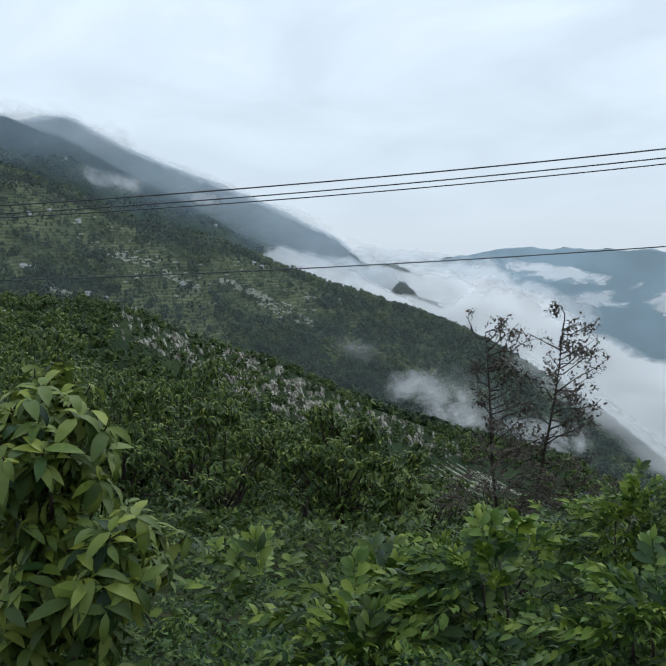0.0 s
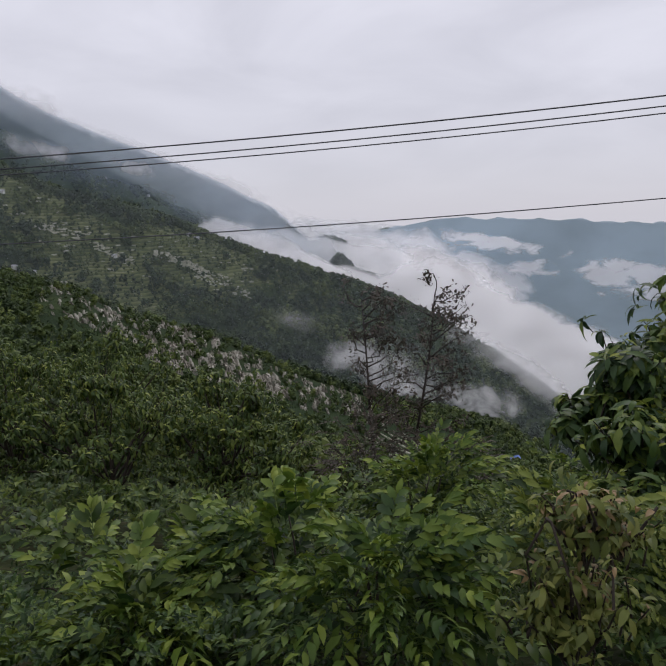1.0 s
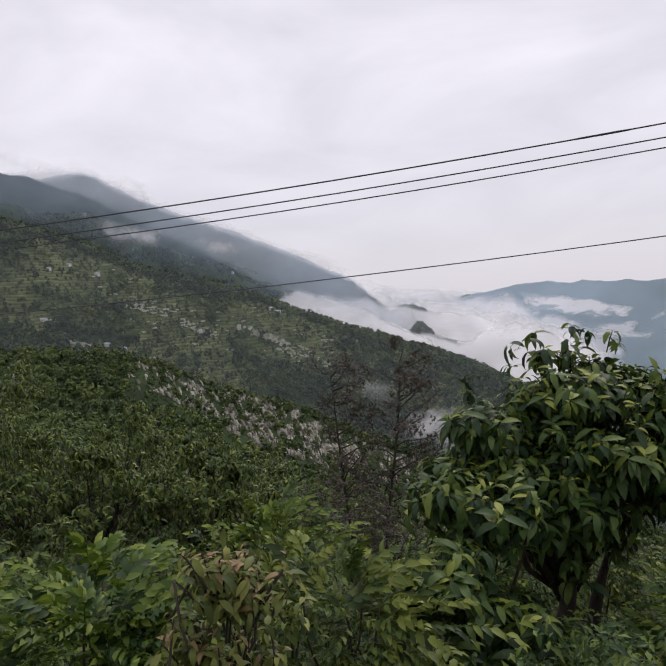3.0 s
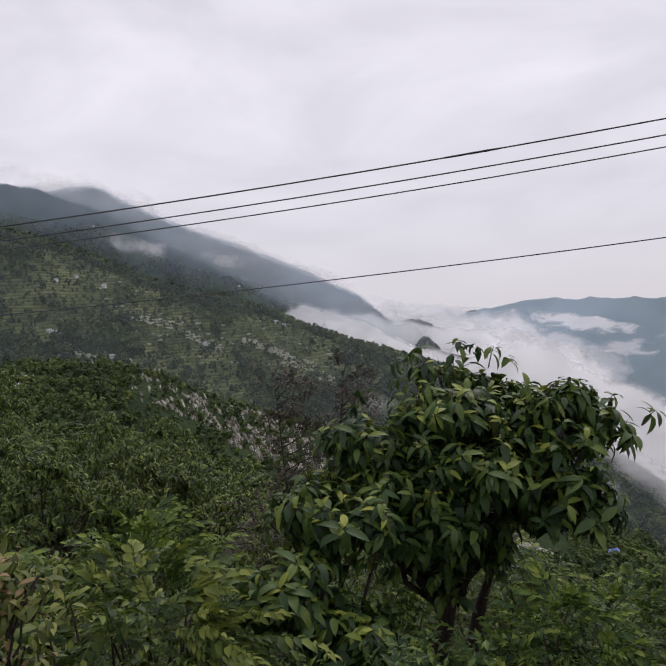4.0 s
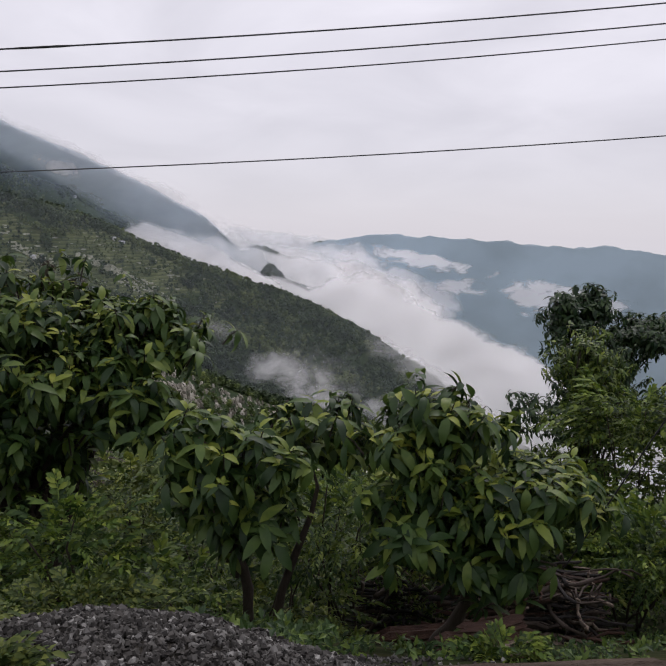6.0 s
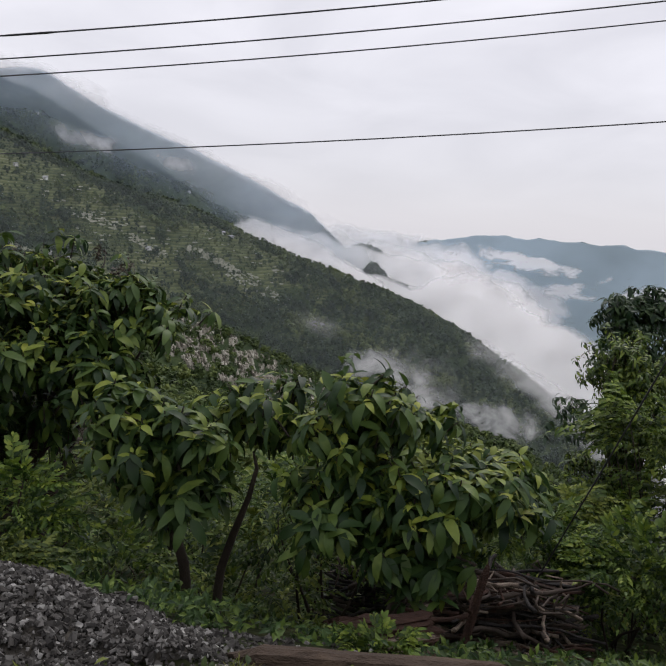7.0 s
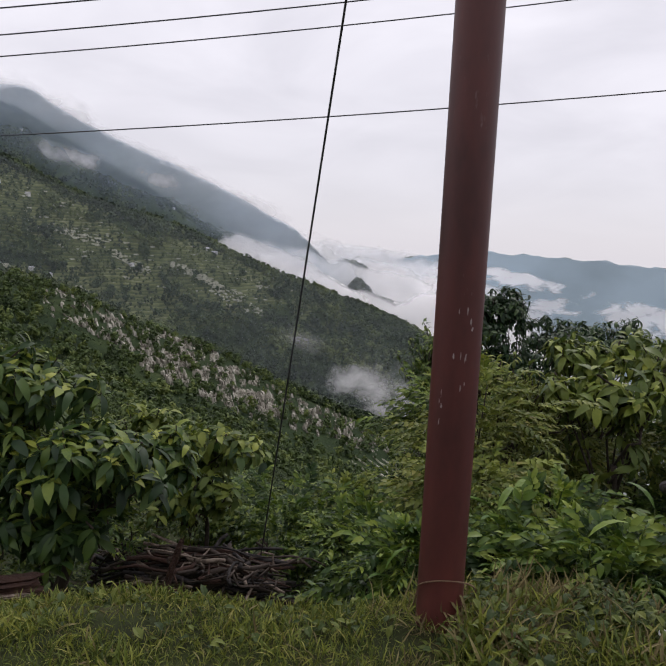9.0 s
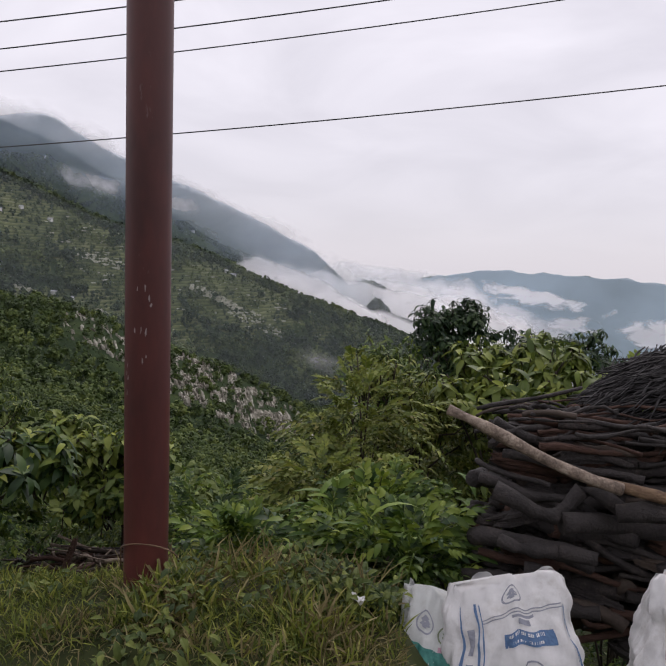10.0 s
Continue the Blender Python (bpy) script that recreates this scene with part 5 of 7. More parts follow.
broadleaf("fodder_tree", "rounded fodder tree with long glossy leaves", on(10.4, 6.6), (10.45, 6.35, -1.2),
          [((10.15, 6.2, 0.25), (0.75, 0.7, 0.5), 0.3), ((10.95, 5.9, -0.35), (0.75, 0.6, 0.5), 0.27), ((10.1, 6.0, -0.5), (0.75, 0.6, 0.55), 0.2), ((10.7, 5.9, -0.9), (0.7, 0.5, 0.4), 0.11), ((11.5, 6.4, -0.5), (0.5, 0.5, 0.4), 0.12)], 620, 8, 0.25, M_LEAF, M_LEAF1, 290, 25, M_BARK, 0.07)
broadleaf("dark_tree", "tall dark-leaved tree rising from the lower slope", on(17.4, 18.2), (17.2, 18.0, -3.0),
          [((16.3, 17.3, -0.1), (0.8, 0.9, 0.9), 0.18), ((17.0, 17.5, 0.3), (0.7, 0.8, 0.6), 0.12), ((18.6, 18.2, -0.5), (1.3, 1.2, 0.9), 0.25), ((20.2, 19.0, -0.8), (1.4, 1.2, 1.0), 0.2), ((17.0, 17.2, -1.2), (1.2, 0.9, 1.0), 0.2), ((17.6, 17.3, -2.6), (2.8, 1.6, 1.6), 0.3)], 1350, 8, 0.26, M_DARK, M_DARK, 0, 26, M_BARK, 0.13)
broadleaf("bushy_tree", "bushy yellow-green tree on the lower slope", on(15.3, 14.2), (15.2, 14.0, -3.2),
          [((15.15, 13.6, -0.75), (1.05, 1.0, 0.95), 0.5), ((15.9, 13.8, -1.9), (1.5, 1.0, 1.0), 0.3), ((14.9, 13.6, -2.8), (1.3, 0.9, 0.9), 0.2)], 1150, 9, 0.17, M_FERN, M_FERN, 0, 27, M_BARK, 0.09)


def build_sapling():
    """Two thin stems with sparse dark leaves."""
    rng = np.random.default_rng(31)
    base = np.array(on(3.0, 16.4))
    root = thing("sapling", "thin twin-stemmed tree with sparse dark leaves", "tree", base)
    tips, dirs = [], []
    for foot, head in (((0.0, 0, -0.3), (0.75, -0.2, 0.55 - base[2])), ((-0.5, 0.2, -0.3), (-0.95, 0.1, 0.45 - base[2]))):
        p = curve_pts(foot, head, 9, 0.05, rng)
        v, f = tube(p, np.linspace(0.06, 0.012, 9), 7)
        put("stem", mesh_of("stem", v, f, [M_BARK], True), root)
        for k in range(30):
            t = 0.5 + 0.5 * k / 29
            q = p[0] + (p[-1] - p[0]) * t
            ln = rng.uniform(0.5, 1.35) * (1.2 - t * 0.6)
            a = rng.uniform(0, 2 * math.pi)
            e = q + np.array([math.cos(a) * ln * 1.25 + 0.25, math.sin(a) * ln * 0.7, ln * rng.uniform(0.3, 1.0)])
            lp = curve_pts(q, e, 5, 0.06, rng)
            v, f = tube(lp, np.linspace(0.02, 0.006, 5), 5)
            put("branch", mesh_of("branch", v, f, [M_BARK], True), root)
            for s in np.linspace(0.6, 1.03, 6):
                for r in range(2):
                    tips.append(q + (e - q) * s + rng.normal(0, 0.11, 3))
                    dirs.append((e - q) / np.linalg.norm(e - q) + rng.normal(0, 0.4, 3))
    P, Rm = rosettes(np.array(tips), np.array(dirs), 5, rng, (-20, 60), 0.08)
    v, f = scatter(SMALL, P, Rm, 0.13 * rng.uniform(0.5, 1.2, len(P)), rng)
    tagged(put("foliage", mesh_of("foliage", v, f, [M_TWIGLEAF]), root), kind="stuff")


build_sapling()

# orchard of rounded trees below the road
ORCHARD = [(-1.5, 17.6, -0.8, 2.1, 1.6, 620, 0.24), (-4.9, 18.2, -0.75, 2.3, 1.8, 620, 0.24), (-8.4, 20.0, -0.25, 2.7, 2.1, 600, 0.25), (-3.4, 23.5, -1.9, 2.6, 1.8, 380, 0.26), (-12.2, 22.5, 0.15, 3.0, 2.5, 520, 0.27),
           (-9.0, 28.0, -1.0, 3.2, 2.3, 420, 0.3), (-16.5, 30.0, -0.5, 3.8, 2.8, 420, 0.32), (1.0, 23.5, -4.6, 2.2, 1.5, 260, 0.24), (-4.5, 32.0, -4.0, 3.2, 2.2, 330, 0.32), (-23.0, 41.0, 0.2, 5.0, 3.6, 380, 0.42), (-13.0, 42.0, -2.6, 4.2, 3.0, 330, 0.4)]
for k, (x, y, zt, rx, rz, n, lf) in enumerate(ORCHARD):
    lobes = [((x, y, zt - rz), (rx * 0.8, rx * 0.7, rz), 0.34), ((x - rx * 0.55, y - 0.3, zt - rz * 1.25), (rx * 0.6, rx * 0.6, rz * 0.8), 0.2), ((x + rx * 0.55, y - 0.2, zt - rz * 1.2), (rx * 0.6, rx * 0.6, rz * 0.85), 0.2), ((x + rx * 0.1, y - rx * 0.5, zt - rz * 1.9), (rx * 0.95, rx * 0.6, rz * 0.8), 0.26)]
    broadleaf("orchard_tree", "dense rounded green tree on the slope below", on(x, y), (x, y, zt - rz * 2.2), lobes, n, 8, lf, M_MID, M_MID, 0, 40 + k, M_BARK, 0.12, templates=HANG, spread=(-45, 30), clump=36, tight=0.15, lift=0.9)

# ---- roadside bushes ----
feather_bush("feather_bush", "yellow-green bush of arching feather leaves", on(-1.6, 8.6), [((-1.7, 8.4, -2.1), (1.4, 1.0, 0.6), 0.4), ((-0.2, 7.0, -1.6), (1.1, 0.9, 0.6), 0.45)], 150, 0.8, 6, M_FERN, 51, 0.31)
feather_bush("feather_bush", "yellow-green bush of arching feather leaves", on(-0.5, 5.8), [((-0.4, 5.6, -1.2), (0.8, 0.7, 0.5), 0.6), ((-1.5, 5.6, -1.85), (0.9, 0.7, 0.45), 0.4)], 130, 0.62, 6, M_FERN, 52, 0.32)
feather_bush("leafy_bush", "fresh green bush with pointed leaves", on(1.8, 4.9), [((1.75, 4.7, -0.4), (0.75, 0.6, 0.6), 1.0)], 150, 0.52, 7, M_BUSH, 53, 0.28)
feather_bush("leafy_bush", "fresh green bush with pointed leaves", on(1.0, 6.4), [((0.9, 6.2, -0.9), (1.0, 0.8, 0.7), 1.0)], 140, 0.58, 7, M_BUSH, 54, 0.28)
broadleaf("russet_bush", "loose olive bush with russet new leaves", on(2.85, 4.0), (2.88, 3.95, -0.35),
          [((3.0, 3.95, 0.55), (0.38, 0.36, 0.36), 0.5), ((2.95, 3.9, 0.0), (0.5, 0.42, 0.42), 0.5)], 200, 6, 0.13, M_BROWN, M_BROWN, 0, 55, M_BARK, 0.018, category="bush", clump=3, tight=0.14)
feather_bush("brown_bush", "brown-leaved dry bush on the lower slope", on(2.4, 15.4), [((2.0, 15.2, -3.0), (1.4, 1.0, 1.1), 0.5), ((3.8, 15.4, -3.4), (1.3, 0.9, 0.9), 0.5)], 420, 0.5, 5, M_TWIGLEAF, 64, 0.2)
feather_bush("leafy_bush", "fresh green bush with pointed leaves", on(3.5, 5.6), [((3.4, 5.4, -0.5), (0.8, 0.6, 0.7), 1.0)], 140, 0.48, 7, M_MID, 56, 0.29)
feather_bush("leafy_bush", "loose green shrub under the trees", on(2.4, 7.4), [((2.4, 7.3, -0.8), (1.0, 0.8, 0.8), 1.0)], 260, 0.42, 5, M_FERN, 57, 0.3)
feather_bush("leafy_bush", "loose green shrub under the trees", on(6.9, 6.6), [((6.8, 6.5, -1.2), (0.9, 0.7, 0.7), 1.0)], 240, 0.36, 5, M_BUSH, 58, 0.3)
feather_bush("leafy_bush", "loose green shrub under the trees", on(9.6, 8.4), [((9.6, 8.2, -1.7), (1.1, 0.8, 0.9), 1.0)], 260, 0.38, 5, M_BUSH, 59, 0.3)
feather_bush("leafy_bush", "light green shrub beside the firewood", on(13.6, 8.6), [((13.6, 8.4, -2.2), (1.0, 0.8, 0.8), 1.0)], 280, 0.4, 6, M_BUSH, 60, 0.28)
feather_bush("leafy_bush", "light green shrub on the slope edge", on(14.4, 6.4), [((14.4, 6.3, -0.6), (0.7, 0.6, 0.6), 1.0)], 220, 0.36, 6, M_DULL, 61, 0.28)
feather_bush("russet_bush", "tall olive bush with reddish shoots", on(14.6, 7.6), [((14.6, 7.4, -0.2), (0.7, 0.6, 0.8), 1.0)], 230, 0.34, 6, M_DULL, 62, 0.26)
broadleaf("broadleaf_shrub", "shrub with broad hanging leaves behind the woodpile", on(16.4, 8.0), (16.3, 7.9, -0.7),
          [((16.1, 7.8, 0.15), (0.75, 0.5, 0.5), 0.6), ((17.2, 8.2, 0.3), (0.8, 0.5, 0.5), 0.4)], 150, 6, 0.26, M_LIGHT, M_YOUNG_LIT1, 60, 63, M_BARK, 0.04, category="shrub")


def undergrowth():
    """Shrubby growth over the slope below the road."""
    rng = np.random.default_rng(71)
    n = 9500
    x = rng.uniform(-9, 24, n)
    y = 4.4 + rng.exponential(6.5, n)
    z = np.array([ground_z(a, b) for a, b in zip(x, y)])
    h = rng.uniform(0.05, 0.75, n) * np.where((x > 6) & (y < 8.8), 0.35, 1.0) * np.where((x > 9.2) & (x < 13.6) & (y < 9.0), 0.4, 1.0)
    clear = (x > 9.2) & (x < 13.4) & (y > 4.4) & (y < 8.3) & (rng.random(n) < 0.5)
    x, y, z, h = x[~clear], y[~clear], z[~clear], h[~clear]
    n = len(x)
    C = np.stack([x, y, z + h], 1)
    O = np.stack([rng.normal(0, 0.5, n), rng.normal(-0.25, 0.5, n), np.ones(n)], 1)
    m = y < 13
    leaf_mass("undergrowth", "tangled green shrubs and weeds on the slope", "undergrowth", C[m], O[m], 10, 0.1, M_BUSH, 72)
    C[~m, 2] += rng.uniform(0, 1.2, (~m).sum())
    leaf_mass("undergrowth", "tangled green shrubs lower down the slope", "undergrowth", C[~m], O[~m], 9, 0.26, M_MID, 73)
    n = 9000
    az = rng.uniform(-42, 30, n)
    r = np.concatenate([rng.uniform(30, 215, 5000), rng.uniform(215, 428, n - 5000)])
    a = np.radians(az)
    z = land(az, r) + rng.uniform(0, 1, n) * (0.6 + r * 0.012)
    C = np.stack([EYE0[0] + r * np.sin(a), r * np.cos(a), z], 1)
    O = np.stack([rng.normal(0, 0.6, n), rng.normal(-0.3, 0.6, n), np.ones(n)], 1)
    band = np.interp(az, [p[0] for p in ROCKS], [p[1] for p in ROCKS])
    el = np.degrees(np.arctan2(z - EYE0[2], r))
    open_rock = (r > 300) & (az > -20) & (az < 6) & (el < band + 0.4) & (el > band - 4.2) & (rng.random(n) < 0.6)
    open_rock |= (r > 215) & (az > 0.3) & (az < 10.5) & (az > 3) & (el < -17.2) & (el > -20.0)
    C, O, r = C[~open_rock], O[~open_rock], r[~open_rock]
    P, Rm = rosettes(C, O, 8, rng, (-10, 60), 0.3)
    S = np.repeat(0.35 + np.minimum(r, 250) * 0.006, 8) * rng.uniform(0.5, 1.2, len(P))
    v, f = scatter(SMALL, P, Rm, S, rng)
    tagged(put("hillside_scrub", mesh_of("hillside_scrub", v, f, [M_SCRUB])), "dense scrub covering the hillside below", "scrub", kind="stuff")


undergrowth()


# ---- grass and weeds on the shoulder ----
def grass():
    rng = np.random.default_rng(81)
    n = 150000
    x = rng.uniform(8.6, 16.3, n)
    y = rng.uniform(2.1, 4.8, n)
    dens = (0.35 + 0.65 * (x > 9.3)) * np.clip(0.75 + 1.2 * fbm(x / 0.3, y / 0.3, 61), 0.12, 1) * ((x > 13.5) | (y < 3.75 + 0.3 * fbm(x / 0.6, y * 0, 62)))
    edge = np.clip((x - 8.6) / 1.2, 0, 1) * np.clip((16.3 - x) / 0.8, 0, 1) * np.clip((y - 2.1 - 0.25 * fbm(x / 0.7, y / 0.7, 39)) / 0.5, 0, 1) * np.clip((4.8 - y) / 0.7, 0, 1)
    ok = (rng.random(n) < dens * edge) & ~(((x - 7.9) / 1.6) ** 2 + ((y - 3.75) / 0.9) ** 2 < 1.0) & ~((x > 14.95) & (y < 3.6))
    x, y = x[ok], y[ok]
    z = land(np.degrees(np.arctan2(x - EYE0[0], y)), np.hypot(x - EYE0[0], y))
    n = len(x)
    d = np.stack([rng.normal(0, 0.45, n), rng.normal(-0.1, 0.45, n), rng.uniform(0.5, 1.2, n)], 1)
    Rm = frames_of(d, np.stack([rng.normal(0, 1, n), rng.normal(0, 1, n), np.full(n, 0.8)], 1))
    tuft = np.clip(fbm(x / 0.35, y / 0.35, 19) + 0.3, 0.1, 1.2)
    S = (0.03 + 0.085 * rng.random(n) ** 2) * (0.5 + tuft) * (1 + 0.9 * np.exp(-((x - 14.4) ** 2 + (y - 3.4) ** 2)))
    P = np.stack([x, y, z], 1)
    dry = (rng.random(n) < np.where((np.abs(x - 14.4) < 0.9) & (y < 4.2), np.where(fbm(x / 0.4, y / 0.4, 9) > 0.1, 0.5, 0.1), 0.05))
    wide = (BLADE[0] * np.array([1.15, 1, 1]), BLADE[1])
    v, f = scatter([wide], P[~dry], Rm[~dry], S[~dry], rng)
    tagged(put("grass", mesh_of("grass", v, f, [M_GRASS])), "short tufted green grass on the road shoulder", "grass", kind="stuff")
    v, f = scatter([wide], P[dry], Rm[dry], S[dry] * 1.1, rng)
    tagged(put("dry_grass", mesh_of("dry_grass", v, f, [M_STRAW])), "bleached dry grass on the mound by the pole", "grass", kind="stuff")
    n = 420
    x, y = rng.normal(14.45, 0.35, n), rng.normal(3.55, 0.25, n)
    z = land(np.degrees(np.arctan2(x - EYE0[0], y)), np.hypot(x - EYE0[0], y))
    d = np.stack([rng.normal(0, 0.5, n), rng.normal(-0.1, 0.4, n), np.ones(n)], 1)
    Rm = frames_of(d, np.stack([rng.normal(0, 1, n), rng.normal(0, 1, n), np.full(n, 0.8)], 1))
    v, f = scatter([(BLADE[0] * np.array([0.5, 1, 1]), BLADE[1])], np.stack([x, y, z], 1), Rm, rng.uniform(0.12, 0.3, n), rng)
    tagged(put("dry_grass", mesh_of("dry_grass", v, f, [M_STRAW])), "tall straw-coloured grass tufts beside the pole", "grass", kind="stuff")
    n = 3000
    x = np.concatenate([rng.uniform(1, 13, 1000), rng.normal(14.6, 0.65, n - 1000)])
    y = np.concatenate([rng.uniform(2.6, 3.9, 1000), rng.normal(3.1, 0.5, n - 1000)])
    ok = ~(((x - 7.9) / 1.6) ** 2 + ((y - 3.75) / 0.9) ** 2 < 1.0) & (y > 2.0) & ((x < 13) | (fbm(x / 0.3, y / 0.3, 25) > 0.12))
    x, y = x[ok], y[ok]
    z = land(np.degrees(np.arctan2(x - EYE0[0], y)), np.hypot(x - EYE0[0], y)) + np.where(x < 13.9, rng.uniform(0.01, 0.06, len(x)), rng.uniform(0.02, 0.16, len(x)))
    O = np.stack([rng.normal(0, 0.4, len(x)), rng.normal(-0.2, 0.4, len(x)), np.ones(len(x))], 1)
    leaf_mass("weeds", "low broad-leaved weeds among the roadside grass", "weeds", np.stack([x, y, z], 1), O, 7, 0.066, M_WEED, 82, OVATE, spread=(-15, 40))


grass()


# ---- gravel heap ----
def gravel_heap():
    rng = np.random.default_rng(91)
    c, rx, ry, h = (7.85, 3.95), 1.45, 0.85, 0.36

    def top(x, y):
        q = ((x - c[0]) / rx) ** 2 + ((y - c[1]) / ry) ** 2
        return h * np.clip(1 - q + 0.6 * fbm(np.asarray(x) / 0.5, np.asarray(y) / 0.5, 31) * np.clip(q * 1.6, 0.3, 1), 0, 1.1) ** 0.9
    root = thing("gravel_heap", "heap of grey crushed stone on the shoulder", "gravel", (c[0], c[1], ground_z(*c)))
    b = np.array(root.location)
    # core of packed stone
    n, m = 40, 14
    vs = [(0, 0, h + 0)]
    for j in range(1, m + 1):
        for k in range(n):
            a = 2 * math.pi * k / n
            x, y = c[0] + rx * j / m * math.cos(a), c[1] + ry * j / m * math.sin(a)
            vs.append((x - b[0], y - b[1], ground_z(x, y) - b[2] + float(top(x, y)) - 0.02 - (0.1 if j == m else 0)))
    fs = [(0, 1 + k, 1 + (k + 1) % n) for k in range(n)]
    for j in range(m - 1):
        for k in range(n):
            p, q = 1 + j * n + k, 1 + j * n + (k + 1) % n
            fs += [(p, p + n, q + n), (p, q + n, q)]
    put("core", mesh_of("core", np.array(vs), np.array(fs), [M_STONEBED], True), root)
    # broken stones
    box = np.array([(x, y, z) for z in (-1, 1) for x, y in ((-1, -1), (1, -1), (1, 1), (-1, 1))], float)
    bf = np.array([(0, 1, 5), (0, 5, 4), (1, 2, 6), (1, 6, 5), (2, 3, 7), (2, 7, 6), (3, 0, 4), (3, 4, 7), (4, 5, 6), (4, 6, 7), (2, 1, 0), (3, 2, 0)])
    shapes = [(box * (1, 0.75, 0.55) + rng.normal(0, 0.22, box.shape), bf) for _ in range(6)]
    n = 30000
    x = rng.uniform(c[0] - rx * 1.15, c[0] + rx * 2.0, n)
    y = rng.uniform(c[1] - ry * 1.25, c[1] + ry * 1.05, n)
    q = ((x - c[0]) / rx) ** 2 + ((y - c[1]) / ry) ** 2
    ok = (q < 1) | (rng.random(n) < 0.5 * np.exp(-(q - 1) * 1.6))
    x, y = x[ok], y[ok]
    z = land(np.degrees(np.arctan2(x - EYE0[0], y)), np.hypot(x - EYE0[0], y)) + top(x, y)
    P = np.stack([x, y, z + 0.005], 1) - b
    d = rng.normal(0, 1, P.shape)
    Rm = frames_of(d, rng.normal(0, 1, P.shape))
    S = 0.007 + 0.016 * rng.random(len(P)) ** 3
    v, f = scatter(shapes, P[300:], Rm[300:], S[300:], rng)
    tagged(put("gravel", mesh_of("gravel", v, f, [M_STONE]), root), kind="stuff")
    shared = [mesh_of("stone", a, t, [M_STONE1]) for a, t in shapes]
    for i in range(300):
        ob = new("stone", shared[i % 6])
        ob.parent = root
        ob.matrix_basis = Matrix.Translation(P[i] + (0, 0, 0.008)) @ Matrix([list(r) for r in Rm[i]]).to_4x4() @ Matrix.Scale(float(S[i] * 1.35), 4)


gravel_heap()


# ---- firewood ----
def stick(p, q, r, mat, parent, rng, name="stick", knots=6, sides=7, wob=0.02):
    pts = curve_pts(p, q, knots, wob, rng)
    rad = r * (1 + rng.normal(0, 0.12, knots)) * np.linspace(1.08, 0.86, knots)
    v, f = tube(pts, rad, sides)
    return put(name, mesh_of(name, v, f, [mat], True), parent)


def bundle(name, label, base, x0, x1, y0, y1, h, n, r, seed, mats, tilt=0.1):
    """A heap of sticks, most of them lengthwise, some pushed in end on, sagging at both ends."""
    rng = np.random.default_rng(seed)
    root = thing(name, label, "firewood", base)
    for k in range(n):
        t = (k + 0.5) / n
        wdt = 1 - 0.5 * t * t
        y = (y0 + y1) / 2 + (y1 - y0) / 2 * wdt * rng.uniform(-1, 1)
        if rng.random() < 0.7:
            ln, yaw = (x1 - x0) * rng.uniform(0.3, 0.75), rng.normal(0, 0.22)
        else:
            ln, yaw = (y1 - y0) * rng.uniform(0.5, 1.0), rng.normal(1.4, 0.5)
        cx = (x0 + x1) / 2 + (x1 - x0) * 0.5 * wdt * rng.uniform(-0.75, 0.75)
        z = 0.02 + h * t * (1 - 0.35 * abs(2 * (cx - x0) / (x1 - x0) - 1) ** 2.5)
        d = np.array([math.cos(yaw), math.sin(yaw), rng.normal(0, tilt)]) * ln / 2
        p = np.array([cx, y, z])
        stick(p - d, p + d, r * rng.uniform(0.45, 1.5), mats[int(rng.integers(0, len(mats)))], root, rng, wob=0.03)
    for k in range(14):
        a = np.array([rng.uniform(x0, x1) * 0.8, rng.uniform(y0, y1), h * 0.95])
        stick(a, a + (rng.normal(0.2, 0.35), rng.normal(-0.1, 0.2), rng.uniform(0.0, 0.12)), r * 0.6, M_PALE if k % 4 == 0 else M_STICK, root, rng, wob=0.05)
    return root


bundle("firewood_stack", "heap of thin dry sticks stacked on the slope", (11.75, 7.75, ground_z(11.75, 7.75) - 0.05), -1.0, 1.0, -0.5, 0.45, -1.95 - ground_z(11.75, 7.75), 240, 0.022, 101, [M_STICK, M_STICK, M_LOG, M_LOG, M_PALE, M_REDLOG])
bundle("firewood_stack", "dark bundle of brushwood under the trees", on(10.3, 9.2), -0.6, 0.6, -0.4, 0.3, 0.75, 80, 0.02, 102, [M_LOG, M_STICK, M_BRUSH])


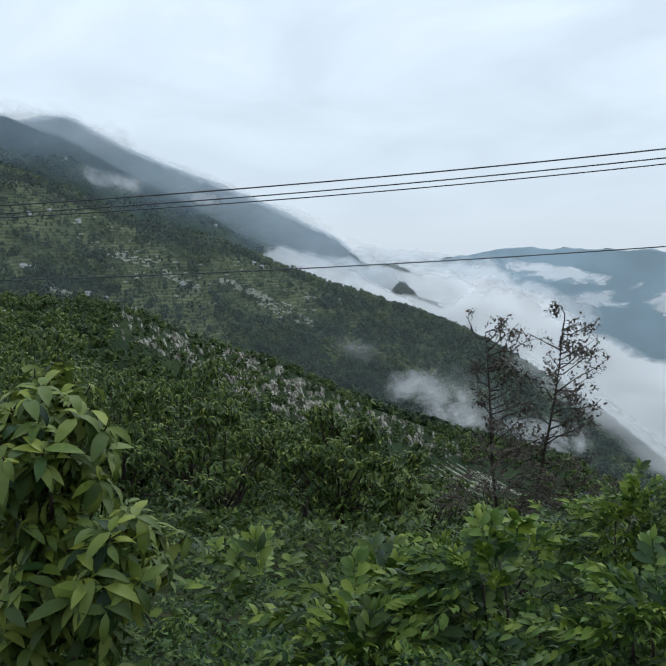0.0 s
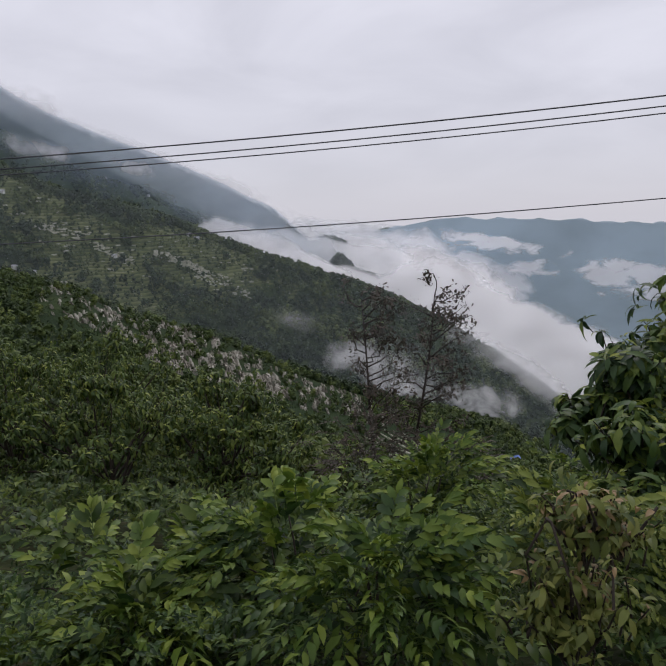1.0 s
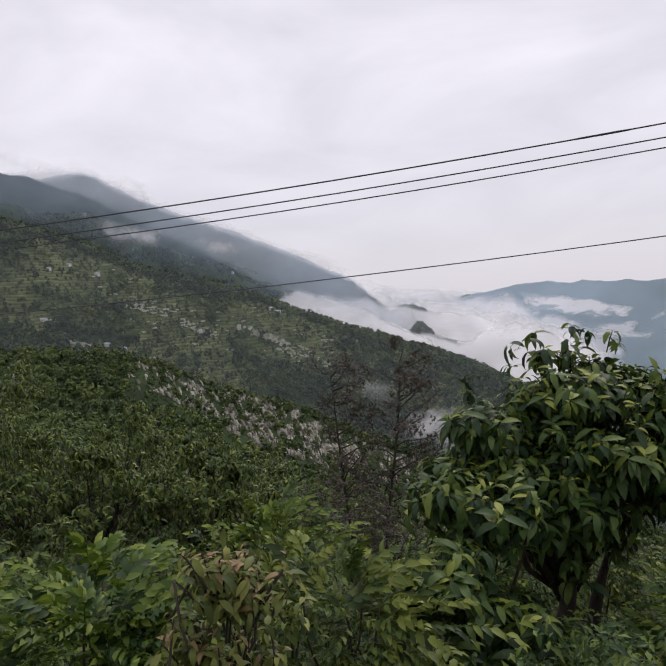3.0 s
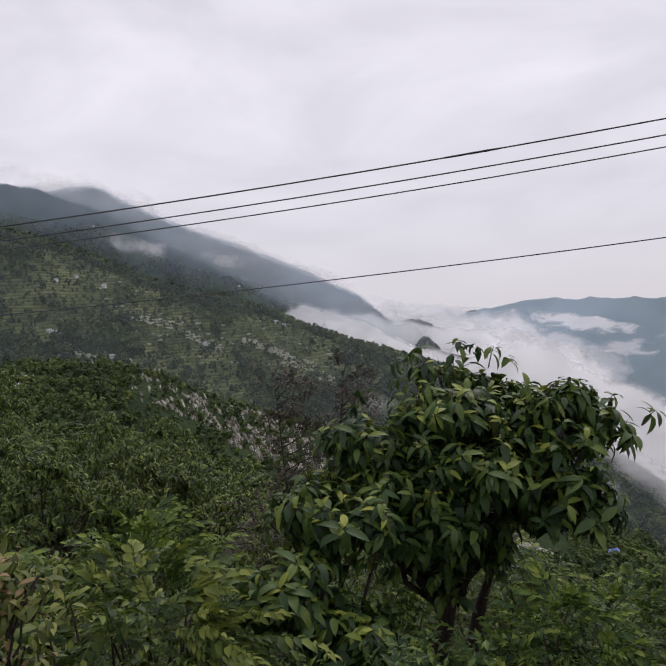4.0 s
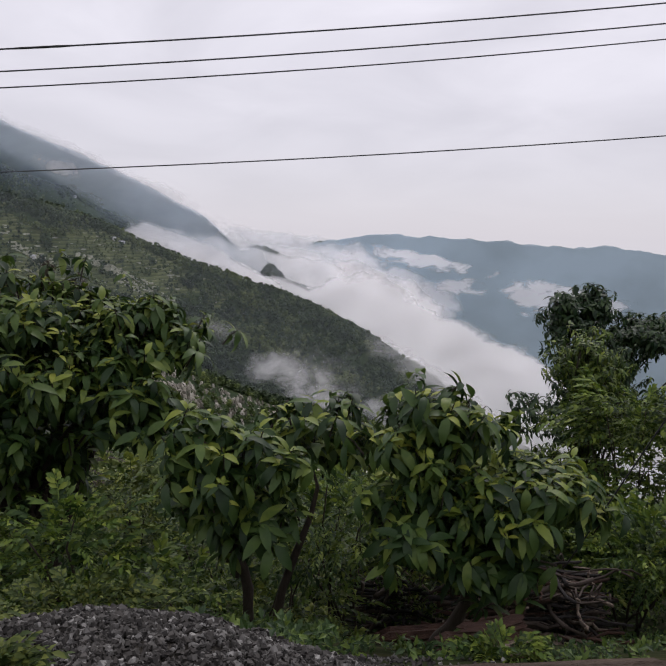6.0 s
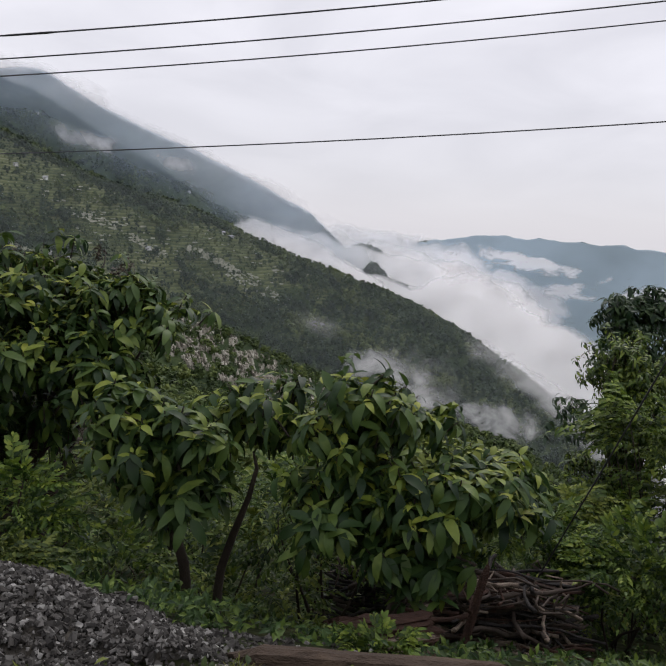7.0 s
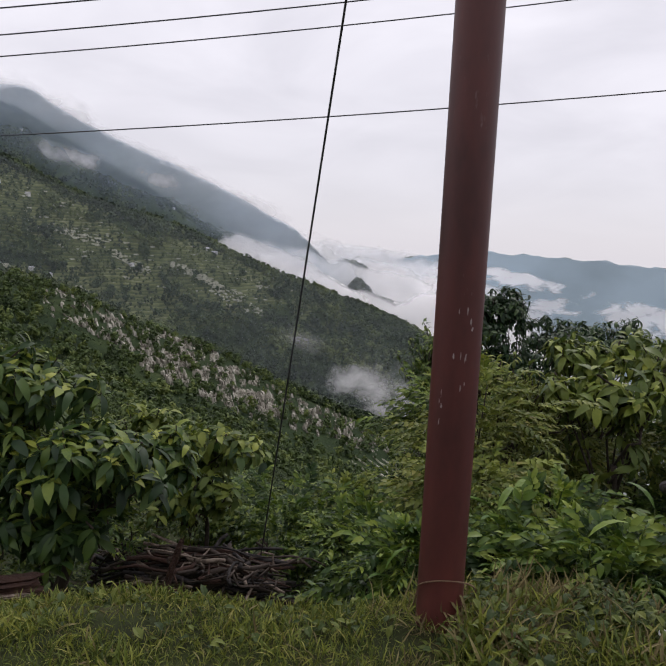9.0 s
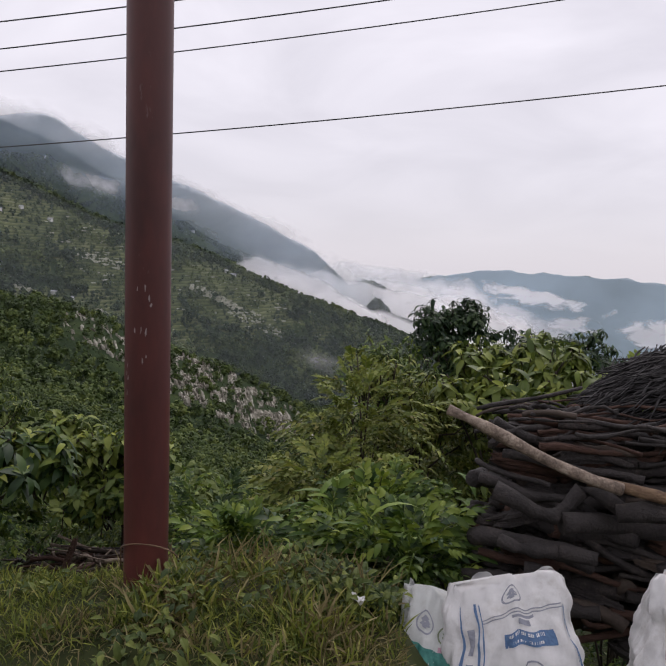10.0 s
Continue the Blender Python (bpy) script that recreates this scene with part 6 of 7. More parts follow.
def split_piece(name, parent, p, q, w, h, mat, seed, roll=0.0, square=3.0):
    """A cleft piece of wood: uneven oblong section, splintered ends, grain ridges along it."""
    rng = np.random.default_rng(seed)
    n, m = 12, 18
    a, b = np.array(p, float), np.array(q, float)
    d = b - a
    ln = np.linalg.norm(d)
    d /= ln
    u = np.cross(d, (0, 0, 1.0))
    u /= np.linalg.norm(u)
    v = np.cross(u, d)
    ang = np.linspace(0, 2 * math.pi, m, endpoint=False)
    ridge = 1 + rng.normal(0, 0.13, m) + 0.12 * np.sin(ang * 2 + seed)
    vs = []
    for i in range(n):
        t = i / (n - 1)
        c = a + d * ln * t + v * 0.02 * math.sin(3 * t + seed) + u * 0.015 * math.sin(5 * t)
        s = ridge * (1 + rng.normal(0, 0.03, m)) * (0.55 if i in (0, n - 1) else 1 - 0.12 * t)
        off = d * (rng.normal(0, 0.035, m)[:, None]) * (1 if i in (0, n - 1) else 0.1)
        ca, sa = np.cos(ang + roll), np.sin(ang + roll)
        sq = (np.abs(np.cos(ang)) ** square + np.abs(np.sin(ang)) ** square) ** (-1 / square)
        vs.append(c + (u * (w * ca * sq * s)[:, None] + v * (h * sa * sq * s)[:, None]) + off)
    vs = np.concatenate(vs)
    fs = []
    for i in range(n - 1):
        for k in range(m):
            x, y = i * m + k, i * m + (k + 1) % m
            fs += [(x, y, y + m), (x, y + m, x + m)]
    k0 = len(vs)
    vs = np.concatenate([vs, [a + d * 0.02], [b - d * 0.02]])
    fs += [(k0, (k + 1) % m, k) for k in range(m)] + [(k0 + 1, (n - 1) * m + k, (n - 1) * m + (k + 1) % m) for k in range(m)]
    return put(name, mesh_of(name, vs, np.array(fs), [mat]), parent)


def split_log_heap():
    g = ground_z(10.45, 5.3)
    root = thing("split_log", "rotten reddish log split into layers in the weeds", "log", (10.45, 5.3, g))
    z0 = -1.44 - g
    split_piece("split_piece", root, (-0.34, 0.06, z0 + 0.02), (0.36, -0.04, z0 + 0.05), 0.1, 0.06, M_REDLOG, 1)
    split_piece("split_piece", root, (-0.4, -0.03, z0 + 0.13), (0.4, 0.05, z0 + 0.15), 0.1, 0.06, M_REDLOG, 2)
    split_piece("split_piece", root, (-0.22, 0.0, z0 + 0.23), (0.34, 0.12, z0 + 0.24), 0.08, 0.05, M_REDLOG, 3)
    split_piece("pale_splinter", root, (-0.3, -0.14, z0 + 0.17), (0.35, -0.09, z0 + 0.19), 0.025, 0.012, M_PALE, 4)
    split_piece("pale_splinter", root, (-0.2, -0.15, z0 + 0.07), (0.3, -0.12, z0 + 0.085), 0.02, 0.012, M_PALE, 5)


split_log_heap()


def lone_log(label, p, q, w, h, mat, seed, name="log", square=3.0):
    root = thing(name, label, "log", p)
    split_piece("trunk_piece", root, (0, 0, 0), np.array(q) - np.array(p), w, h, mat, seed, 0.0, square)
    return root


lone_log("dark rotten log lying beside the firewood", (9.9, 7.2, ground_z(9.9, 7.2) + 0.1), (11.0, 7.3, ground_z(11.0, 7.3) + 0.12), 0.1, 0.1, M_REDLOG, 112)
lone_log("weathered stake leaning on the firewood", (11.3, 7.0, ground_z(11.3, 7.0) - 0.05), (11.55, 7.15, ground_z(11.55, 7.15) + 0.95), 0.05, 0.035, M_REDLOG, 113, "stake")
lone_log("thick brown log half sunk in the shoulder earth", (9.5, 3.85, -0.69), (11.15, 3.8, -0.62), 0.14, 0.14, M_EARTHLOG, 114, square=2.0)


def big_woodpile():
    """Stacked dark logs with pale branches and brushwood on top."""
    rng = np.random.default_rng(124)
    base = on(17.0, 5.0)
    root = thing("woodpile", "large weathered woodpile of dark logs with brushwood on top", "woodpile", base)
    g = -0.75 - base[2]
    top = 0.58 - base[2]
    for k in range(520):
        t = rng.random()
        z = g + (top - g) * t
        x0 = -1.72 + 0.22 * t + rng.uniform(0, 2.5)
        y = -1.0 + 0.3 * t + rng.uniform(0, 0.5)
        big = rng.random() < 0.5 and t < 0.86
        ln, r = rng.uniform(0.3, 1.1), rng.uniform(0.034, 0.06) if big else rng.uniform(0.014, 0.034)
        yaw, tl = (rng.normal(0, 0.25), rng.normal(-0.05, 0.16)) if t > 0.75 or rng.random() < 0.7 else (rng.normal(1.2, 0.45), rng.normal(0, 0.15))
        ln = min(ln, 0.5) if yaw > 0.7 else ln
        q = (x0 + ln * math.cos(yaw), y + ln * math.sin(yaw), z + ln * math.sin(tl))
        mat = (M_LOG, M_LOG, M_LOG, M_LOG, M_LOG, M_REDLOG, M_STICK, M_LOG, M_REDLOG, M_LOG)[int(rng.integers(0, 10))]
        if big and rng.random() < 0.4:
            split_piece("log", root, (x0, y, z), q, r * rng.uniform(0.8, 1.2), r, mat, k, rng.uniform(0, 3))
        else:
            stick((x0, y, z), q, r, mat, root, rng, "log", 9, 9, 0.016)
    # crooked thick limbs on the face
    for x0, x1, z, dz, r in ((-1.5, -0.75, -0.32, -0.1, 0.05), (-1.1, -0.3, -0.5, 0.02, 0.055), (-1.45, -0.9, -0.62, -0.16, 0.045), (-0.8, 0.1, -0.42, -0.05, 0.055), (-1.25, -1.2, -0.75, -0.45, 0.05), (-0.5, -0.45, -0.7, -0.4, 0.055)):
        stick((x0, -1.06, top + z), (x1, -1.02, top + z + dz), r, M_LOG, root, rng, "log", 8, 11, 0.035)
    stick((-0.8, -1.12, top - 0.26), (-1.78, -0.95, top + 0.12), 0.034, M_PALE, root, rng, "pale_branch", 9, 9, 0.014)
    stick((-0.98, -1.1, top - 0.22), (0.6, -1.05, top - 0.5), 0.038, M_TANWOOD, root, rng, "pale_branch", 9, 9, 0.02)
    for k in range(90):
        a = rng.uniform(-1.55, 0.9)
        ln, yaw = rng.uniform(0.3, 0.9), rng.normal(0, 0.3)
        z = top + rng.uniform(-0.12, 0.06)
        y = rng.uniform(-0.85, 0.1)
        stick((a, y, z), (a + ln * math.cos(yaw), y + ln * math.sin(yaw), z + rng.normal(0.0, 0.05)), rng.uniform(0.008, 0.024), (M_LOG, M_LOG, M_REDLOG, M_STICK)[k % 4], root, rng, "stick", 7, 6, 0.012)
    # brushwood: thin dark twigs lying over one another in a dome
    tw = []
    for k in range(6500):
        fx, fy = rng.uniform(-0.8, 1.7), rng.uniform(-0.8, 0.7)
        q = ((fx - 0.5) / 1.2) ** 2 + (fy / 0.9) ** 2
        if q > 1:
            continue
        z = top - 0.12 + 0.66 * (1 - q) ** 0.6 * rng.uniform(0.3, 1.0) ** 0.4
        yaw = rng.normal(0.2, 0.5) + 0.5 * fy
        ln = rng.uniform(0.12, 0.5)
        slope = -0.5 * (fx - 0.5) / 1.2
        d = np.array([math.cos(yaw), math.sin(yaw), slope + rng.normal(0.05, 0.2)]) * ln / 2
        p = np.array([fx, fy, z])
        tw.append(tube(curve_pts(p - d, p + d, 4, 0.014, rng), np.array([0.003, 0.005, 0.006, 0.004]) * rng.uniform(0.7, 1.4), 4, False))
    v, f = joined(tw)
    tagged(put("brushwood", mesh_of("brushwood", v, f, [M_BRUSH], True), root, "tangle of thin dark brushwood"), kind="stuff")


big_woodpile()


# ---- sacks ----
def sack_material(name, tint):
    m, nt, b = material(name, 0.55)
    a = noise_node(nt, 7, 4, 0.6)
    r = ramp_of(nt, [(0.3, tuple(c * 0.8 for c in tint)), (0.7, tint)])
    nt.links.new(a.outputs["Fac"], r.inputs["Fac"])
    soil = noise_node(nt, 3.2, 6, 0.75)
    sr = ramp_of(nt, [(0.54, (0, 0, 0)), (0.74, (0.5, 0.5, 0.5))])
    nt.links.new(soil.outputs["Fac"], sr.inputs["Fac"])
    mx = nt.nodes.new("ShaderNodeMix")
    mx.data_type = "RGBA"
    nt.links.new(sr.outputs[0], mx.inputs[0])
    nt.links.new(r.outputs[0], mx.inputs[6])
    mx.inputs[7].default_value = (0.3, 0.25, 0.19, 1)
    nt.links.new(mx.outputs[2], b.inputs["Base Color"])
    tc = nt.nodes.new("ShaderNodeTexCoord")
    ck = nt.nodes.new("ShaderNodeTexChecker")
    ck.inputs["Scale"].default_value = 260
    nt.links.new(tc.outputs["Object"], ck.inputs["Vector"])
    fold = noise_node(nt, 6, 5, 0.6)
    ad = nt.nodes.new("ShaderNodeMath")
    ad.operation = "MULTIPLY_ADD"
    ad.inputs[1].default_value = 0.06
    nt.links.new(ck.outputs["Fac"], ad.inputs[0])
    nt.links.new(fold.outputs["Fac"], ad.inputs[2])
    bump_from(nt, b, ad.outputs[0], 0.6, 0.035)
    return m


M_SACK = sack_material("woven_plastic_white", (0.78, 0.77, 0.76))
M_SACKG = sack_material("woven_plastic_grey", (0.6, 0.62, 0.6))
M_BLUE = surface("blue_sack_print", [(0.3, (0.06, 0.12, 0.25)), (0.7, (0.1, 0.2, 0.36))], 20, 0.6)
M_GREY = surface("grey_sack_print", [(0.3, (0.2, 0.21, 0.25)), (0.7, (0.32, 0.33, 0.38))], 20, 0.6)
M_TEAL = surface("teal_sack_print", [(0.3, (0.02, 0.14, 0.12)), (0.7, (0.05, 0.24, 0.2))], 20, 0.6)
M_DRAB = surface("drab_green_sack_print", [(0.3, (0.12, 0.15, 0.08)), (0.7, (0.22, 0.26, 0.15))], 20, 0.6)
M_PINK = surface("pink_sack_print", [(0.3, (0.4, 0.22, 0.28)), (0.7, (0.5, 0.3, 0.36))], 20, 0.6)


def sack(name, label, at, size, turn, mat, prints, seed, lean=0.0):
    """A filled woven sack: pillow body with seams and creases, its print as thin inset panels that follow the cloth."""
    root = thing(name, label, "sack", at)
    root.matrix_basis = pose(*at, lean, 0, turn)
    w, d, h = size

    def skin(u, v, lift=0.0):
        """u across the front 0..1 round the sack, v from foot to top."""
        a = 2 * math.pi * u
        ca, sa = math.cos(a), math.sin(a)
        sq = (abs(ca) ** 3.2 + abs(sa) ** 3.2) ** (-1 / 3.2)
        taper = (1 - 0.1 * max(0, (v - 0.6) / 0.4) ** 1.5) * (0.9 + 0.1 * math.sin(math.pi * min(1, v * 1.3)))
        thick = (1 - 0.9 * max(0, (v - 0.45) / 0.55) ** 1.7)
        n = noise.noise(Vector((ca * 1.7 + seed, sa * 1.7, v * 2.6))) * (0.08 + 0.1 * v) + noise.noise(Vector((ca * 4 + seed, sa * 4, v * 7))) * (0.04 + 0.05 * v) + abs(noise.noise(Vector((ca * 6 + seed + v * 2.5, sa * 6, v * 6)))) * 0.13 - abs(noise.noise(Vector((ca * 3 - v * 3, sa * 3 + seed, v * 3)))) * 0.12
        k = 1 + n + lift
        return Vector((ca * sq * w / 2 * taper * k, sa * sq * d / 2 * thick * k, h * v + (0.11 * noise.noise(Vector((ca * 1.6, sa * 1.6, seed))) + 0.05 * noise.noise(Vector((ca * 5, sa * 2, seed))) * v ** 5) * v))
    bm = bmesh.new()
    nu, nv = 128, 64
    grid = [[bm.verts.new(skin(i / nu, j / (nv - 1))) for i in range(nu)] for j in range(nv)]
    for j in range(nv - 1):
        for i in range(nu):
            bm.faces.new((grid[j][i], grid[j][(i + 1) % nu], grid[j + 1][(i + 1) % nu], grid[j + 1][i]))
    bm.faces.new(grid[0][::-1])
    bm.faces.new(grid[-1])
    for f in bm.faces:
        f.smooth = True
    part("body", bm, mat, root)
    def patch(bm, us, vs):
        g = [[bm.verts.new(skin(u, v, 0.02)) for u in us] for v in vs]
        for j in range(len(vs) - 1):
            for i in range(len(us) - 1):
                f = bm.faces.new((g[j][i], g[j][i + 1], g[j + 1][i + 1], g[j + 1][i]))
                f.smooth = True
    band = None
    for pname, (u0, u1, v0, v1), pm in prints:
        bm = bmesh.new()
        if pname == "printed_emblem":
            cu, cv, ru, rv = (u0 + u1) / 2, (v0 + v1) / 2, (u1 - u0) / 2, (v1 - v0) / 2
            for r0, r1 in ((0.84, 1.0), (0.0, 0.55)):
                n = 28
                rings = [[bm.verts.new(skin(cu + ru * r * math.cos(2 * math.pi * k / n) * (1 if r0 else 0.8 + 0.3 * math.sin(k * 1.7)), cv + rv * r * math.sin(2 * math.pi * k / n), 0.02)) for k in range(n)] for r in (r0 or 0.05, r1)]
                for k in range(n):
                    bm.faces.new((rings[0][k], rings[1][k], rings[1][(k + 1) % n], rings[0][(k + 1) % n]))
        else:
            a, b = max(3, int((u1 - u0) * 256)), max(3, int((v1 - v0) * 128))
            patch(bm, [u0 + (u1 - u0) * i / a for i in range(a + 1)], [v0 + (v1 - v0) * j / b for j in range(b + 1)])
        ob = part(pname, bm, pm, band if pname == "printed_letter_bar" and band else root)
        band = ob if pname == "printed_band" else band
    return root


# the front of a sack is u = 0.75
P1 = [("printed_band", (0.715, 0.83, 0.70, 0.765), M_BLUE), ("printed_emblem", (0.755, 0.80, 0.54, 0.64), M_GREY), ("printed_bar", (0.755, 0.785, 0.79, 0.815), M_GREY), ("printed_emblem", (0.72, 0.775, 0.885, 0.955), M_GREY),
      ("printed_stripe", (0.612, 0.618, 0.05, 0.93), M_BLUE), ("printed_bar", (0.630, 0.644, 0.40, 0.52), M_GREY), ("printed_bar", (0.630, 0.644, 0.56, 0.66), M_GREY), ("printed_bar", (0.630, 0.644, 0.70, 0.82), M_GREY), ("printed_stripe", (0.655, 0.661, 0.05, 0.93), M_BLUE),
      ("printed_stripe", (0.668, 0.671, 0.05, 0.93), M_BLUE), ("printed_stripe", (0.868, 0.872, 0.05, 0.85), M_BLUE), ("printed_stripe", (0.88, 0.883, 0.05, 0.85), M_BLUE)]
P1 += [("printed_stripe", (0.668, 0.865, 0.842, 0.847), M_GREY), ("printed_stripe", (0.668, 0.865, 0.856, 0.861), M_GREY), ("printed_bar", (0.74, 0.80, 0.822, 0.834), M_GREY)]
for k in range(6):
    P1.append(("printed_letter_bar", (0.726 + 0.016 * k, 0.737 + 0.016 * k, 0.742, 0.757), M_SACK))
for k in range(4):
    P1.append(("printed_letter_bar", (0.735 + 0.02 * k, 0.75 + 0.02 * k, 0.710, 0.722), M_SACK))
P2 = [("printed_panel", (0.64, 0.86, 0.0, 0.70), M_TEAL), ("printed_emblem", (0.67, 0.74, 0.76, 0.88), M_GREY), ("printed_emblem", (0.76, 0.84, 0.74, 0.86), M_DRAB), ("printed_bar", (0.77, 0.83, 0.70, 0.73), M_PINK)]
P3 = [("printed_bar", (0.64, 0.70, 0.62, 0.68), M_PINK), ("printed_bar", (0.64, 0.72, 0.75, 0.78), M_GREY), ("printed_bar", (0.64, 0.70, 0.50, 0.55), M_PINK)]
gz = -0.55
sack("filled_sack", "white woven plastic sack with a blue printed band", (15.46, 2.98, gz - 0.19), (0.64, 0.46, 0.84), 8, M_SACK, P1, 1.3, -10)
sack("filled_sack", "greyish woven sack with a teal printed foot", (15.1, 3.0, gz - 0.14), (0.42, 0.4, 0.72), -16, M_SACKG, P2, 4.1, -14)
sack("filled_sack", "white woven sack with faint pink print", (16.34, 3.05, gz - 0.13), (0.6, 0.5, 0.8), -10, M_SACK, P3, 7.7, -6)


# ---- small things by the pole ----
def vine_hoop():
    pts = []
    for k in range(15):
        a = math.pi * (0.98 + 1.04 * k / 14)
        pts.append((13.74 + 0.135 * math.cos(a) + 0.02, 3.02 + 0.125 * math.sin(a), 0.12 + 0.13 * math.sin(math.pi * k / 14) ** 0.8 - 0.06 * (k < 2)))
    v, f = tube(pts, [0.0035] * 15, 6)
    tagged(put("vine_stem", mesh_of("vine_stem", v, f, [M_TANWOOD], True)), "thin brown vine stem looped round the pole foot", "vine")


vine_hoop()


def litter(at, size, seed, mat, label):
    rng = np.random.default_rng(seed)
    n = 7
    vs = [((i / (n - 1) - 0.5) * size, (j / (n - 1) - 0.5) * size * 0.75, 0.25 * size * rng.random() + 0.15 * size * math.sin(i)) for i in range(n) for j in range(n)]
    vs = np.array(vs) + rng.normal(0, size * 0.04, (n * n, 3))
    fs = [(i * n + j, (i + 1) * n + j, (i + 1) * n + j + 1, i * n + j + 1) for i in range(n - 1) for j in range(n - 1)]
    low = vs.copy()
    low[:, 2] -= 0.004
    fs = np.array(fs)
    ob = put("litter_scrap", mesh_of("litter_scrap", np.concatenate([vs, low]), np.concatenate([fs, fs[:, ::-1] + n * n]), [mat]))
    ob.location = at
    tagged(ob, label, "litter", "litter in the grass")


litter((14.74, 2.98, ground_z(14.74, 2.98) + 0.09), 0.07, 1, M_SACK, "crumpled white plastic scrap in the weeds")
litter((14.02, 2.75, ground_z(14.02, 2.75) + 0.07), 0.06, 2, M_TANWOOD, "faded yellowish paper scrap in the weeds")


def long_leaf_clump(base, n, ln, seed, label):
    """Canes with long lance leaves in two ranks."""
    rng = np.random.default_rng(seed)
    root = thing("lance_leaf_clump", label, "plant", base)
    P, d, S, canes = [], [], [], []
    for k in range(n):
        foot = rng.normal(0, 0.22, 3) * (1.4, 0.8, 0)
        lean = np.array([rng.normal(0, 0.3), rng.normal(-0.1, 0.25), 1.0])
        h = rng.uniform(0.8, 1.45)
        canes.append(tube(curve_pts(foot, foot + lean * h, 5, 0.02, rng), np.linspace(0.01, 0.005, 5), 5))
        a = rng.uniform(0, math.pi)
        for q in range(10):
            t = 0.25 + 0.75 * q / 9
            s = 1 if q % 2 else -1
            P.append(foot + lean * h * t)
            d.append(np.array([math.cos(a) * s, math.sin(a) * s * 0.7, 0.35 + 0.5 * t]))
            S.append(ln * rng.uniform(0.7, 1.1))
    for q, (v, f) in enumerate(canes):
        put("cane", mesh_of("cane", v, f, [M_WEED], True), root)
    P, d = np.array(P), np.array(d)
    shared = [mesh_of("lance_leaf", tv, tf, [M_SPRIG1]) for tv, tf in LANCE]
    Rm = frames_of(d, np.array([[0, 0, 1.0]]) + rng.normal(0, 0.2, P.shape))
    for i in range(len(P)):
        ob = new("lance_leaf", shared[i % len(shared)])
        ob.parent = root
        ob.matrix_basis = Matrix.Translation(P[i]) @ Matrix([list(r) for r in Rm[i]]).to_4x4() @ Matrix.Scale(float(S[i]), 4)


LANCE = [leaf_template(1, 0.16, 0.5, 0.25, 5), leaf_template(1, 0.14, 0.8, 0.25, 5)]
long_leaf_clump(on(14.85, 5.0), 9, 0.42, 151, "clump of canes with long lance-shaped green leaves")
long_leaf_clump(on(14.3, 5.7), 9, 0.5, 153, "clump of canes with long lance-shaped green leaves")
long_leaf_clump(on(15.25, 5.5), 8, 0.42, 152, "clump of canes with long lance-shaped green leaves")

# ---- growth round the woodpile and below the pole ----
broadleaf("broadleaf_shrub", "bright shrub of broad leaves behind the pole", on(11.3, 8.8), (11.3, 8.7, -1.7),
          [((10.6, 8.8, -0.95), (0.8, 0.6, 0.42), 0.36), ((11.6, 8.6, -0.95), (0.8, 0.6, 0.42), 0.36), ((11.1, 8.3, -1.5), (1.0, 0.5, 0.4), 0.28)], 300, 7, 0.2, M_LIGHT, M_LEAF1, 60, 161, M_BARK, 0.03, category="shrub", templates=OVATE)
feather_bush("leafy_bush", "dense green weeds growing up behind the mound", on(13.9, 5.1), [((13.8, 5.0, -0.8), (0.65, 0.4, 0.5), 0.6), ((14.5, 4.8, -0.7), (0.4, 0.35, 0.45), 0.4)], 240, 0.34, 6, M_BUSH, 137, 0.3)
broadleaf("olive_tree", "slender olive-leaved tree on the slope edge", on(15.0, 8.6), (15.0, 8.5, -0.9),
          [((14.85, 8.4, 0.2), (0.65, 0.5, 0.5), 0.5), ((15.5, 8.5, -0.3), (0.7, 0.5, 0.6), 0.5)], 260, 8, 0.13, M_DULL, M_DULL, 0, 162, M_BARK, 0.035)
broadleaf("broadleaf_shrub", "yellow-green shrub with large leaves above the woodpile", on(16.3, 9.0), (16.3, 8.9, -0.5),
          [((16.0, 8.8, 0.35), (0.7, 0.5, 0.5), 0.5), ((16.9, 9.0, 0.45), (0.7, 0.5, 0.5), 0.5)], 190, 7, 0.22, M_LIGHT, M_YOUNG_LIT1, 60, 163, M_BARK, 0.035, category="shrub")
feather_bush("leafy_bush", "light green shrub on the slope below the pole", on(15.6, 9.0), [((15.6, 8.8, -0.9), (1.0, 0.8, 0.9), 1.0)], 300, 0.42, 6, M_DULL, 131, 0.28)
feather_bush("leafy_bush", "light green shrub on the slope below the pole", on(17.2, 10.2), [((17.2, 10.0, -0.8), (1.3, 0.9, 1.0), 1.0)], 340, 0.45, 6, M_DULL, 132, 0.28)
feather_bush("leafy_bush", "light green shrub beside the woodpile", on(14.9, 5.3), [((14.85, 5.2, -0.6), (0.55, 0.5, 0.5), 1.0)], 200, 0.34, 6, M_BUSH, 133, 0.28)
feather_bush("leafy_bush", "low bright nettle patch beside the sacks", on(14.9, 4.1), [((15.0, 4.35, -0.34), (0.6, 0.42, 0.33), 1.0)], 210, 0.26, 4, M_BUSH, 134, 0.42)
feather_bush("feather_bush", "arching feather-leaved shrub behind the firewood", on(12.4, 9.8), [((12.4, 9.6, -2.45), (1.2, 0.8, 0.9), 1.0)], 280, 0.5, 6, M_BUSH, 136, 0.26)


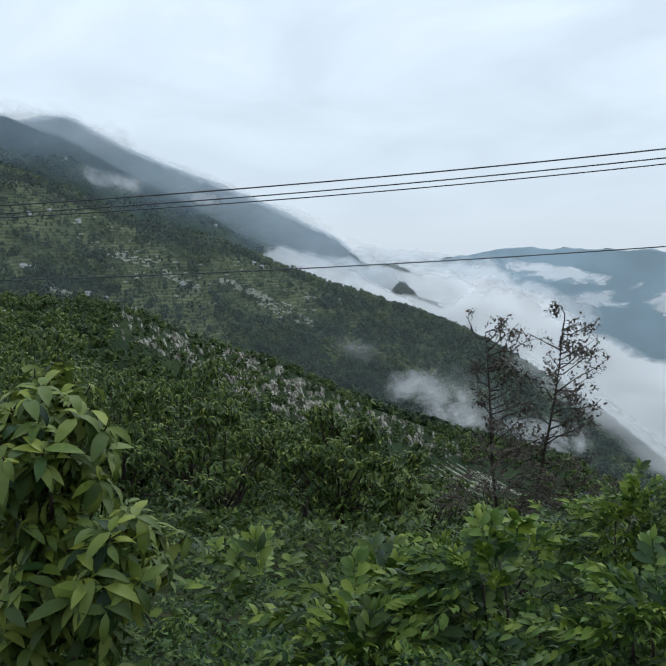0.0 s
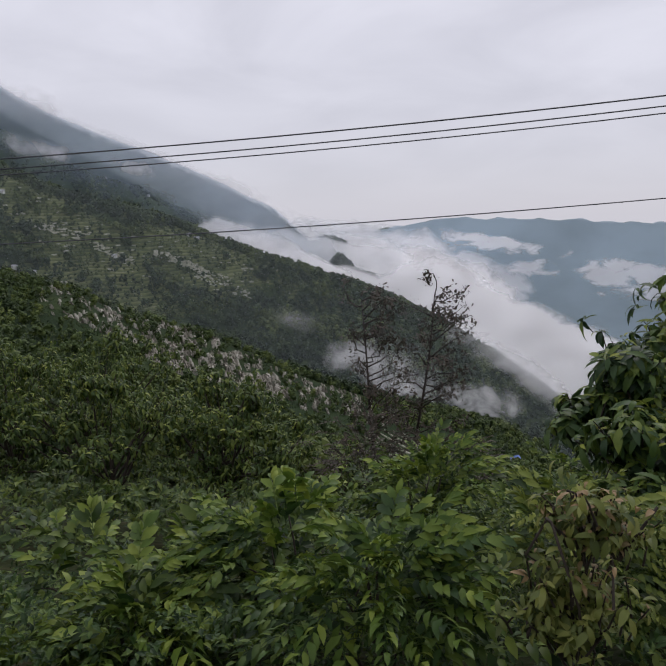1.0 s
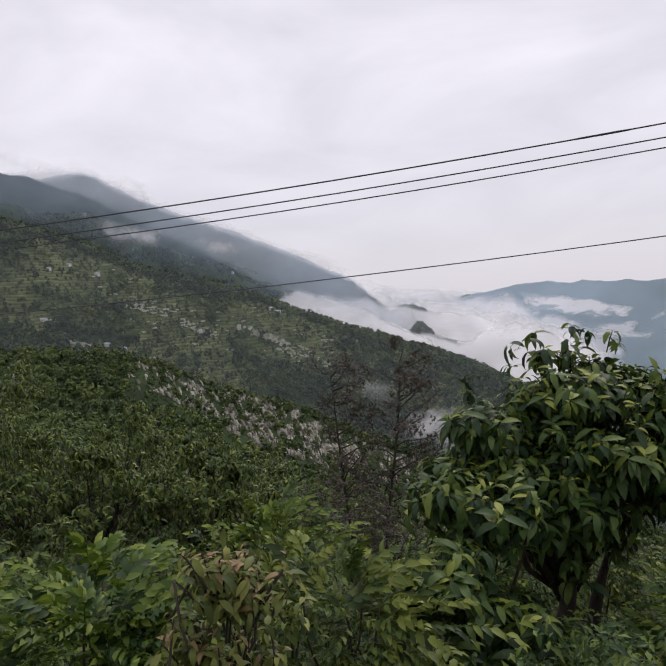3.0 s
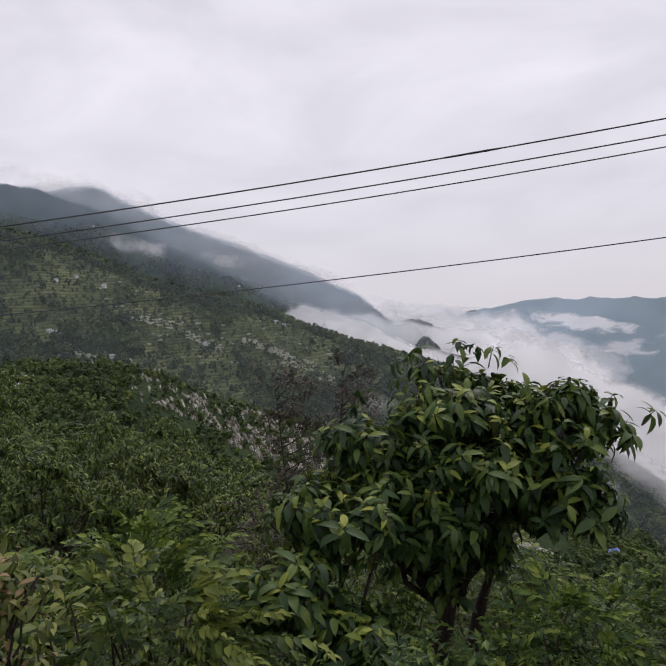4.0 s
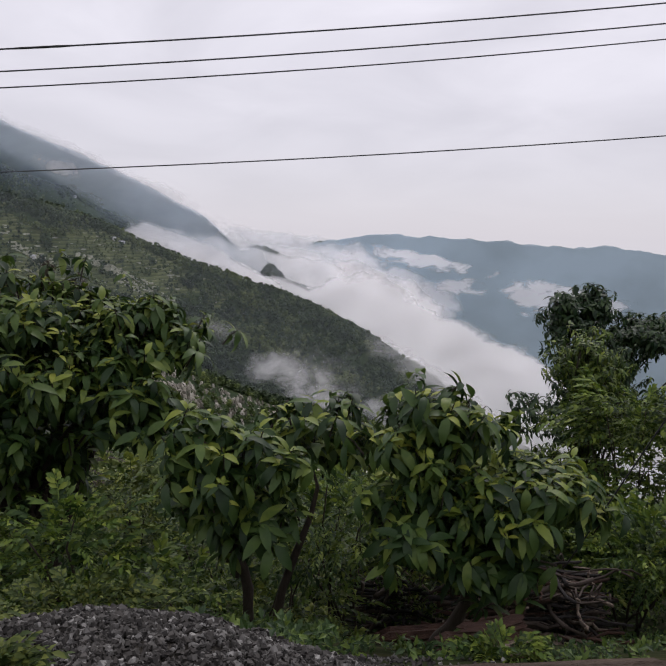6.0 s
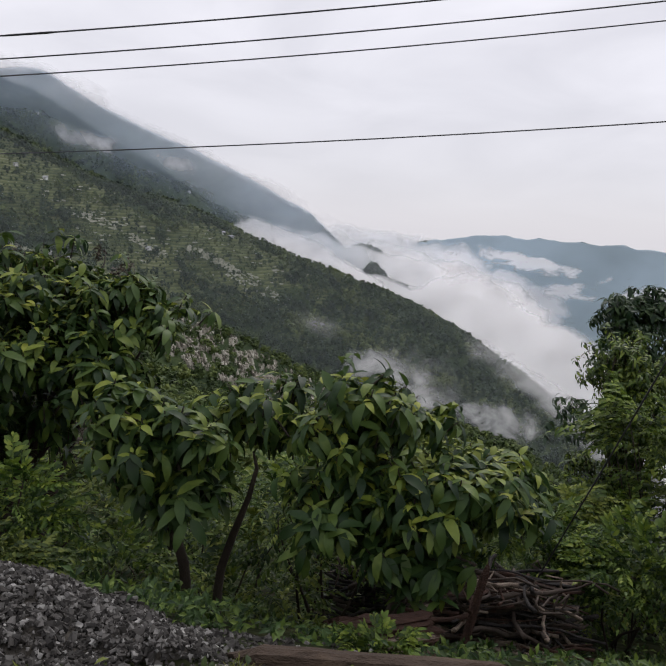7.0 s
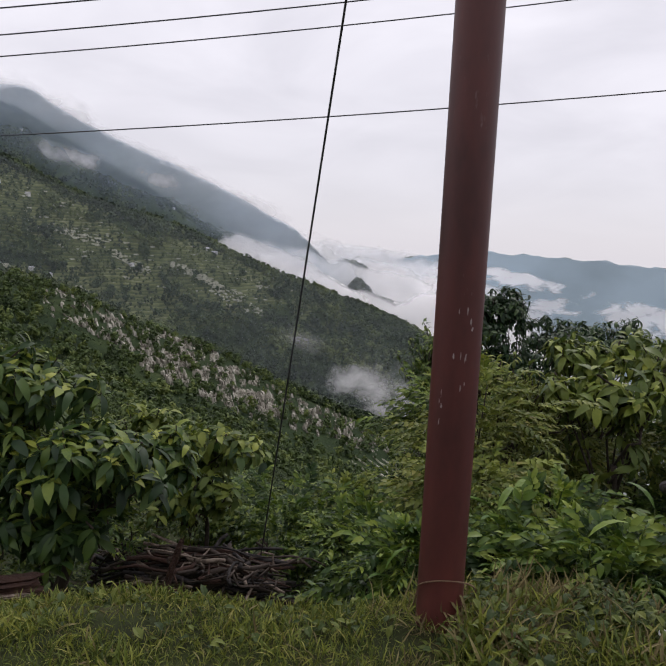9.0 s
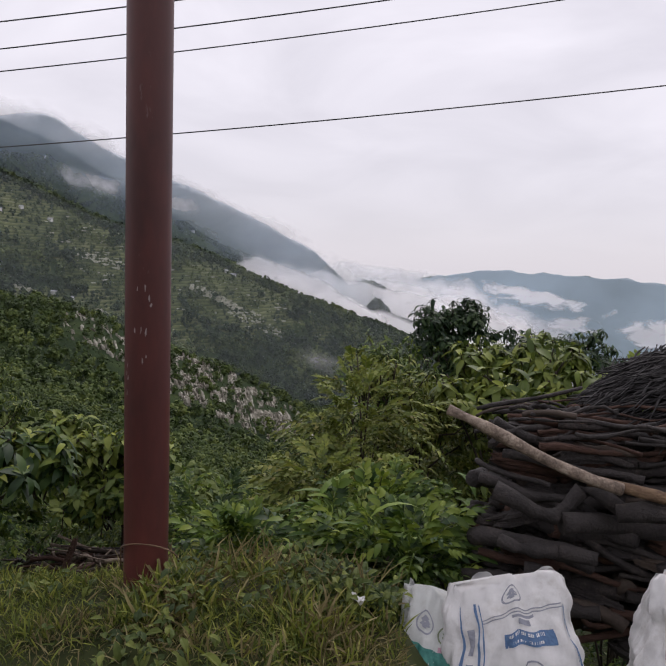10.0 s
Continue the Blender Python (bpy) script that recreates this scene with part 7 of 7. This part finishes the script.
feather_bush("weed_patch", "low green weeds growing over the gravel edge", on(7.35, 3.1), [((7.4, 3.1, ground_z(7.4, 3.1) + 0.16), (0.34, 0.26, 0.14), 0.55), ((6.95, 3.5, ground_z(6.95, 3.5) + 0.2), (0.4, 0.35, 0.2), 0.45)], 230, 0.17, 5, M_WEED, 171, 0.36, category="weeds", stems=1)
feather_bush("weed_patch", "low green weeds creeping over the back of the gravel heap", on(7.5, 4.7), [((7.4, 4.75, ground_z(7.4, 4.75) + 0.28), (0.9, 0.22, 0.2), 1.0)], 240, 0.17, 5, M_WEED, 173, 0.34, category="weeds", stems=1)
feather_bush("weed_patch", "bright grassy weeds before the split log", on(10.35, 4.75), [((10.35, 4.7, -1.05), (0.35, 0.25, 0.16), 1.0)], 70, 0.22, 5, M_FERN, 172, 0.34, category="weeds")
feather_bush("leafy_bush", "tall green shrub behind the woodpile", on(18.3, 9.6), [((18.3, 9.4, -0.5), (1.2, 0.8, 0.9), 0.6), ((18.0, 9.2, -1.6), (1.3, 0.8, 0.8), 0.4)], 320, 0.48, 6, M_BUSH, 173, 0.28)
feather_bush("leafy_bush", "tall green shrub on the lower slope", on(15.2, 11.8), [((15.2, 11.6, -1.2), (1.2, 0.8, 0.9), 0.6), ((15.6, 11.4, -2.3), (1.4, 0.8, 0.9), 0.4)], 320, 0.5, 6, M_FERN, 174, 0.28)


def thicket():
    """A dense mass of leaves closing the slope behind the woodpile."""
    rng = np.random.default_rng(181)
    n = 1500
    x, y = rng.uniform(16.4, 21.5, n), rng.uniform(10.4, 13.5, n)
    z = -3.6 + rng.random(n) ** 0.7 * (2.5 + 0.6 * fbm(x / 0.9, y / 0.9, 27) + 0.25 * (x - 16.4) * 0.3)
    O = np.stack([rng.normal(0, 0.5, n), rng.normal(-0.4, 0.5, n), np.ones(n)], 1)
    leaf_mass("thicket", "dense green thicket on the slope behind the woodpile", "thicket", np.stack([x, y, z], 1), O, 9, 0.19, M_MID, 182, SHOOT)


thicket()


def shrub_row():
    """Shrubs that close the gaps under and behind the roadside trees."""
    rng = np.random.default_rng(141)
    spots = [(3.6, 8.6, -0.9), (4.9, 10.4, -1.2), (6.6, 10.8, -1.3), (8.0, 9.2, -1.4), (9.4, 10.8, -1.6), (10.9, 9.8, -1.6), (7.4, 7.4, -1.5), (5.6, 6.9, -1.4), (9.0, 7.9, -1.5), (11.6, 10.8, -1.9), (14.2, 11.2, -1.9), (6.3, 5.7, -1.0), (2.6, 9.6, -1.2), (0.8, 10.4, -1.9), (13.2, 10.4, -1.8), (18.6, 9.4, -0.4), (16.2, 11.5, -1.4), (18.2, 12.6, -1.4)]
    for k, (x, y, zt) in enumerate(spots):
        rx, rz = rng.uniform(0.75, 1.15), rng.uniform(0.7, 1.0)
        feather_bush("leafy_bush", "loose green shrub under the roadside trees", on(x, y), [((x, y, zt - rz), (rx, rx * 0.8, rz), 0.6), ((x + 0.2, y - 0.3, zt - rz * 2.1), (rx, rx * 0.8, rz), 0.4)], 250, rng.uniform(0.34, 0.5), 5, (M_BUSH, M_FERN, M_MID)[k % 3], 200 + k, 0.3, stems=4)


shrub_row()
